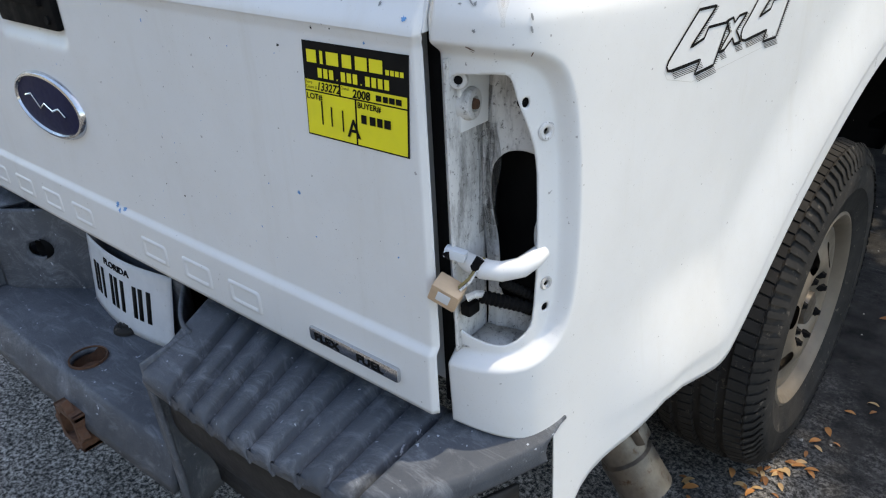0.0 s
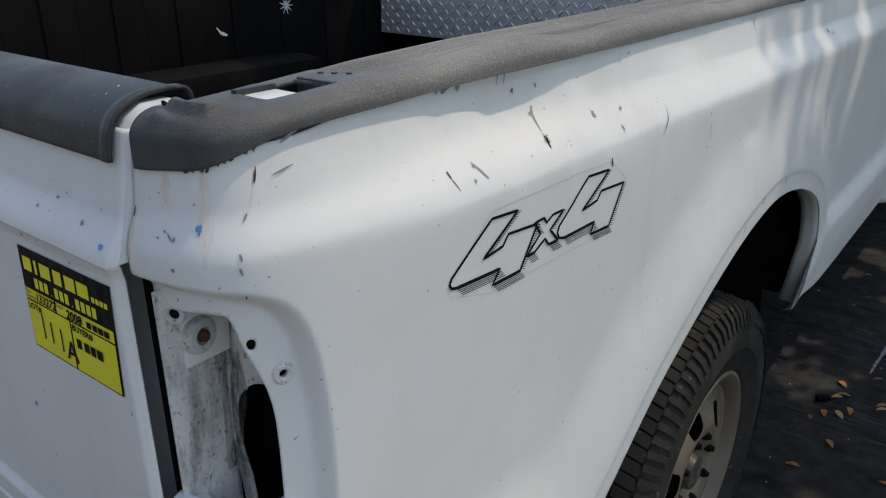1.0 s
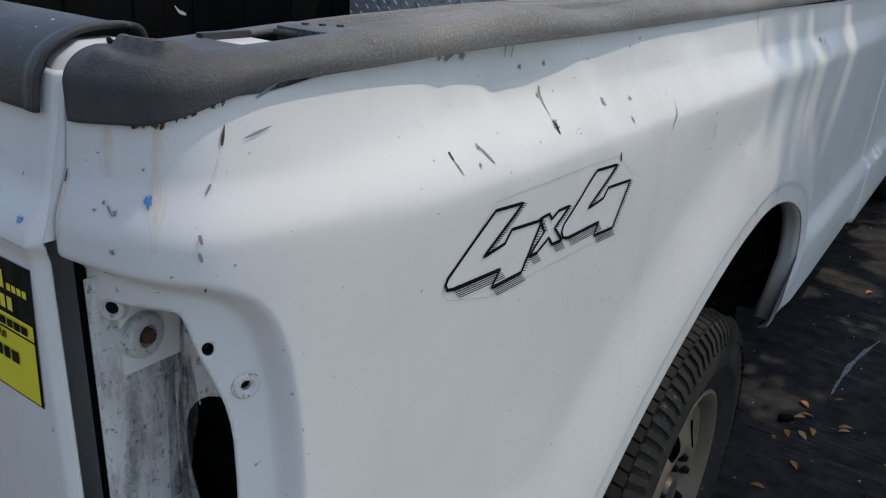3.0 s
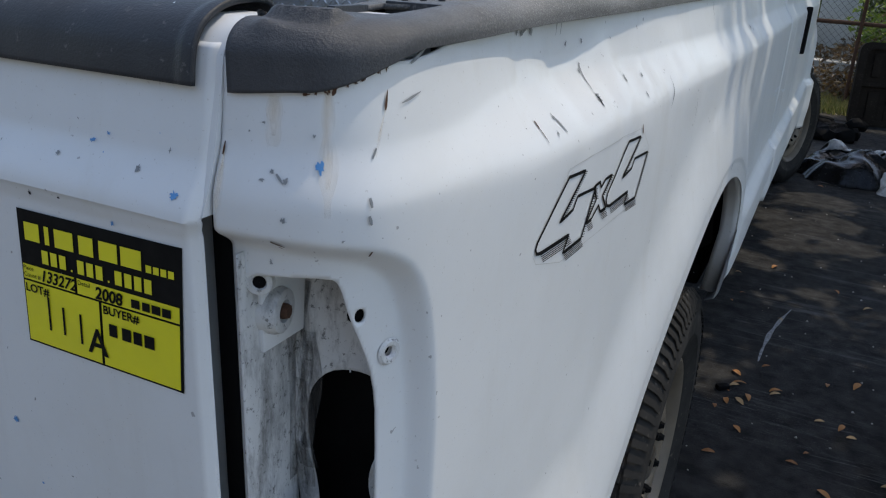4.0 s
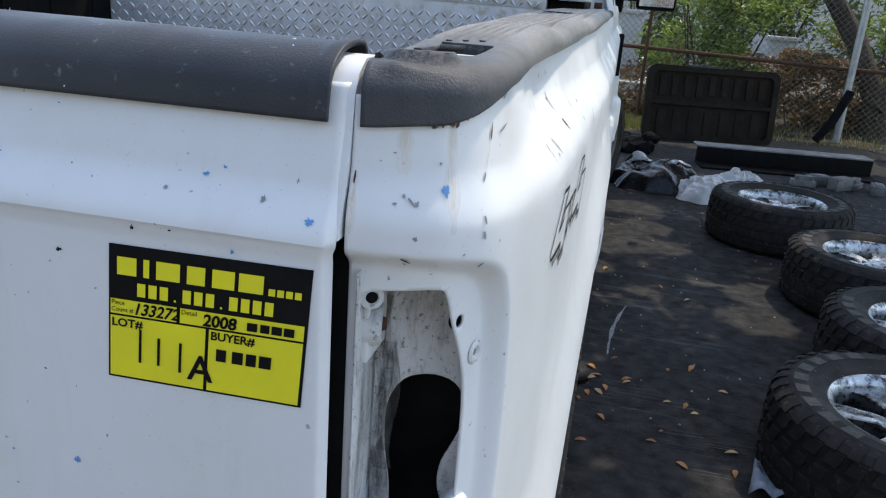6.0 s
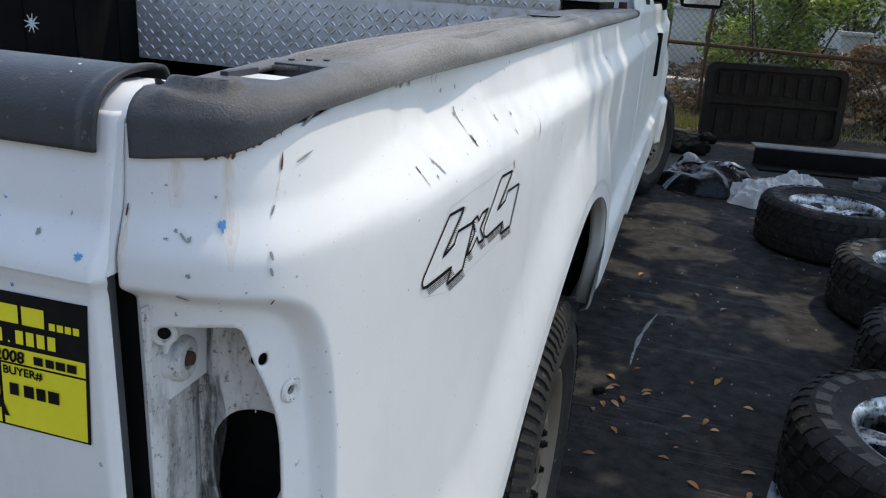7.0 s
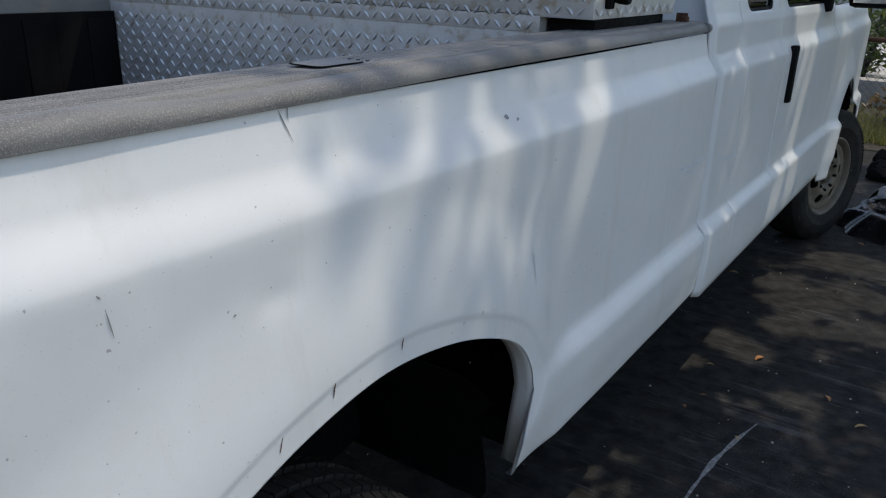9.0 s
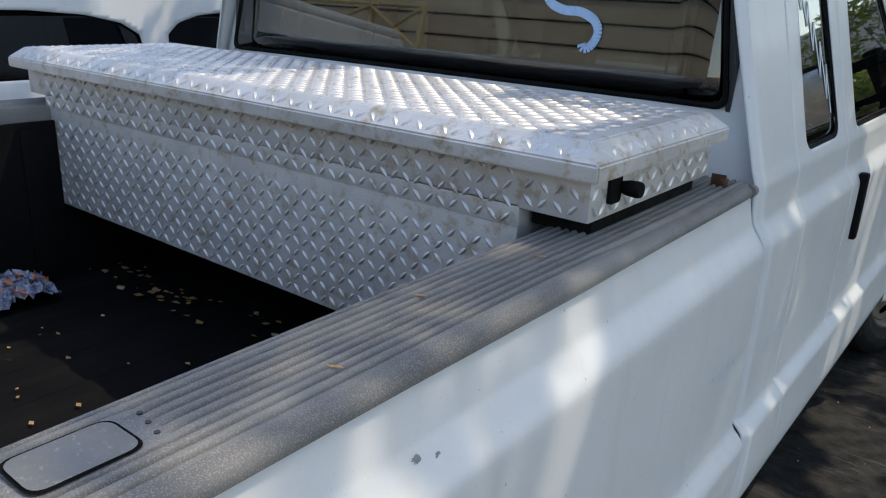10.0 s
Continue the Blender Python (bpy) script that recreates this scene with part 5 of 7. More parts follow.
# seats and wheel inside
bm = bmesh.new()
for x0 in (-.72, -.18, .30):
    w = .42 if x0 != -.18 else .36
    box(bm, x0, x0 + w, 3.55, 3.70, .85, 1.42, .05)
    box(bm, x0 + .08, x0 + w - .08, 3.56, 3.66, 1.44, 1.62, .04)
    box(bm, x0, x0 + w, 3.66, 4.15, .75, .92, .05)
box(bm, -.85, .85, 2.86, 2.98, .80, 1.36, .05)
box(bm, -.85, .85, 2.98, 3.35, .70, .85, .05)
part("seats", bm, SEAT, truck, "grey cloth seats")
bm = bmesh.new()
lathe(bm, [(.19, -.012), (.20, 0), (.19, .012), (.18, 0)], Matrix.Translation((-.42, 4.25, 1.22)) @ pose(0, 0, 0, 0, 25, 90), 30, 0, True)
box(bm, -.88, .88, 4.40, 4.70, 1.05, 1.27, .05)
part("dashboard", bm, BLACK, truck)

# paint damage, and a reflection drawn as pale stripes, laid on the side
def on_side(y, z, t=.0008):
    if y > 2.75:
        return Vector((cab_x(y, z) + t, y, z))
    p, n = side_at(u_of_y(y), z)
    return p + n * t


def ribbon(bm, pts, width, lay, idx=0, closed=False, step=.006, t=.0008, taper=False):
    """A thin stripe along (a, b) points, laid on a surface."""
    line = []
    run = list(pts) + ([pts[0]] if closed else [])
    for (a0, b0), (a1, b1) in zip(run, run[1:]):
        n = max(1, int(math.hypot(a1 - a0, b1 - b0) / step))
        line += [(a0 + (a1 - a0) * k / n, b0 + (b1 - b0) * k / n) for k in range(n)]
    if not closed:
        line.append(run[-1])
    N = len(line)
    L, R = [], []
    for i in range(N):
        p, q = (line[(i - 1) % N], line[(i + 1) % N]) if closed else (line[max(i - 1, 0)], line[min(i + 1, N - 1)])
        d = Vector((q[0] - p[0], q[1] - p[1]))
        if d.length < 1e-9:
            d = Vector((1, 0))
        nrm = Vector((-d.y, d.x)).normalized()
        w = width / 2 * ((.15 + .5 * math.sin(math.pi * (i + .5) / N)) * (.6 + .8 * abs(math.sin(i * 12.9 + line[0][0] * 50))) if taper else 1)
        L.append(bm.verts.new(lay(line[i][0] + nrm.x * w, line[i][1] + nrm.y * w, t)))
        R.append(bm.verts.new(lay(line[i][0] - nrm.x * w, line[i][1] - nrm.y * w, t)))
    for i in range(N if closed else N - 1):
        j = (i + 1) % N
        bm.faces.new((R[i], R[j], L[j], L[i])).material_index = idx


def blob(bm, a, b, r, lay, seed, idx=0, t=.0009, tall=1.0):
    rnd = random.Random(seed)
    n = 19
    r *= .72
    turn, slim = rnd.uniform(0, 3.14), rnd.uniform(.35, .9)
    vs = []
    for k in range(n):
        q = r * rnd.uniform(.3, 1.2)
        x, y = q * math.cos(2 * math.pi * k / n), q * slim * math.sin(2 * math.pi * k / n)
        vs.append(bm.verts.new(lay(a + x * math.cos(turn) - y * math.sin(turn), b + tall * (x * math.sin(turn) + y * math.cos(turn)), t)))
    bm.faces.new(vs).material_index = idx


# four-wheel-drive decal
FOUR_A = [(.376, 1.181), (.331, 1.184), (.300, 1.162), (.2695, 1.139), (.2665, 1.133), (.2695, 1.128), (.276, 1.1265), (.347, 1.124), (.335, 1.109), (.385, 1.109), (.414, 1.155), (.360, 1.159), (.351, 1.148), (.318, 1.144)]
FOUR_B = [(a, b) for a, b in [(.570, 1.181), (.520, 1.184), (.489, 1.160), (.460, 1.139), (.457, 1.131), (.461, 1.124), (.471, 1.121), (.542, 1.121), (.534, 1.107), (.581, 1.104), (.611, 1.155), (.553, 1.158), (.545, 1.148), (.510, 1.144)]]
CROSS = [(.4085, 1.157), (.427, 1.158), (.433, 1.151), (.445, 1.157), (.468, 1.157), (.441, 1.140), (.459, 1.122), (.439, 1.123), (.431, 1.132), (.411, 1.122), (.396, 1.122), (.421, 1.141)]
bm = bmesh.new()
for glyph in (FOUR_A, FOUR_B, CROSS):
    ribbon(bm, glyph, .0034, on_side, 0, True, .004)
for edge in ([(.276, 1.1265), (.347, 1.124)], [(.335, 1.109), (.385, 1.109)], [(.471, 1.121), (.542, 1.121)], [(.534, 1.107), (.581, 1.104)], [(.411, 1.122), (.396, 1.122)], [(.459, 1.122), (.439, 1.123)]):
    for k in range(1, 6):
        s = .0022 * k
        ribbon(bm, [(a + .9 * s, b - 1.0 * s) for a, b in edge], .0009, on_side, 0)
for (a0, b0), (a1, b1), n in (((.376, 1.181), (.318, 1.144), 26), ((.385, 1.109), (.414, 1.155), 20), ((.570, 1.181), (.510, 1.144), 26), ((.581, 1.104), (.611, 1.155), 22), ((.468, 1.157), (.441, 1.140), 10), ((.4085, 1.157), (.421, 1.141), 8)):
    for k in range(n):
        f = (k + .5) / n
        a, b = a0 + (a1 - a0) * f, b0 + (b1 - b0) * f
        ribbon(bm, [(a, b), (a + .0075, b - .0015)], .0008, on_side, 0)
FILM = surface("clear_film_edge", (0.52, 0.52, 0.50), (0.40, 0.40, 0.38), 200.0, rough=0.5, bump=0.0)
ribbon(bm, [(.262, 1.128), (.331, 1.192), (.52, 1.1925), (.575, 1.190), (.618, 1.158), (.590, 1.098), (.33, 1.101), (.270, 1.118)], .0006, on_side, 1, True, .01, .0006)
part("four_by_four_decal", bm, [INK, FILM], truck, "outlined 4x4 decal with hatched shadow", 80)

# chips, scratches, blue paint smears and rust on the side
rnd = random.Random(7)
bm = bmesh.new()
for y, z, r in ((.571, 1.246, .008), (.634, 1.243, .006), (.619, 1.222, .007), (.315, 1.226, .005), (.322, 1.237, .003), (1.60, 1.252, .010), (1.63, 1.245, .007), (.478, 1.291, .005), (.436, 1.290, .005), (.684, 1.304, .004), (.560, 1.289, .004),
                (.7, 1.01, .004), (.36, .84, .003), (1.02, 1.13, .004), (.881, 1.197, .005), (.46, 1.262, .005), (.458, 1.238, .009)):
    blob(bm, y, z, r, on_side, int(y * 1000), 0)
blob(bm, .457, 1.236, .007, on_side, 41, 2, .0011, 1.4)
for k in range(70):
    blob(bm, rnd.uniform(.2, 2.6), rnd.uniform(.8, 1.3), rnd.uniform(.0008, .0022), on_side, 100 + k, rnd.choice((0, 0, 2)))
for line, w, idx in (([(.466, 1.270), (.461, 1.254), (.459, 1.245)], .0035, 0), ([(.322, 1.241), (.335, 1.224)], .003, 0), ([(.284, 1.240), (.285, 1.234)], .003, 1), ([(.285, 1.234), (.290, 1.222)], .0014, 1),
                     ([(.745, 1.232), (.742, 1.215), (.722, 1.191)], .0022, 0), ([(.885, 1.185), (.890, 1.155)], .0016, 0), ([(1.135, 1.322), (1.150, 1.284)], .0022, 0), ([(1.15, 1.325), (1.148, 1.305)], .0015, 0),
                     ([(.577, 1.194), (.579, 1.183)], .004, 1), ([(.414, 1.320), (.408, 1.300)], .003, 0), ([(.428, 1.320), (.420, 1.300)], .0025, 0)):
    ribbon(bm, line, w, on_side, idx, False, .004, .0009, True)
for y, z, r in ((.315, 1.307, .010), (.327, 1.312, .013), (.338, 1.310, .010), (.306, 1.309, .005), (.345, 1.315, .006)):
    blob(bm, y, z, r, on_side, int(y * 999), 0, .0009, 1.1)
for line in ([(1.138, .985), (1.140, 1.005)], [(1.270, .995), (1.272, 1.012)], [(1.05, .957), (1.055, .975)]):
    ribbon(bm, line, .003, on_side, 1, False, .004, .0009, True)
# the first three stripes draw a silvery reflection as pale paint
for line, w in (([(2.47, 1.000), (2.58, .992), (2.70, .990)], .016), ([(2.84, .962), (2.98, .940), (3.10, .936)], .014), ([(2.50, .985), (2.60, .972)], .008), ([(1.66, 1.02), (1.665, .96)], .005), ([(1.708, .915), (1.715, .84)], .005), ([(2.2, 1.20), (2.205, 1.14)], .003)):
    ribbon(bm, line, w, on_side, 3, False, .01, .0012, True)
tagged(part("side_damage_and_reflection", bm, [GREYCHIP, RUST, INK, PLATE], truck, "chips, scratches, rust specks and a painted pale reflection", 80), kind="stuff")


def on_corner(u, z, t=.0009):
    p, n = side_at(u, z)
    return p + n * t


def u_of_x(x):
    return float(np.interp(x, X_TAB[X_TAB < .965], U_TAB[X_TAB < .965]))


bm = bmesh.new()
for x, z, r, idx in ((.934, 1.244, .0058, 2), (.905, 1.240, .003, 3), (.899, 1.235, .0025, 3), (.914, 1.235, .004, 3), (.914, 1.212, .003, 3), (.908, 1.190, .0025, 1), (.930, 1.262, .002, 0), (.897, 1.176, .003, 3), (.887, 1.262, .0015, 3), (.897, 1.268, .0018, 3), (.93, 1.19, .002, 3), (.945, 1.20, .002, 3)):
    blob(bm, u_of_x(x), z, r, on_corner, int(x * 1000 + z * 77), idx)
for pts, w, idx in (([(u_of_x(.870), 1.254), (u_of_x(.8695), 1.246)], .0025, 1), ([(u_of_x(.870), 1.246), (u_of_x(.8693), 1.205)], .0038, 4), ([(u_of_x(.904), 1.284), (u_of_x(.9035), 1.258)], .010, 4), ([(u_of_x(.900), 1.287), (u_of_x(.925), 1.288)], .004, 1),
                    ([(u_of_x(.939), 1.292), (u_of_x(.938), 1.225)], .008, 4), ([(u_of_x(.936), 1.295), (u_of_x(.947), 1.300)], .005, 1), ([(u_of_x(.905), 1.197), (u_of_x(.912), 1.192)], .0025, 1), ([(u_of_x(.908), 1.239), (u_of_x(.9125), 1.234)], .0025, 3),
                    ([(.125, 1.288), (.122, 1.276)], .003, 1), ([(.122, 1.276), (.116, 1.258), (.112, 1.252)], .0015, 4), ([(.112, 1.254), (.108, 1.248)], .003, 3), ([(.138, 1.279), (.16, 1.284)], .002, 0), ([(.15, 1.302), (.172, 1.311)], .003, 0), ([(.102, 1.226), (.103, 1.220)], .003, 3), ([(.101, 1.215), (.1025, 1.209)], .003, 3), ([(.1035, 1.191), (.1037, 1.186)], .002, 1),
                    ([(u_of_x(.952), 1.10), (u_of_x(.952), 1.097)], .002, 3)):
    if idx == 4:
        for k, f in enumerate((2.2, 1.3, .6)):
            (ua, za), (ub, zb) = pts[0], pts[-1]
            ribbon(bm, [(ua, za), (ua + (ub - ua) * (1.1 - .2 * k), za + (zb - za) * (1.15 - .25 * k))], w * f, on_corner, 4, False, .004, .0005 + .0001 * k, True)
        continue
    ribbon(bm, pts, w, on_corner, idx, False, .003, .0011, True)
for k in range(16):
    u = rnd.uniform(.055, .135)
    blob(bm, u, cap_low(plan(u)[1], u) - .001, rnd.uniform(.002, .005), on_corner, 700 + k, 1, .0010)
tagged(part("corner_paint_damage", bm, [GREYCHIP, RUST, BLUE, GREYCHIP, RUST_RUN], truck, "rust runs, chips and blue smears", 80), kind="stuff")

on_gate = lambda x, z, t=.0009: Vector((x, tg_y(x, z) - t, z))
bm = bmesh.new()
for x, z, r, idx in ((.845, 1.220, .0055, 1), (.713, 1.199, .0045, 2), (.735, 1.229, .003, 0), (.763, 1.241, .0042, 1), (.777, 1.247, .003, 1), (.809, 1.230, .0036, 0), (.831, 1.244, .003, 0), (.789, 1.191, .003, 1), (.650, .992, .005, 1), (.679, 1.021, .0025, 0), (.655, 1.060, .002, 0), (.609, 1.038, .002, 0), (.677, 1.23, .002, 0), (.748, 1.253, .002, 0), (.65, 1.173, .004, 2),
                     (.365, 1.172, .004, 1), (.377, .918, .0035, 2), (.59, .99, .003, 1), (.585, 1.00, .0025, 0), (.56, .92, .003, 1), (.385, 1.085, .003, 2), (.52, 1.166, .003, 2), (.15, .845, .010, 1), (.175, .842, .011, 1), (.16, .838, .007, 1), (.28, 1.17, .002, 0), (.47, 1.06, .002, 0)):
    blob(bm, x, z, r, on_gate, int(x * 1000 + z * 31), idx)
for k in range(90):
    blob(bm, rnd.uniform(.0, .84), rnd.uniform(.86, 1.28), rnd.uniform(.0008, .0027), on_gate, 300 + k, rnd.choice((0, 1, 2)))
tagged(part("tailgate_paint_damage", bm, [GREYCHIP, BLUE, INK], tailgate, "chips and blue paint specks", 80), kind="stuff")
bm = bmesh.new()


def on_cap(x, s, t=.001):
    p = capline(x, s)
    return p + Vector((0, -t, t))


for k in range(26):
    blob(bm, rnd.uniform(.0, .84), rnd.uniform(.004, .11), rnd.uniform(.0012, .004), on_cap, 500 + k, 0)
tagged(part("cap_chips", bm, [PLATE], tailgate, "pale chips in the black cap", 80), kind="stuff")


# pale paint splashes inside the bed
on_wall = lambda y, z, t=.0: Vector((-.7925 + t, y, z))
bm = bmesh.new()
for k in range(9):
    a = k * .7
    ribbon(bm, [(1.612, 1.20), (1.612 + .030 * math.cos(a), 1.20 + .030 * math.sin(a))], .009, on_wall, 0, False, .006, .0005 + .0001 * k, True)
blob(bm, 1.612, 1.20, .022, on_wall, 5, 0, .0015)
part("paint_splash", bm, PLATE, bed, "star-shaped splash of pale paint")
bm = bmesh.new()
ribbon(bm, [(1.31, 1.150), (1.325, 1.132), (1.350, 1.122)], .014, on_wall, 0, False, .006, .0005, True)
part("paint_splash", bm, PLATE, bed)

# ---- tool box across the bed ----
def plate_bars(bm, origin, eu, ev, W, H, pitch=.0275, skip=None):
    """Raised lozenges in crossing pairs over a flat field."""
    o, eu, ev = Vector(origin), Vector(eu).normalized(), Vector(ev).normalized()
    n = eu.cross(ev)
    for i in range(int(W / pitch)):
        for j in range(int(H / pitch)):
            cu, cv = (i + .5) * pitch, (j + .5) * pitch
            if skip and skip(cu, cv):
                continue
            a = radians(45 if (i + j) % 2 else -45)
            du = eu * math.cos(a) + ev * math.sin(a)
            dv = n.cross(du)
            c = o + eu * cu + ev * cv
            L, w, h = pitch * .48, pitch * .165, .0026
            vs = [bm.verts.new(p) for p in (c - du * L, c - du * L * .35 - dv * w, c + du * L * .35 - dv * w, c + du * L, c + du * L * .35 + dv * w, c - du * L * .35 + dv * w)]
            t0, t1 = bm.verts.new(c - du * L * .5 + n * h), bm.verts.new(c + du * L * .5 + n * h)
            for f in ((vs[0], vs[1], t0), (vs[1], vs[2], t1, t0), (vs[2], vs[3], t1), (vs[3], vs[4], t1), (vs[4], vs[5], t0, t1), (vs[5], vs[0], t0)):
                bm.faces.new(f).material_index = 1


toolbox = thing("truck_tool_box", "silver diamond-plate aluminium tool box across the truck bed", "tool box")
FY = 2.112
bm = bmesh.new()
box(bm, -.835, .775, FY, 2.58, 1.062, 1.345, .003)
plate_bars(bm, (-.832, FY - .0002, 1.066), (1, 0, 0), (0, 0, 1), 1.60, .272)
part("lower_body", bm, [ALU_FIELD, ALU], toolbox, "diamond-plate body below the rails", 25)
bm = bmesh.new()
box(bm, -.925, .902, FY - .002, 2.62, 1.374, 1.452, .003)
box(bm, -.838, .777, FY - .002, 2.60, 1.341, 1.38, .001)
plate_bars(bm, (-.83, FY - .0022, 1.341), (1, 0, 0), (0, 0, 1), 1.60, .110)
plate_bars(bm, (.778, FY - .0022, 1.377), (1, 0, 0), (0, 0, 1), .12, .072)
plate_bars(bm, (.9022, FY, 1.377), (0, 1, 0), (0, 0, 1), .50, .072)
part("upper_tray", bm, [ALU_FIELD, ALU], toolbox, "diamond-plate upper tray resting on the rails", 25)
bm = bmesh.new()
LX0, LX1, LY0, LY1, LZ = -.955, .930, 2.072, 2.625, 1.503
ch = .034
ring0 = [(LX0, LY0, 1.447), (LX1, LY0, 1.447), (LX1, LY1, 1.447), (LX0, LY1, 1.447)]
ring1 = [(x, y, 1.474) for x, y, z in ring0]
ring2 = [(LX0 + ch, LY0 + ch, LZ), (LX1 - ch, LY0 + ch, LZ), (LX1 - ch, LY1 - ch, LZ), (LX0 + ch, LY1 - ch, LZ)]
vr = [[bm.verts.new(p) for p in r] for r in (ring0, ring1, ring2)]
for a, b in zip(vr, vr[1:]):
    for k in range(4):
        bm.faces.new((a[k], a[(k + 1) % 4], b[(k + 1) % 4], b[k]))
bm.faces.new(vr[2])
bm.faces.new(vr[0][::-1])
bmesh.ops.bevel(bm, geom=bm.edges[:], offset=.003, segments=2, affect='EDGES')
plate_bars(bm, (LX0 + ch + .005, LY0 + ch + .004, LZ + .0002), (1, 0, 0), (0, 1, 0), LX1 - LX0 - 2 * ch - .02, LY1 - LY0 - 2 * ch - .01)
plate_bars(bm, (LX0 + .005, LY0 - .0003, 1.449), (1, 0, 0), (0, 0, 1), LX1 - LX0 - .01, .025)
s2 = Vector((0, ch, LZ - 1.474))
plate_bars(bm, (LX0 + ch, LY0 + .004, 1.4775), (1, 0, 0), s2, LX1 - LX0 - 2 * ch, .042)
plate_bars(bm, (LX1 + .0003, LY0 + .01, 1.449), (0, 1, 0), (0, 0, 1), LY1 - LY0 - .02, .025)
plate_bars(bm, (LX1 - .004, LY0 + ch, 1.4775), (0, 1, 0), (-ch, 0, LZ - 1.474), LY1 - LY0 - 2 * ch, .042)
part("lid", bm, [ALU_FIELD, ALU], toolbox, "closed chamfered diamond-plate lid", 25)
# added black block: the shade in the notch under the tray
part("notch_shade_block", box(bmesh.new(), .785, .896, FY + .025, 2.56, 1.346, 1.373, .003), BLACK, toolbox, "black block in place of the shade between tray and rail")
bm = bmesh.new()
box(bm, .900, .908, 2.165, 2.205, 1.395, 1.448, .008)
lathe(bm, [(.0, .034), (.012, .034), (.014, .028), (.013, .012), (.010, .0)], Matrix.Translation((.906, 2.21, 1.418)), 16)
part("latch", bm, BLACK, toolbox, "black plastic push-button latch")

bm = bmesh.new()
box(bm, .905, .935, 2.635, 2.640, 1.345, 1.375, .001)
box(bm, .905, .945, 2.635, 2.660, 1.344, 1.349, .001)
box(bm, .925, .935, 2.630, 2.655, 1.349, 1.366, .002)
part("hold_down_bracket", bm, RUST, toolbox, "rusty hold-down bracket")

# litter in the bed
rnd = random.Random(3)


def wrapper_point(u, v):
    q = Vector((u * 4.5, v * 4.5, 2.0))
    n = noise.noise_vector(q) + .5 * noise.noise_vector(q * 2.3)
    z = .034 * (1 - (u * u + v * v) * .5) + .030 * abs(n.z) + .002
    return Vector((-.735 + .100 * u + .028 * n.x, 1.915 + .085 * v + .026 * n.y, .842 + max(0.0, z) * 1.2))


bm = sheet(wrapper_point, np.linspace(-1, 1, 22), np.linspace(-1, 1, 22))
for f in bm.faces:
    c_ = f.calc_center_median()
    f.material_index = 1 if noise.noise(c_ * 30) > .38 else 0
ORANGE = surface("orange_print", (0.55, 0.16, 0.05), (0.45, 0.12, 0.04), 30.0, rough=0.3, bump=0.0)
WRAP = surface("crumpled_clear_film", (0.34, 0.38, 0.50), (0.02, 0.03, 0.06), 60.0, rough=0.15, bump=0.0)
tagged(part("crumpled_wrapper", bm, [WRAP, ORANGE], None, "", 20), "crumpled shiny plastic wrapper on the bed floor", "litter")
bm = bmesh.new()
for k in range(60):
    c = Vector((rnd.uniform(-.5, .7), rnd.uniform(1.2, 2.1), .8375))
    s = rnd.uniform(.004, .012)
    quad(bm, [c + Vector((s * math.cos(a), s * math.sin(a) * .6, rnd.uniform(0, .004))) for a in (0, 1.6, 3.1, 4.7)], 0)
for k in range(46):
    c = Vector((rnd.uniform(-.85, .0), rnd.gauss(2.22, .045), .8385))
    s, turn = rnd.uniform(.006, .022), rnd.uniform(0, 6)
    quad(bm, [c + Vector((s * math.cos(a + turn), s * math.sin(a + turn) * .6, rnd.uniform(0, .006))) for a in (0, 1.6, 3.1, 4.7)], 0)
for x, y in ((.900, 1.98), (.93, 1.55), (.87, 1.75), (.89, .62), (.93, 2.28)):
    z = cap_top(x, y) + .002
    quad(bm, [Vector((x + .009 * math.cos(a), y + .004 * math.sin(a) + .004 * math.cos(a), z + .002 * math.sin(a * 2))) for a in (0, 1.6, 3.1, 4.7)], 0)
tagged(part("dead_leaf_bits", bm, DEADLEAF, None, "", 20), "bits of dead leaf on the bed liner", "leaf litter", kind="stuff")


# ---- ground ----
bm = bmesh.new()
quad(bm, [(-120, -120, 0), (120, -120, 0), (120, 120, 0), (-120, 120, 0)])
tagged(part("ground", bm, ASPHALT), "dark sealed asphalt yard with worn grey streaks", "ground", kind="structure")

# ---- loose wheels on the ground ----
def alloy_rim(rim, h):
    bm = bmesh.new()
    lathe(bm, [(rim - .012, -h * .6), (rim - .014, h * .30), (rim - .008, h * .55), (rim + .006, h * .72), (rim + .010, h * .80), (rim + .002, h * .84), (rim - .010, h * .78), (rim - .022, h * .62), (rim - .028, h * .2)], Matrix(), 64)
    lathe(bm, [(.0, h * .62), (.045, h * .60), (.055, h * .52), (.085, h * .46), (.088, h * .25)], Matrix(), 30)
    for k in range(6):
        a0 = 2 * math.pi * k / 6
        rows = []
        for r, w, x in ((.07, .042, .48), (rim * .45, .034, .56), (rim * .75, .042, .56), (rim - .016, .062, .50)):
            c, s = math.cos(a0), math.sin(a0)
            ring = []
            for ww, xx in ((-w, x - .30), (-w, x - .02), (-w * .55, x), (-w * .18, x - .03), (w * .18, x - .03), (w * .55, x), (w, x - .02), (w, x - .30)):
                ring.append(bm.verts.new((h * xx, r * c - ww * s, r * s + ww * c)))
            rows.append(ring)
        for p, q in zip(rows, rows[1:]):
            for i in range(7):
                bm.faces.new((p[i], q[i], q[i + 1], p[i + 1]))
    for k in range(8):
        a = 2 * math.pi * (k + .5) / 8
        lathe(bm, [(.0, h * .56), (.008, h * .56), (.010, h * .40)], Matrix.Translation((0, .066 * math.cos(a), .066 * math.sin(a))), 8)
    return bm


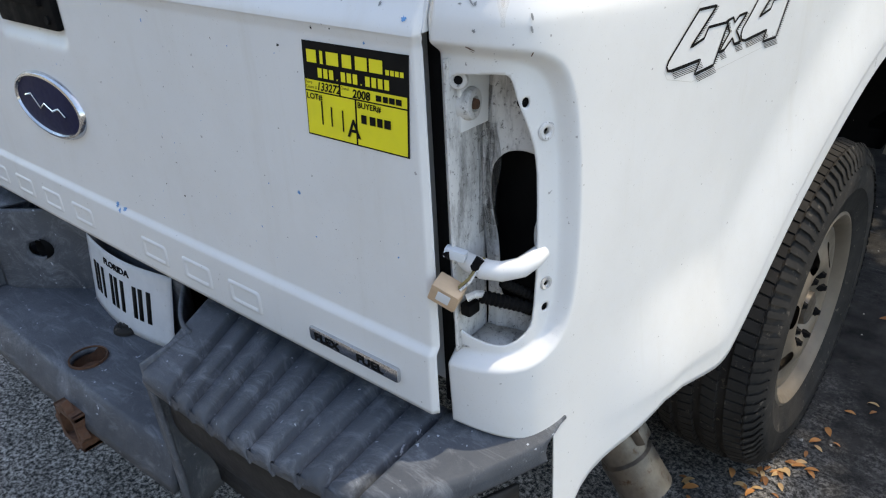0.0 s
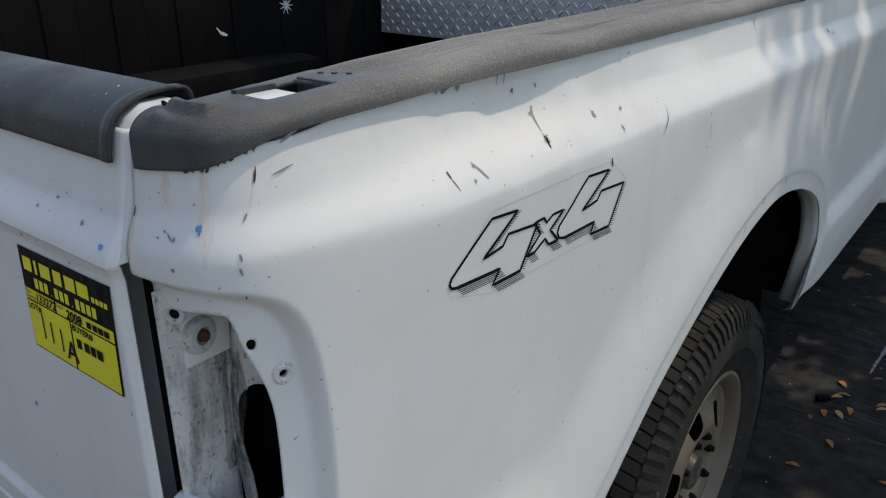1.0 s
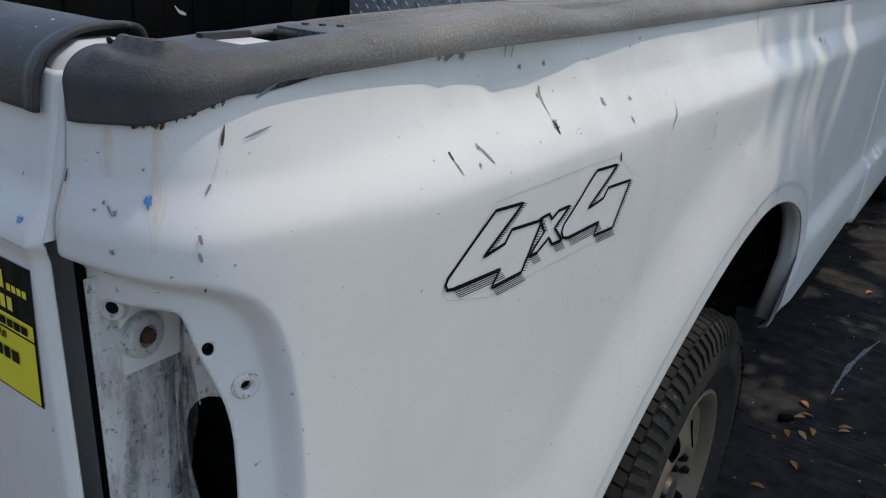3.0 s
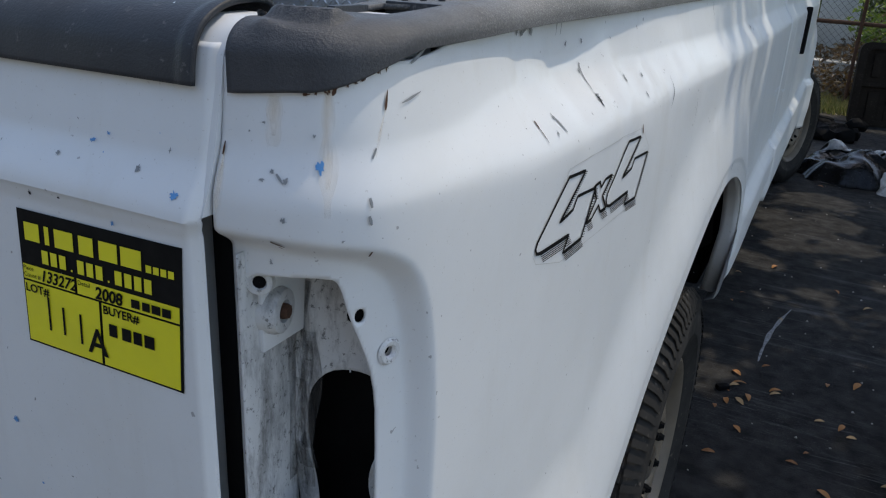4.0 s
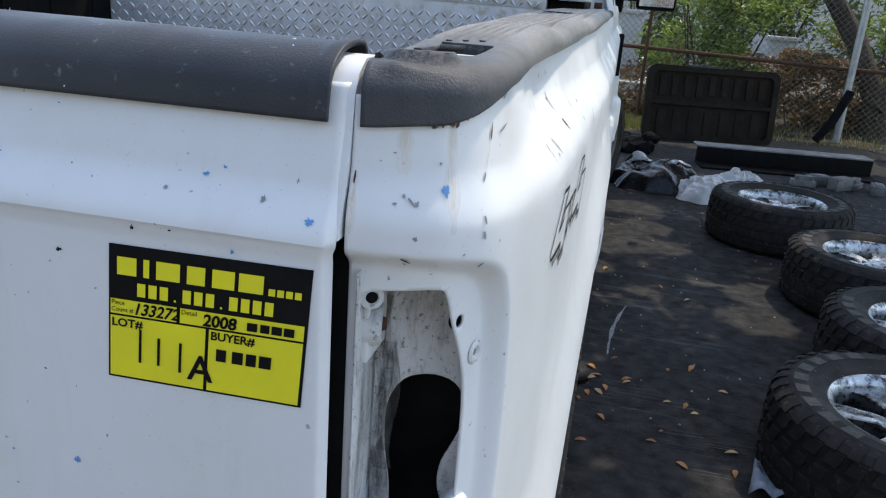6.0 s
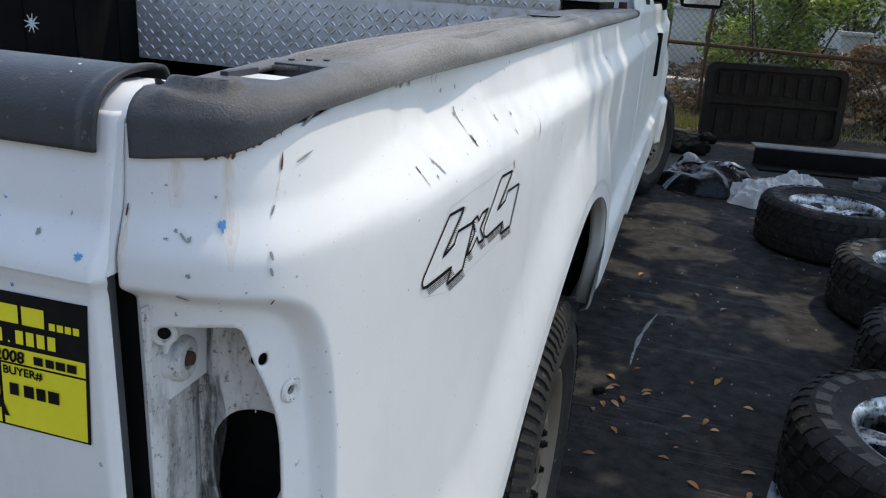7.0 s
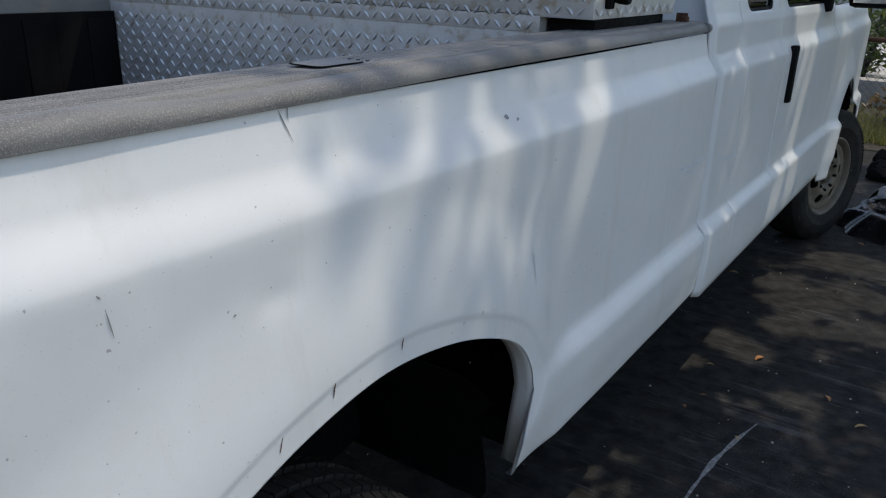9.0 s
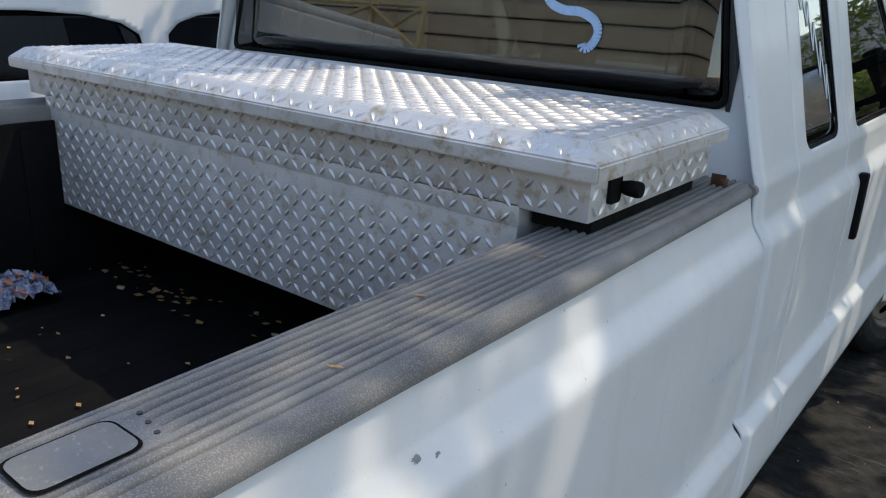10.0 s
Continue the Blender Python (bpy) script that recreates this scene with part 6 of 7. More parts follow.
def loose_wheel():
    R, rim, W = .435, .262, .30
    w = thing("loose_wheel", "all-terrain tyre on dirty silver alloy lying flat on asphalt", "wheel", "loose wheels beside the truck")
    add_tyre(w, R, rim, W, 40, "black all-terrain tyre")
    # raised marks on the sidewall where the lettering is
    bm = bmesh.new()
    for k in range(26):
        if k % 13 > 8:
            continue
        a = 2 * math.pi * k / 26
        vs = []
        for r in (R - .108, R - .066):
            for sa in (-.075, .075):
                vs.append(bm.verts.new((W / 2 * 1.012, r * math.cos(a + sa), r * math.sin(a + sa))))
        bm.faces.new((vs[0], vs[1], vs[3], vs[2]))
    tagged(part("sidewall_marks", bm, surface("scuffed_raised_rubber", (0.05, 0.047, 0.042), (0.09, 0.085, 0.075), 40.0, rough=0.8, spec=0.2), w, "", 30), "scuffed raised sidewall marks", kind="stuff")
    part("rim", alloy_rim(rim, W / 2), ALLOY, w, "scuffed silver six-spoke alloy", 35)
    bm = bmesh.new()
    lathe(bm, [(.0, -.05), (rim - .015, -.05)], Matrix(), 30)
    part("inner_face", bm, BLACK, w)
    return w


flat = lambda x, y, a, lean=0.0: Matrix.Translation((x, y, .15)) @ pose(0, 0, 0, 0, 0, a) @ pose(0, 0, 0, lean, -90, 0)
first = loose_wheel()
first.matrix_basis = flat(2.066, 1.844, 20)
for x, y, a in ((2.405, 2.66, 70), (2.437, 3.59, 40), (2.155, 4.65, 5)):
    copy_thing(first, flat(x, y, a))

# small grey rag by the nearest loose wheel
bm = bmesh.new()
rnd = random.Random(11)
sheet(lambda u, v: Vector((1.585 + .16 * u + .05 * v, 1.66 + .20 * v, .012 + .035 * abs(math.sin(u * 7 + v * 3)) * (1 - u * .3) + .01 * math.sin(v * 17))), np.linspace(0, 1, 14), np.linspace(0, 1, 14), bm=bm)
RAG = surface("pale_blue_rag", (0.32, 0.36, 0.42), (0.20, 0.23, 0.27), 20.0, rough=0.8, bump=0.4)
tagged(part("rag", bm, RAG, None, "", 60, .003), "crumpled pale blue-grey rag beside a tyre", "rag")

# ---- bags and sheeting further on ----
def heap_top(x, y, h, seed, sharp):
    """Height of a slumped, creased heap at a place inside its unit circle."""
    o = Vector((seed * 3.1, seed * 1.7, 0))
    r = math.hypot(x, y)
    swell = .80 + .35 * noise.noise(Vector((x * 1.6, y * 1.6, 0)) + o)
    fold = sum(abs(noise.noise(Vector((x * sharp * k + .8 * y * k, y * sharp * .55 * k, k)) + o)) / k for k in (1, 2))
    return max(.004, h * max(0.0, 1 - r ** 3) * (swell - .38 * fold))


def heap(name, mat, label, cat, cx, cy, sx, sy, h, seed, sharp=2.4):
    def f(a, r):
        x, y = r * math.cos(a), r * math.sin(a)
        k = 1 + .22 * noise.noise(Vector((math.cos(a) * 1.5, math.sin(a) * 1.5, seed))) + .05 * math.sin(a * 11 + seed)
        return Vector((cx + sx * x * k, cy + sy * y * k, heap_top(x, y, h, seed, sharp)))

    bm = sheet(f, np.linspace(0, 2 * math.pi, 90), np.linspace(.01, 1, 40))
    bmesh.ops.remove_doubles(bm, verts=bm.verts[:], dist=1e-4)
    return tagged(part(name, bm, mat, None, "", 25), label, cat)


BAG_AT = (1.44, 5.92, .40, .38, .28, 2, 1.7)
heap("bin_bag", BAG, "shiny black bin bag slumped on the ground", "bag", *BAG_AT)


def film_point(u, v):
    x, y = -.62 + 1.25 * u + .12 * math.sin(v * 5), .02 + .62 * v + .08 * math.sin(u * 8)
    z = heap_top(x, y, *BAG_AT[4:]) + .008 + .022 * abs(noise.noise(Vector((u * 5, v * 4, 7)))) + .012 * abs(noise.noise(Vector((u * 13, v * 9, 2))))
    return Vector((BAG_AT[0] + BAG_AT[2] * x, BAG_AT[1] + BAG_AT[3] * y, z))


tagged(part("clear_plastic_sheet", sheet(film_point, np.linspace(0, 1, 44), np.linspace(0, 1, 26)), surface("glossy_clear_film", (0.52, 0.53, 0.54), (0.10, 0.10, 0.105), 9.0, rough=0.14, bump=0.3, bscale=30.0, depth=0.01), None, "", 25, .002),
       "glossy clear film bunched on a black bag", "plastic sheet")
heap("white_plastic_sheet", SHEETING, "crumpled white plastic sheeting on the ground", "plastic sheet", 1.84, 5.72, .31, .34, .20, 9, 3.4)
heap("white_plastic_sheet", SHEETING, "crumpled white plastic sheeting on the ground", "plastic sheet", 2.10, 6.02, .24, .20, .24, 12, 3.0)
bm = bmesh.new()
for k in range(30):
    c = Vector((rnd.uniform(1.12, 1.45), rnd.uniform(7.2, 8.0), 0))
    r = rnd.uniform(.03, .085)
    bmesh.ops.create_icosphere(bm, subdivisions=2, radius=r, matrix=Matrix.Translation(c + Vector((0, 0, r * .6))) @ Matrix.Diagonal((1.5, .8, .8, 1)))
for v in bm.verts:
    v.co += .035 * noise.noise_vector(v.co * 14)
tagged(part("dark_rubble_heap", bm, BLACK, None, "", 30), "dark heap of scrap by the fence", "scrap heap", kind="stuff")

# long black channel lying behind the loose wheels
bm = bmesh.new()
m = pose(1.86, 7.10, 0, 0, 0, 8)
box(bm, 0, 1.62, 0, .05, .0, .165, .006, 0, m)
# top strip a paler grey than the black sides
box(bm, 0, 1.62, 0, .22, .160, .175, .004, 1, m)
box(bm, 0, 1.62, -.25, .05, .0, .02, .004, 0, m)
tagged(part("steel_channel", bm, [BLACK, surface("pale_channel_top", (0.22, 0.21, 0.20), (0.12, 0.12, 0.12), 9.0, rough=0.8)], None, "", 30), "long black channel with a paler top lying on asphalt", "metal channel")
SCRAP = surface("grey_dusty_metal", (0.08, 0.08, 0.08), (0.17, 0.165, 0.16), 20.0, rough=0.7)
for k in range(5):
    m = pose(2.72 + k * .15, 6.60 + .14 * (k % 2), .0, 0, 0, 20 * k)
    bm = bmesh.new()
    box(bm, -.10, .10, -.05, .05, 0, .05 + .03 * (k % 3), .006, 0, m)
    box(bm, -.07, .07, -.03, .03, .048, .09, .006, 0, m)
    tagged(part("metal_scrap", bm, SCRAP, None, "", 30), "grey dusty metal scrap piece on asphalt", "scrap", "scrap by the wheels")

# black moulded liner panel standing by the fence
panel = thing("liner_panel", "black ribbed bed-liner panel standing on edge by the fence", "liner panel", at=(1.36, 8.30, 0))
panel.rotation_euler = (radians(-8), 0, radians(13))
bm = bmesh.new()
outer = rounded([(0, 0), (1.46, 0), (1.46, .80), (0, .80)], .10, 7)
inner = rounded([(.07, .06), (1.39, .06), (1.39, .735), (.07, .735)], .07, 7)
loops = [[bm.verts.new((x, y, z)) for x, z in ring] for ring, y in ((outer, .03), (outer, -.035), (inner, -.045), (inner, .0))]
for p, q in zip(loops, loops[1:]):
    for k in range(len(p)):
        bm.faces.new((p[k], p[(k + 1) % len(p)], q[(k + 1) % len(p)], q[k]))
bm.faces.new(loops[3])
bm.faces.new(loops[0][::-1])
box(bm, .06, 1.40, -.045, .01, .375, .42, .012)
for k in range(9):
    x = .14 + k * .137
    box(bm, x, x + .075, -.022, .02, .47 + (.02 if k in (4, 5) else 0), .70, .012)
for k in range(7):
    x = .15 + k * .175
    box(bm, x, x + .10, -.016, .02, .03, .33, .012)
part("panel_body", bm, surface("dull_black_plastic", (0.017, 0.0125, 0.010), (0.030, 0.023, 0.018), 5.0, (0.07, 0.056, 0.045), 60.0, rough=0.7, bump=0.3, spec=0.08), panel, "", 30)
bm = bmesh.new()
box(bm, .44, .80, -.05, .025, .79, .815, .006)
part("top_lip", bm, CAP, panel)

# ---- fence ----
FENCE_Y = 9.5
fence = thing("chain_link_fence", "rusty chain-link fence with pipe rails", "fence")
bm = bmesh.new()
H, X0, X1 = 1.75, -6.0, 9.0
pitch = .075
k = X0 - H
while k < X1:
    for s in (1, -1):
        a, b = (k, k + H) if s > 0 else (k + H, k)
        p, q = Vector((a, FENCE_Y + .004 * s, .02)), Vector((b, FENCE_Y + .004 * s, H))
        lo, hi = max(0, (X0 - min(a, b)) / H), min(1, (X1 - min(a, b)) / H)
        tube(bm, [tuple(p), tuple(q)], .0022, 3, 0, False)
    k += pitch
part("wire_mesh", bm, WIRE, fence, "chain-link wire")
for x, r, mat_ in ((1.32, .020, RUST), (3.66, .042, GALV), (6.2, .03, RUST), (-1.2, .02, RUST), (-3.6, .03, GALV)):
    bm = bmesh.new()
    tube(bm, [(x, FENCE_Y - .05, -.02), (x - .01, FENCE_Y - .05, 2.0)], r, 14)
    part("post", bm, mat_, fence)
for z, r in ((.895, .024), (1.74, .022)):
    bm = bmesh.new()
    tube(bm, [(x, FENCE_Y - .02, z - .012 * (x - 1.3) + .01 * math.sin(x * 1.3)) for x in np.linspace(X0, X1, 30)], r, 10)
    part("rail", bm, RUST, fence, "rusty pipe rail")
bm = bmesh.new()
tube(bm, [(3.35, 9.1, .05), (3.50, 9.15, .30), (3.64, 9.25, .62)], .05, 10)
tagged(part("leaning_pipe", bm, BLACK, None, "", 40), "dark pipe leaning on a fence post", "pipe")

# ---- behind the fence ----
bm = bmesh.new()
sheet(lambda x, y: Vector((x, y, .006 + .05 * noise.noise(Vector((x * .8, y * .8, 3))) * smoothstep(8.6, 9.4, y) + .02 * smoothstep(8.4, 9, y))), np.linspace(-14, 20, 80), np.linspace(8.45, 20, 40), bm=bm)
tagged(part("verge", bm, SOIL, None, "", 60), "leaf-littered soil verge along the fence", "verge", kind="structure")
bm = bmesh.new()
rnd = random.Random(21)
for k in range(9000):
    x, y = rnd.uniform(.2, 6), rnd.uniform(8.9, 12.5)
    if k < 5200:
        x, y = rnd.uniform(.5, 1.5), rnd.uniform(8.7, 10.2)
    h = rnd.uniform(.03, .12)
    a = rnd.uniform(0, 6.28)
    d = Vector((math.cos(a), math.sin(a), 0)) * rnd.uniform(.004, .012)
    t = Vector((rnd.uniform(-.05, .05), rnd.uniform(-.05, .05), h))
    p = Vector((x, y, .01))
    bm.faces.new([bm.verts.new(q) for q in (p - d, p + d, p + t)])
tagged(part("grass", bm, GRASS, None, "", 60), "patchy yellow-green grass and litter", "grass", kind="stuff")
bm = bmesh.new()
box(bm, -1.5, 2.1, 11.3, 11.6, 0, .32, .03)
box(bm, -6, 1.9, 13.5, 22, .0, .12, .02)
tagged(part("concrete_kerb", bm, CONCRETE, None, "", 30), "pale sunlit concrete kerb and slab beyond the fence", "kerb", kind="structure")


# plain stand-ins for unidentified white shapes beyond the fence
for x0, x1, z1 in ((.78, 1.30, 1.32), (3.18, 3.55, 1.10)):
    bm = bmesh.new()
    box(bm, x0, x1, 12.35, 12.55, 0, z1, .02)
    box(bm, x0 - .03, x1 + .03, 12.32, 12.58, z1 - .06, z1, .01)
    tagged(part("pale_block", bm, surface("off_white_block", (0.72, 0.71, 0.68), (0.58, 0.57, 0.54), 2.0, (0.35, 0.33, 0.3), 20.0, (0.6, 0.75), 0.8), None, "", 30), "pale block standing in for a white shape beyond the fence", "wall", kind="structure")


def foliage(name, label, cat, spots, n, size, seed, stems=(), mat_=LEAF, gaps=()):
    """A plant: stems, and a crown of separate leaves gathered in clumps."""
    rnd = random.Random(seed)
    root = thing(name, label, cat)
    bm = bmesh.new()
    for pts, r in stems:
        tube(bm, pts, r, 9)
    part("trunk" if cat == "tree" else "stem", bm, BARK, root, "", 60)
    verts, faces = [], []
    for (c, r, share) in spots:
        for _ in range(int(n * share)):
            while True:
                p = Vector((rnd.uniform(-1, 1), rnd.uniform(-1, 1), rnd.uniform(-1, 1)))
                if .15 < p.length < 1:
                    break
            p = Vector(c) + Vector((p.x * r[0], p.y * r[1], p.z * r[2]))
            if p.z < .05:
                continue
            if any(math.hypot(p.x - (p.z - z) * SLOPE.x - x, p.y - (p.z - z) * SLOPE.y - y) < r for x, y, z, r in gaps):
                continue
            d = Vector((rnd.gauss(0, 1), rnd.gauss(0, 1), rnd.gauss(0, .6))).normalized()
            e = d.cross(Vector((rnd.gauss(0, 1), rnd.gauss(0, 1), rnd.gauss(0, 1)))).normalized()
            s = size * rnd.uniform(.6, 1.3)
            b = len(verts)
            up = d.cross(e) * s * .12
            verts += [tuple(p - d * s * .5), tuple(p + e * s * .24 + up), tuple(p + d * s * .55), tuple(p - e * s * .24 + up)]
            faces.append((b, b + 1, b + 2, b + 3))
    me = bpy.data.meshes.new("crown")
    me.from_pydata(verts, [], faces)
    me.materials.append(mat_)
    crown = new("crown", me)
    crown.parent = root
    return root


def clumps(cx, cy, z0, z1, rx, ry, n, seed, r=(.28, .28, .24)):
    rnd = random.Random(seed)
    out = []
    for k in range(n):
        a, q = rnd.uniform(0, 6.28), math.sqrt(rnd.random())
        s = rnd.uniform(.6, 1.3)
        out.append(((cx + rx * q * math.cos(a), cy + ry * q * math.sin(a), rnd.uniform(z0, z1)), (r[0] * s, r[1] * s, r[2] * s), 1 / n))
    return out


YOUNG = leafy("young_foliage", (0.060, 0.120, 0.016), (0.24, 0.34, 0.05), (0.42, 0.46, 0.12))
for k, (x, y, w, h, n) in enumerate(((1.95, 10.4, .48, 1.7, 3400), (2.6, 10.7, .48, 1.9, 3600), (4.6, 10.8, 1.0, 2.0, 2600), (6.4, 11.0, 1.2, 2.4, 2600), (1.2, 13.0, .8, 2.2, 1500), (-.5, 11.5, .9, 2.0, 1500))):
    stems = [([(x, y, 0), (x + .1 * math.cos(j), y + .1 * math.sin(j), h * .4), (x + .4 * math.cos(j * 2.1), y + .3 * math.sin(j * 2.1), h * .85)], [.02, .014, .006]) for j in range(6)]
    foliage("shrub", "leafy green shrub growing through the fence", "shrub", clumps(x, y, .35, h, w, .5, 18, 40 + k), n, .085, 60 + k, stems, YOUNG if k in (0, 1, 2) else LEAF)

for k in range(7):
    x = -3.2 + k * 1.7
    stems = [([(x, 13.5, 0), (x + .2 * math.cos(j), 13.5 + .2 * math.sin(j), 1.2), (x + .6 * math.cos(j * 2.1), 13.5 + .5 * math.sin(j * 2.1), 2.4)], [.03, .02, .008]) for j in range(5)]
    foliage("hedge_bush", "dense green hedge bush behind the fence", "shrub", clumps(x, 13.5, .3, 2.8, 1.0, .7, 26, 140 + k, (.42, .4, .36)), 3600, .11, 160 + k, stems)

LITTER = leafy("dry_brush", (0.10, 0.062, 0.030), (0.040, 0.030, 0.016), (0.26, 0.19, 0.10))
for k, (x, y, w, h, n) in enumerate(((1.4, 10.0, .5, .35, 1500), (2.4, 10.2, .8, .55, 2400), (3.4, 10.3, .8, .95, 3200), (4.5, 10.5, .9, 1.1, 3000), (3.0, 11.6, 1.4, .9, 3200), (5.2, 11.6, 1.4, 1.4, 3000), (1.6, 11.9, 1.0, .6, 1600))):
    stems = [([(x + .5 * w * math.cos(j * 2.4), y + .2 * math.sin(j * 2.4), 0), (x + .8 * w * math.cos(j * 2.1), y + .3 * math.sin(j * 2.1), h * .9)], [.010, .004]) for j in range(9)]
    foliage("dry_brush", "tangled dry brown brush beyond the fence", "brush", clumps(x, y, .05, h, w, .45, 16, 240 + k, (.30, .25, .16)), n, .08, 260 + k, stems, LITTER)

TREE_BASE = (4.22, 10.1, 0)
limbs = [([TREE_BASE, (4.16, 10.1, .5), (3.85, 10.15, 1.1), (3.45, 10.2, 1.65), (3.3, 9.9, 2.6), (3.7, 9.4, 3.6), (4.1, 9.0, 4.6)], [.17, .14, .125, .12, .11, .10, .08]),
         ([(3.3, 9.9, 2.6), (3.2, 8.6, 3.4), (3.6, 6.4, 4.8), (3.9, 4.6, 5.4)], [.12, .10, .07, .03]),
         ([(3.2, 8.6, 3.4), (2.0, 6.8, 4.4), (.6, 5.2, 5.0), (-.6, 4.2, 5.2)], [.09, .07, .05, .02]),
         ([(3.7, 9.4, 3.6), (5.6, 7.4, 4.4), (6.6, 5.4, 5.4)], [.10, .07, .03]),
         ([(4.1, 9.0, 4.6), (4.7, 6.8, 5.8), (5.2, 4.8, 6.4)], [.08, .05, .02]),
         ([(4.15, 10.0, .4), (4.6, 10.1, 1.2), (5.3, 10.3, 2.6), (5.6, 10.0, 4.4)], [.14, .12, .10, .06])]
crown = clumps(4.3, 6.75, 3.6, 6.4, 3.1, 4.1, 165, 14, (.37, .37, .26))
# more unseen clumps, added to shade the ground and the bed
crown += [((x, y, z), (.40, .40, .28), 1 / 185) for x, y, z in ((2.7, 3.5, 5.0), (3.1, 3.7, 5.0), (2.9, 4.1, 5.1), (3.4, 4.0, 4.9), (3.5, 3.5, 5.2), (2.6, 4.0, 5.3))]
crown += [(p, q, 1 / 185) for p, q, s in clumps(3.1, 4.9, 4.6, 5.6, .6, 1.7, 12, 3, (.38, .38, .27))]
crown += [(p, q, 1 / 185) for p, q, s in clumps(.2, 4.7, 4.4, 5.6, 1.7, 1.5, 40, 5, (.40, .40, .28))]
# crown is out of view: leaves left out so sun reaches these chosen spots
GAPS = [(1.27, 5.06, 0, .21), (1.35, 4.56, 0, .19), (1.15, 4.36, 0, .19), (.98, 4.55, 0, .16), (1.45, 4.17, 0, .16), (1.22, 4.03, 0, .11), (1.10, 3.98, 0, .10),
        (.80, 3.65, 0, .11), (.95, 3.70, 0, .12), (1.07, 3.62, 0, .11), (.87, 3.40, 0, .10), (1.29, 3.34, 0, .10), (1.89, 3.52, 0, .19), (1.84, 3.15, 0, .19), (1.60, 3.6, 0, .10),
        (1.16, 1.70, 0, .07), (1.49, 1.69, 0, .10), (2.3, 5.2, 0, .18), (2.0, 4.4, .25, .12), (2.5, 3.7, .25, .12), (2.1, 1.9, .2, .10),
        (.99, 1.89, 1.19, .060), (.99, 1.87, 1.06, .055), (.99, 1.80, .94, .045), (.99, 1.76, .85, .040), (.99, 1.49, 1.03, .045), (.99, 1.38, 1.26, .040),
        (.99, 2.35, 1.28, .030), (.99, 2.01, 1.25, .030), (.99, 2.60, 1.20, .025), (.99, 2.50, .70, .025),
        (.99, 3.47, 1.03, .03), (.99, 4.42, .78, .04), (.38, 2.11, 1.21, .10), (.52, 2.11, 1.338, .07), (.64, 2.11, 1.345, .06), (.72, 2.11, 1.345, .05), (.50, 2.11, 1.27, .07), (.2, 2.3, 1.5, .08), (.75, 2.35, 1.5, .10)]
# unseen clumps, added to cut sky light and stray sun streaks
crown += [(p, q, 1 / 185) for p, q, s in clumps(5.3, 7.5, 6.5, 7.6, 1.4, 2.3, 60, 37, (.46, .46, .32))]
crown += [(p, q, 1 / 185) for p, q, s in clumps(2.4, 4.15, 4.6, 5.5, .45, .75, 5, 41, (.38, .38, .27))]
crown += [(p, q, 1 / 185) for p, q, s in clumps(7.2, 6.5, 2.8, 6.2, 2.0, 3.8, 70, 29, (.48, .48, .36))]
foliage("shade_tree", "tall spreading tree with mottled shade over the yard", "tree", crown, 60000, .12, 77, limbs, LEAF, GAPS)

# ---- beyond the truck and behind the camera ----
def parked_van():
    van = thing("parked_van", "white van with dark windows parked beyond the truck", "van")
    def vx(z):
        return -1.78 - .14 * max(0, z - 1.25)
    wins = [smooth_poly([(a, 1.30), (b, 1.30), (b - .03, 1.565), (a + .03, 1.565)], 2) for a, b in ((1.75, 3.02), (3.12, 4.05))]
    bm = sheet(lambda y, z: Vector((vx(z), y, z)), np.linspace(.8, 5.6, 200), np.linspace(.35, 1.80, 100), wins)
    part("body_side", bm, WHITE, van, "", 45, .01)
    part("side_glass", sheet(lambda y, z: Vector((vx(z) - .02, y, z)), np.linspace(1.7, 4.1, 12), np.linspace(1.27, 1.60, 6)), DARK_GLASS, van, "dark reflecting side windows", 60, .004)
    bm = bmesh.new()
    box(bm, -3.5, -1.86, .8, 5.6, 1.78, 1.86, .05)
    box(bm, -3.55, -3.5, .8, 5.6, .35, 1.8, .01)
    box(bm, -3.5, -1.86, .80, .86, .35, 1.8, .02)
    box(bm, -3.5, -1.86, 5.54, 5.6, .35, 1.8, .02)
    part("shell", bm, WHITE, van)
    bm = bmesh.new()
    box(bm, -3.45, -1.95, .9, 5.5, .4, 1.22, .02)
    part("interior", bm, BLACK, van)
    for y in (1.7, 4.8):
        w = new("wheel")
        w.parent = van
        w.location = (-1.90, y, .33)
        add_tyre(w, .33, .19, .2, 40)
        part("rim", steel_rim(.19, .1), ALLOY, w, "", 40)


parked_van()

shed = thing("beige_building", "beige building with horizontal siding behind the yard", "building")
for k in range(11):
    bm = bmesh.new()
    z = .05 + k * .45
    for f in ([(-18, -9.0, z), (9, -9.0, z), (9, -9.03, z + .415), (-18, -9.03, z + .415)],):
        quad(bm, f[::-1])
    quad(bm, [(-18, -9.03, z + .415), (9, -9.03, z + .415), (9, -9.06, z + .415), (-18, -9.06, z + .415)])
    part("siding_board", bm, SIDING, shed, "", 20)
# black backing, so the gaps draw the shade lines between the boards
bm = bmesh.new()
box(bm, -18, 9, -12, -9.08, 0, 5.0, .02)
part("wall", bm, BLACK, shed)
bm = bmesh.new()
box(bm, -18.3, 9.3, -12.3, -8.6, 5.0, 5.15, .02)
part("roof", bm, GALV, shed)
rack = thing("braced_rack", "yellow steel rack with crossed braces before the building", "rack")
RACK_X = [-13.6, -11.1, -9.6]
for x in RACK_X:
    part("rack_post", box(bmesh.new(), x - .06, x + .06, -8.56, -8.44, 0, 3.75, .01), PAINTED_TAN, rack)
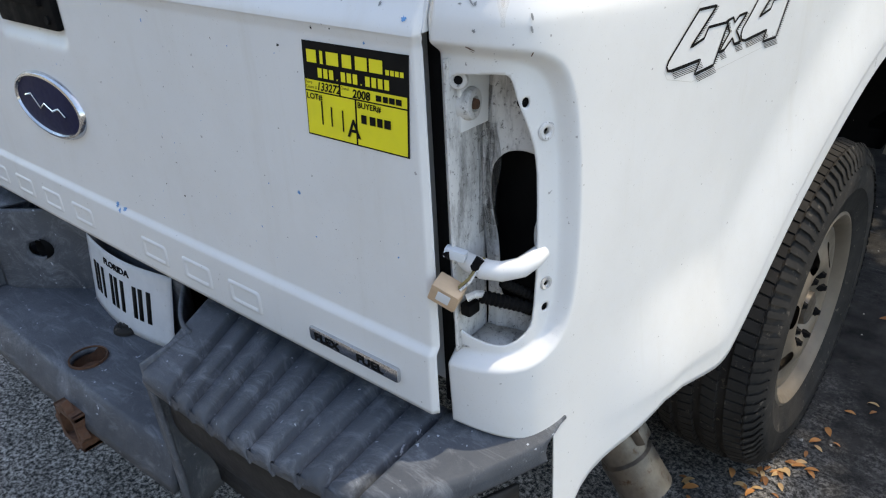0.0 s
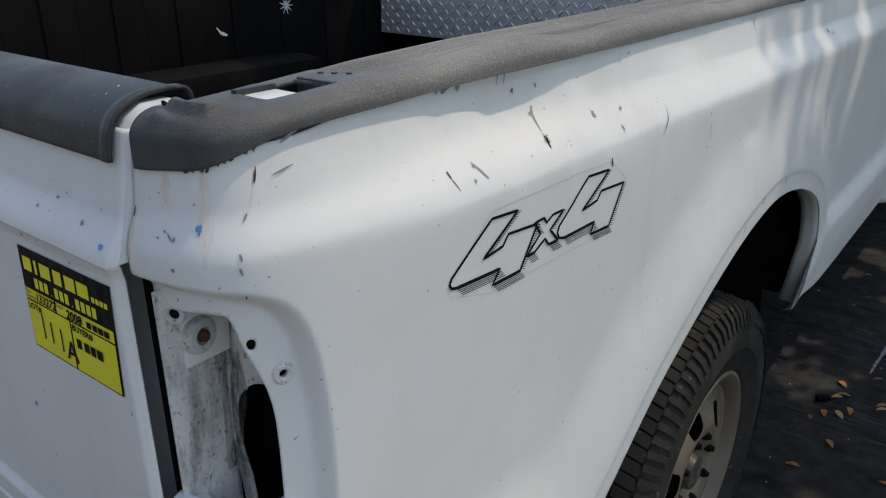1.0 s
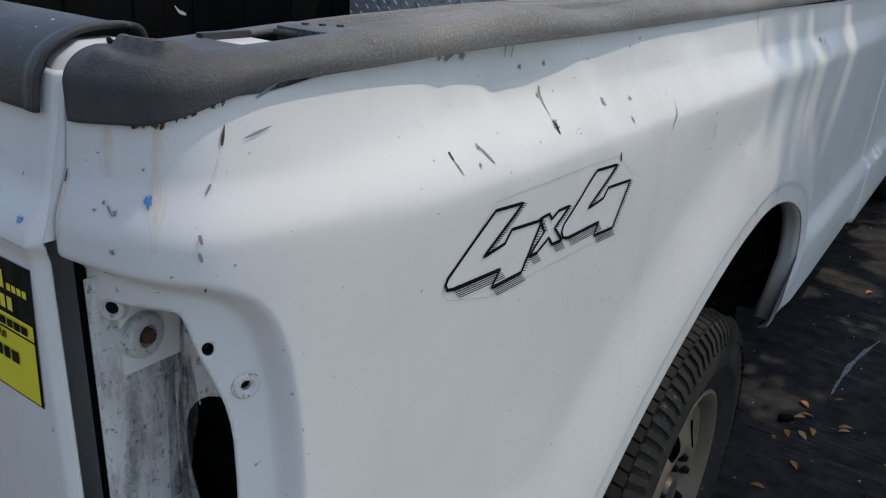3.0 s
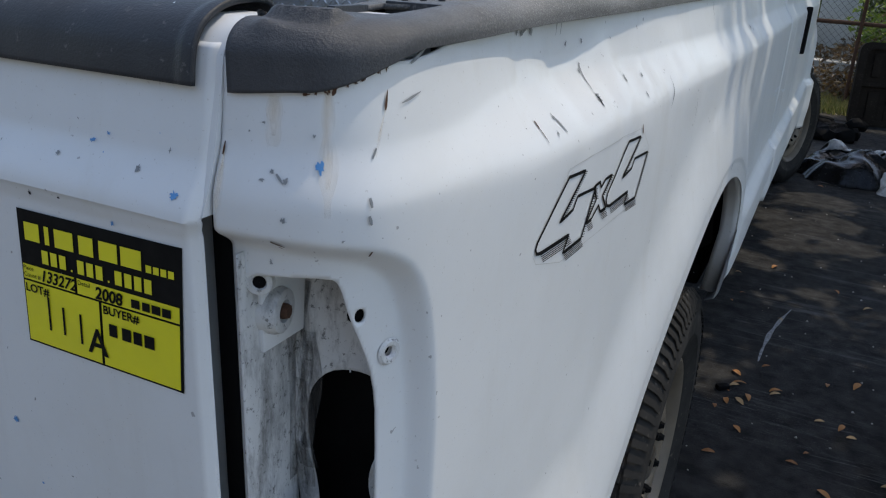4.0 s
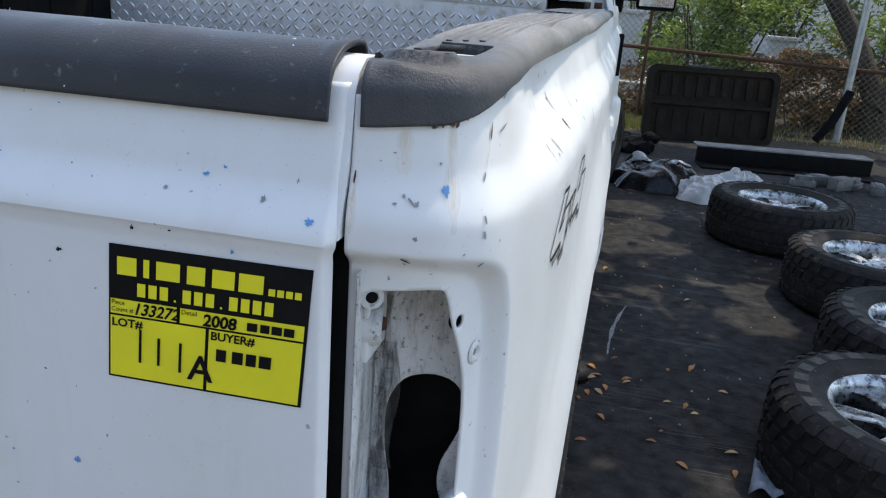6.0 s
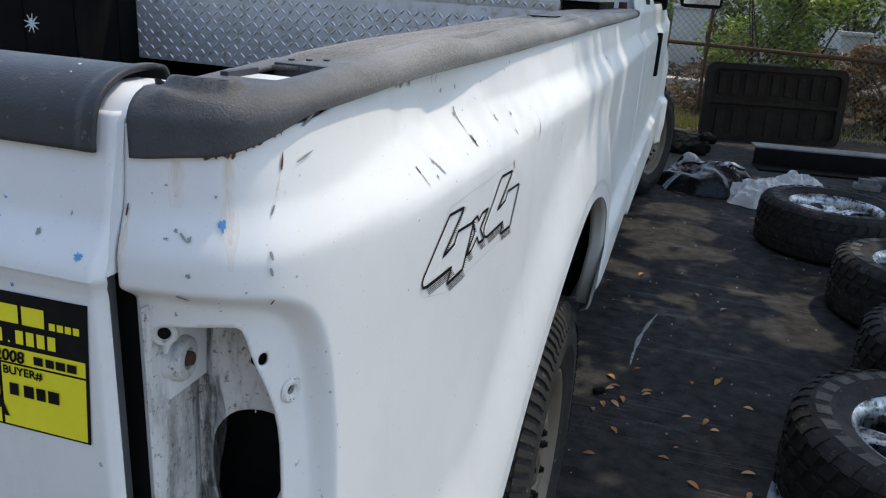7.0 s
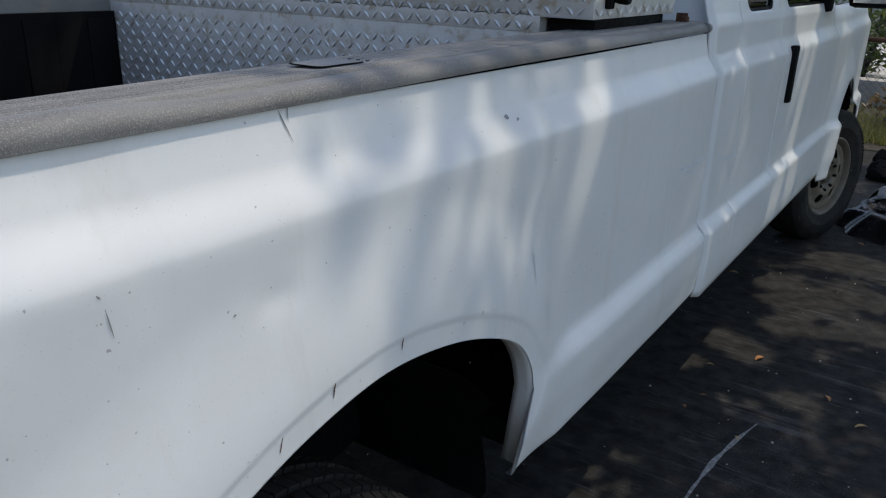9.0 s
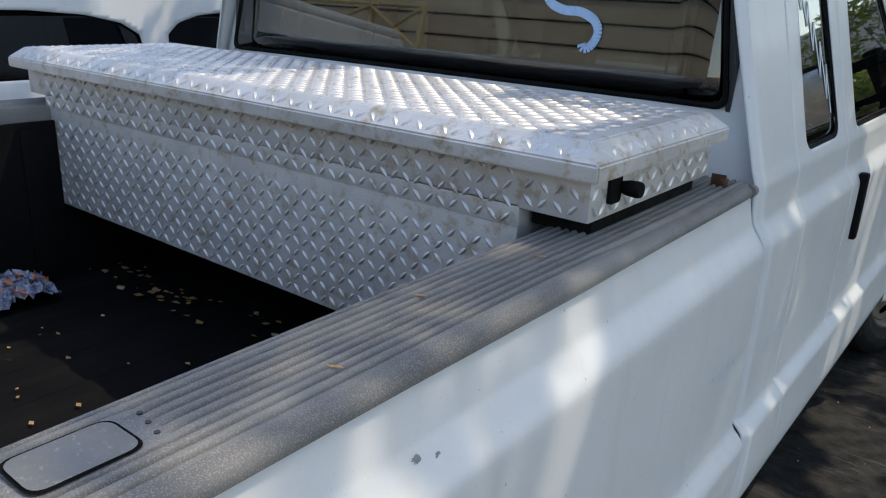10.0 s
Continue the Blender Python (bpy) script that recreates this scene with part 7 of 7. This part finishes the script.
for x0, x1 in zip(RACK_X, RACK_X[1:]):
    for za, zb in ((2.75, 3.6), (3.6, 2.75), (3.65, 3.65), (2.7, 2.7)):
        part("rack_brace", tube(bmesh.new(), [(x0, -8.42, za), (x1, -8.42, zb)], .045, 8), PAINTED_TAN, rack)
bm = bmesh.new()
box(bm, -30, 30, 32, 33, 0, 4.5, .02)
tagged(part("far_wall", bm, CONCRETE, None, "", 30), "pale building wall far beyond the fence", "building", kind="structure")

# ---- small things on the ground ----
def leaf_mesh(seed):
    rnd = random.Random(seed)
    bm = bmesh.new()
    L, W = .044, .0095
    rows = []
    for k in range(7):
        t = k / 6
        w = W * math.sin(math.pi * (.04 + .92 * t)) ** .8
        z = .003 + .006 * math.sin(math.pi * t * rnd.uniform(.8, 1.2))
        rows.append([bm.verts.new(((t - .5) * L, s * w, z + (0 if s == 0 else .0015))) for s in (-1, 0, 1)])
    for p, q in zip(rows, rows[1:]):
        bm.faces.new((p[0], q[0], q[1], p[1]))
        bm.faces.new((p[1], q[1], q[2], p[2]))
    return bm


LEAFCOL = []
for k, (a, b) in enumerate((((0.36, 0.15, 0.045), (0.46, 0.22, 0.07)), ((0.44, 0.27, 0.12), (0.52, 0.36, 0.18)), ((0.24, 0.10, 0.035), (0.34, 0.15, 0.05)))):
    LEAFCOL.append(surface("dry_leaf_tone", a, b, 40.0, rough=0.7, bump=0.1))
leaf_sources = []
for k in range(3):
    o = tagged(part("fallen_leaf", leaf_mesh(k), LEAFCOL[k], None, "", 60), "dry orange-brown fallen leaf on asphalt", "leaf", "fallen leaves on the asphalt")
    leaf_sources.append(o)
SPOTS = [(1.10, 2.33), (1.105, 2.24), (1.065, 2.07), (1.095, 2.12), (1.135, 2.14), (1.19, 2.44), (1.24, 2.27), (1.24, 2.25), (1.09, 1.80), (1.15, 1.967), (1.385, 2.15), (1.40, 2.41), (1.45, 2.145), (1.48, 2.10), (1.357, 1.943),
         (1.412, 1.76), (1.58, 1.885), (1.32, 1.87), (1.577, 1.77), (1.20, 2.89), (.99, 2.98), (1.495, 2.456), (1.6, 2.3), (1.08, 2.20), (1.12, 2.26)]
rnd = random.Random(31)
PILE = len(SPOTS)
for k in range(44):
    t = rnd.random()
    if k < 26:
        SPOTS.append((.985 + .10 * t + rnd.gauss(0, .02), .86 + .16 * t + rnd.gauss(0, .03)))
    elif k < 34:
        SPOTS.append((.78 + .17 * t, .80 + rnd.gauss(0, .025)))
    else:
        SPOTS.append((1.07 + .10 * t + rnd.gauss(0, .02), 1.02 + .45 * t))
PILED = len(SPOTS)
for k in range(22):
    SPOTS.append((rnd.uniform(.7, 3.0), rnd.uniform(1.0, 6.5)))
for k, (x, y) in enumerate(SPOTS):
    x, y = x - .011, y + (.018 + .05 * (y - 2) if y > 1.6 else 0)
    m = Matrix.Translation((x, y, .001)) @ pose(0, 0, 0, rnd.uniform(-12, 12), rnd.uniform(-8, 8), rnd.uniform(0, 360)) @ Matrix.Scale(rnd.uniform(.7, 1.15) * (.72 if PILE <= k < PILED else 1), 4)
    if k < 3:
        leaf_sources[k].matrix_basis = m
    else:
        copy_thing(leaf_sources[k % 3], m)

on_ground = lambda x, y, t=.002: Vector((x, y, t))
bm = bmesh.new()
ribbon(bm, [(1.149, 2.506), (1.151, 2.60), (1.164, 2.78), (1.192, 2.95), (1.224, 3.09)], .022, on_ground, 0, False, .02, .002, True)
tagged(part("chalk_mark", bm, CHALK, None, "", 80), "pale curved scrape mark on the asphalt", "chalk mark", kind="stuff")
bm = bmesh.new()
m = pose(1.06, 2.22, .008, 0, 0, 40)
box(bm, -.022, .022, -.012, .012, -.006, .012, .004, 0, m)
tagged(part("bottle_cap", bm, BLACK, None, "", 30), "small dark plastic scrap on the asphalt", "litter")
bm = bmesh.new()
rnd = random.Random(8)
for k in range(260):
    x, y = rnd.uniform(.6, 3.2), rnd.uniform(.2, 6.5)
    s = rnd.uniform(.002, .007)
    vs = [bm.verts.new((x + s * math.cos(a + k), y + s * math.sin(a + k), .0005)) for a in (0, 2.1, 4.2)] + [bm.verts.new((x, y, s))]
    for a, b in ((0, 1), (1, 2), (2, 0)):
        bm.faces.new((vs[a], vs[b], vs[3]))
tagged(part("grit", bm, CONCRETE, None, "", 20), "pale grit scattered on the asphalt", "grit", kind="stuff")
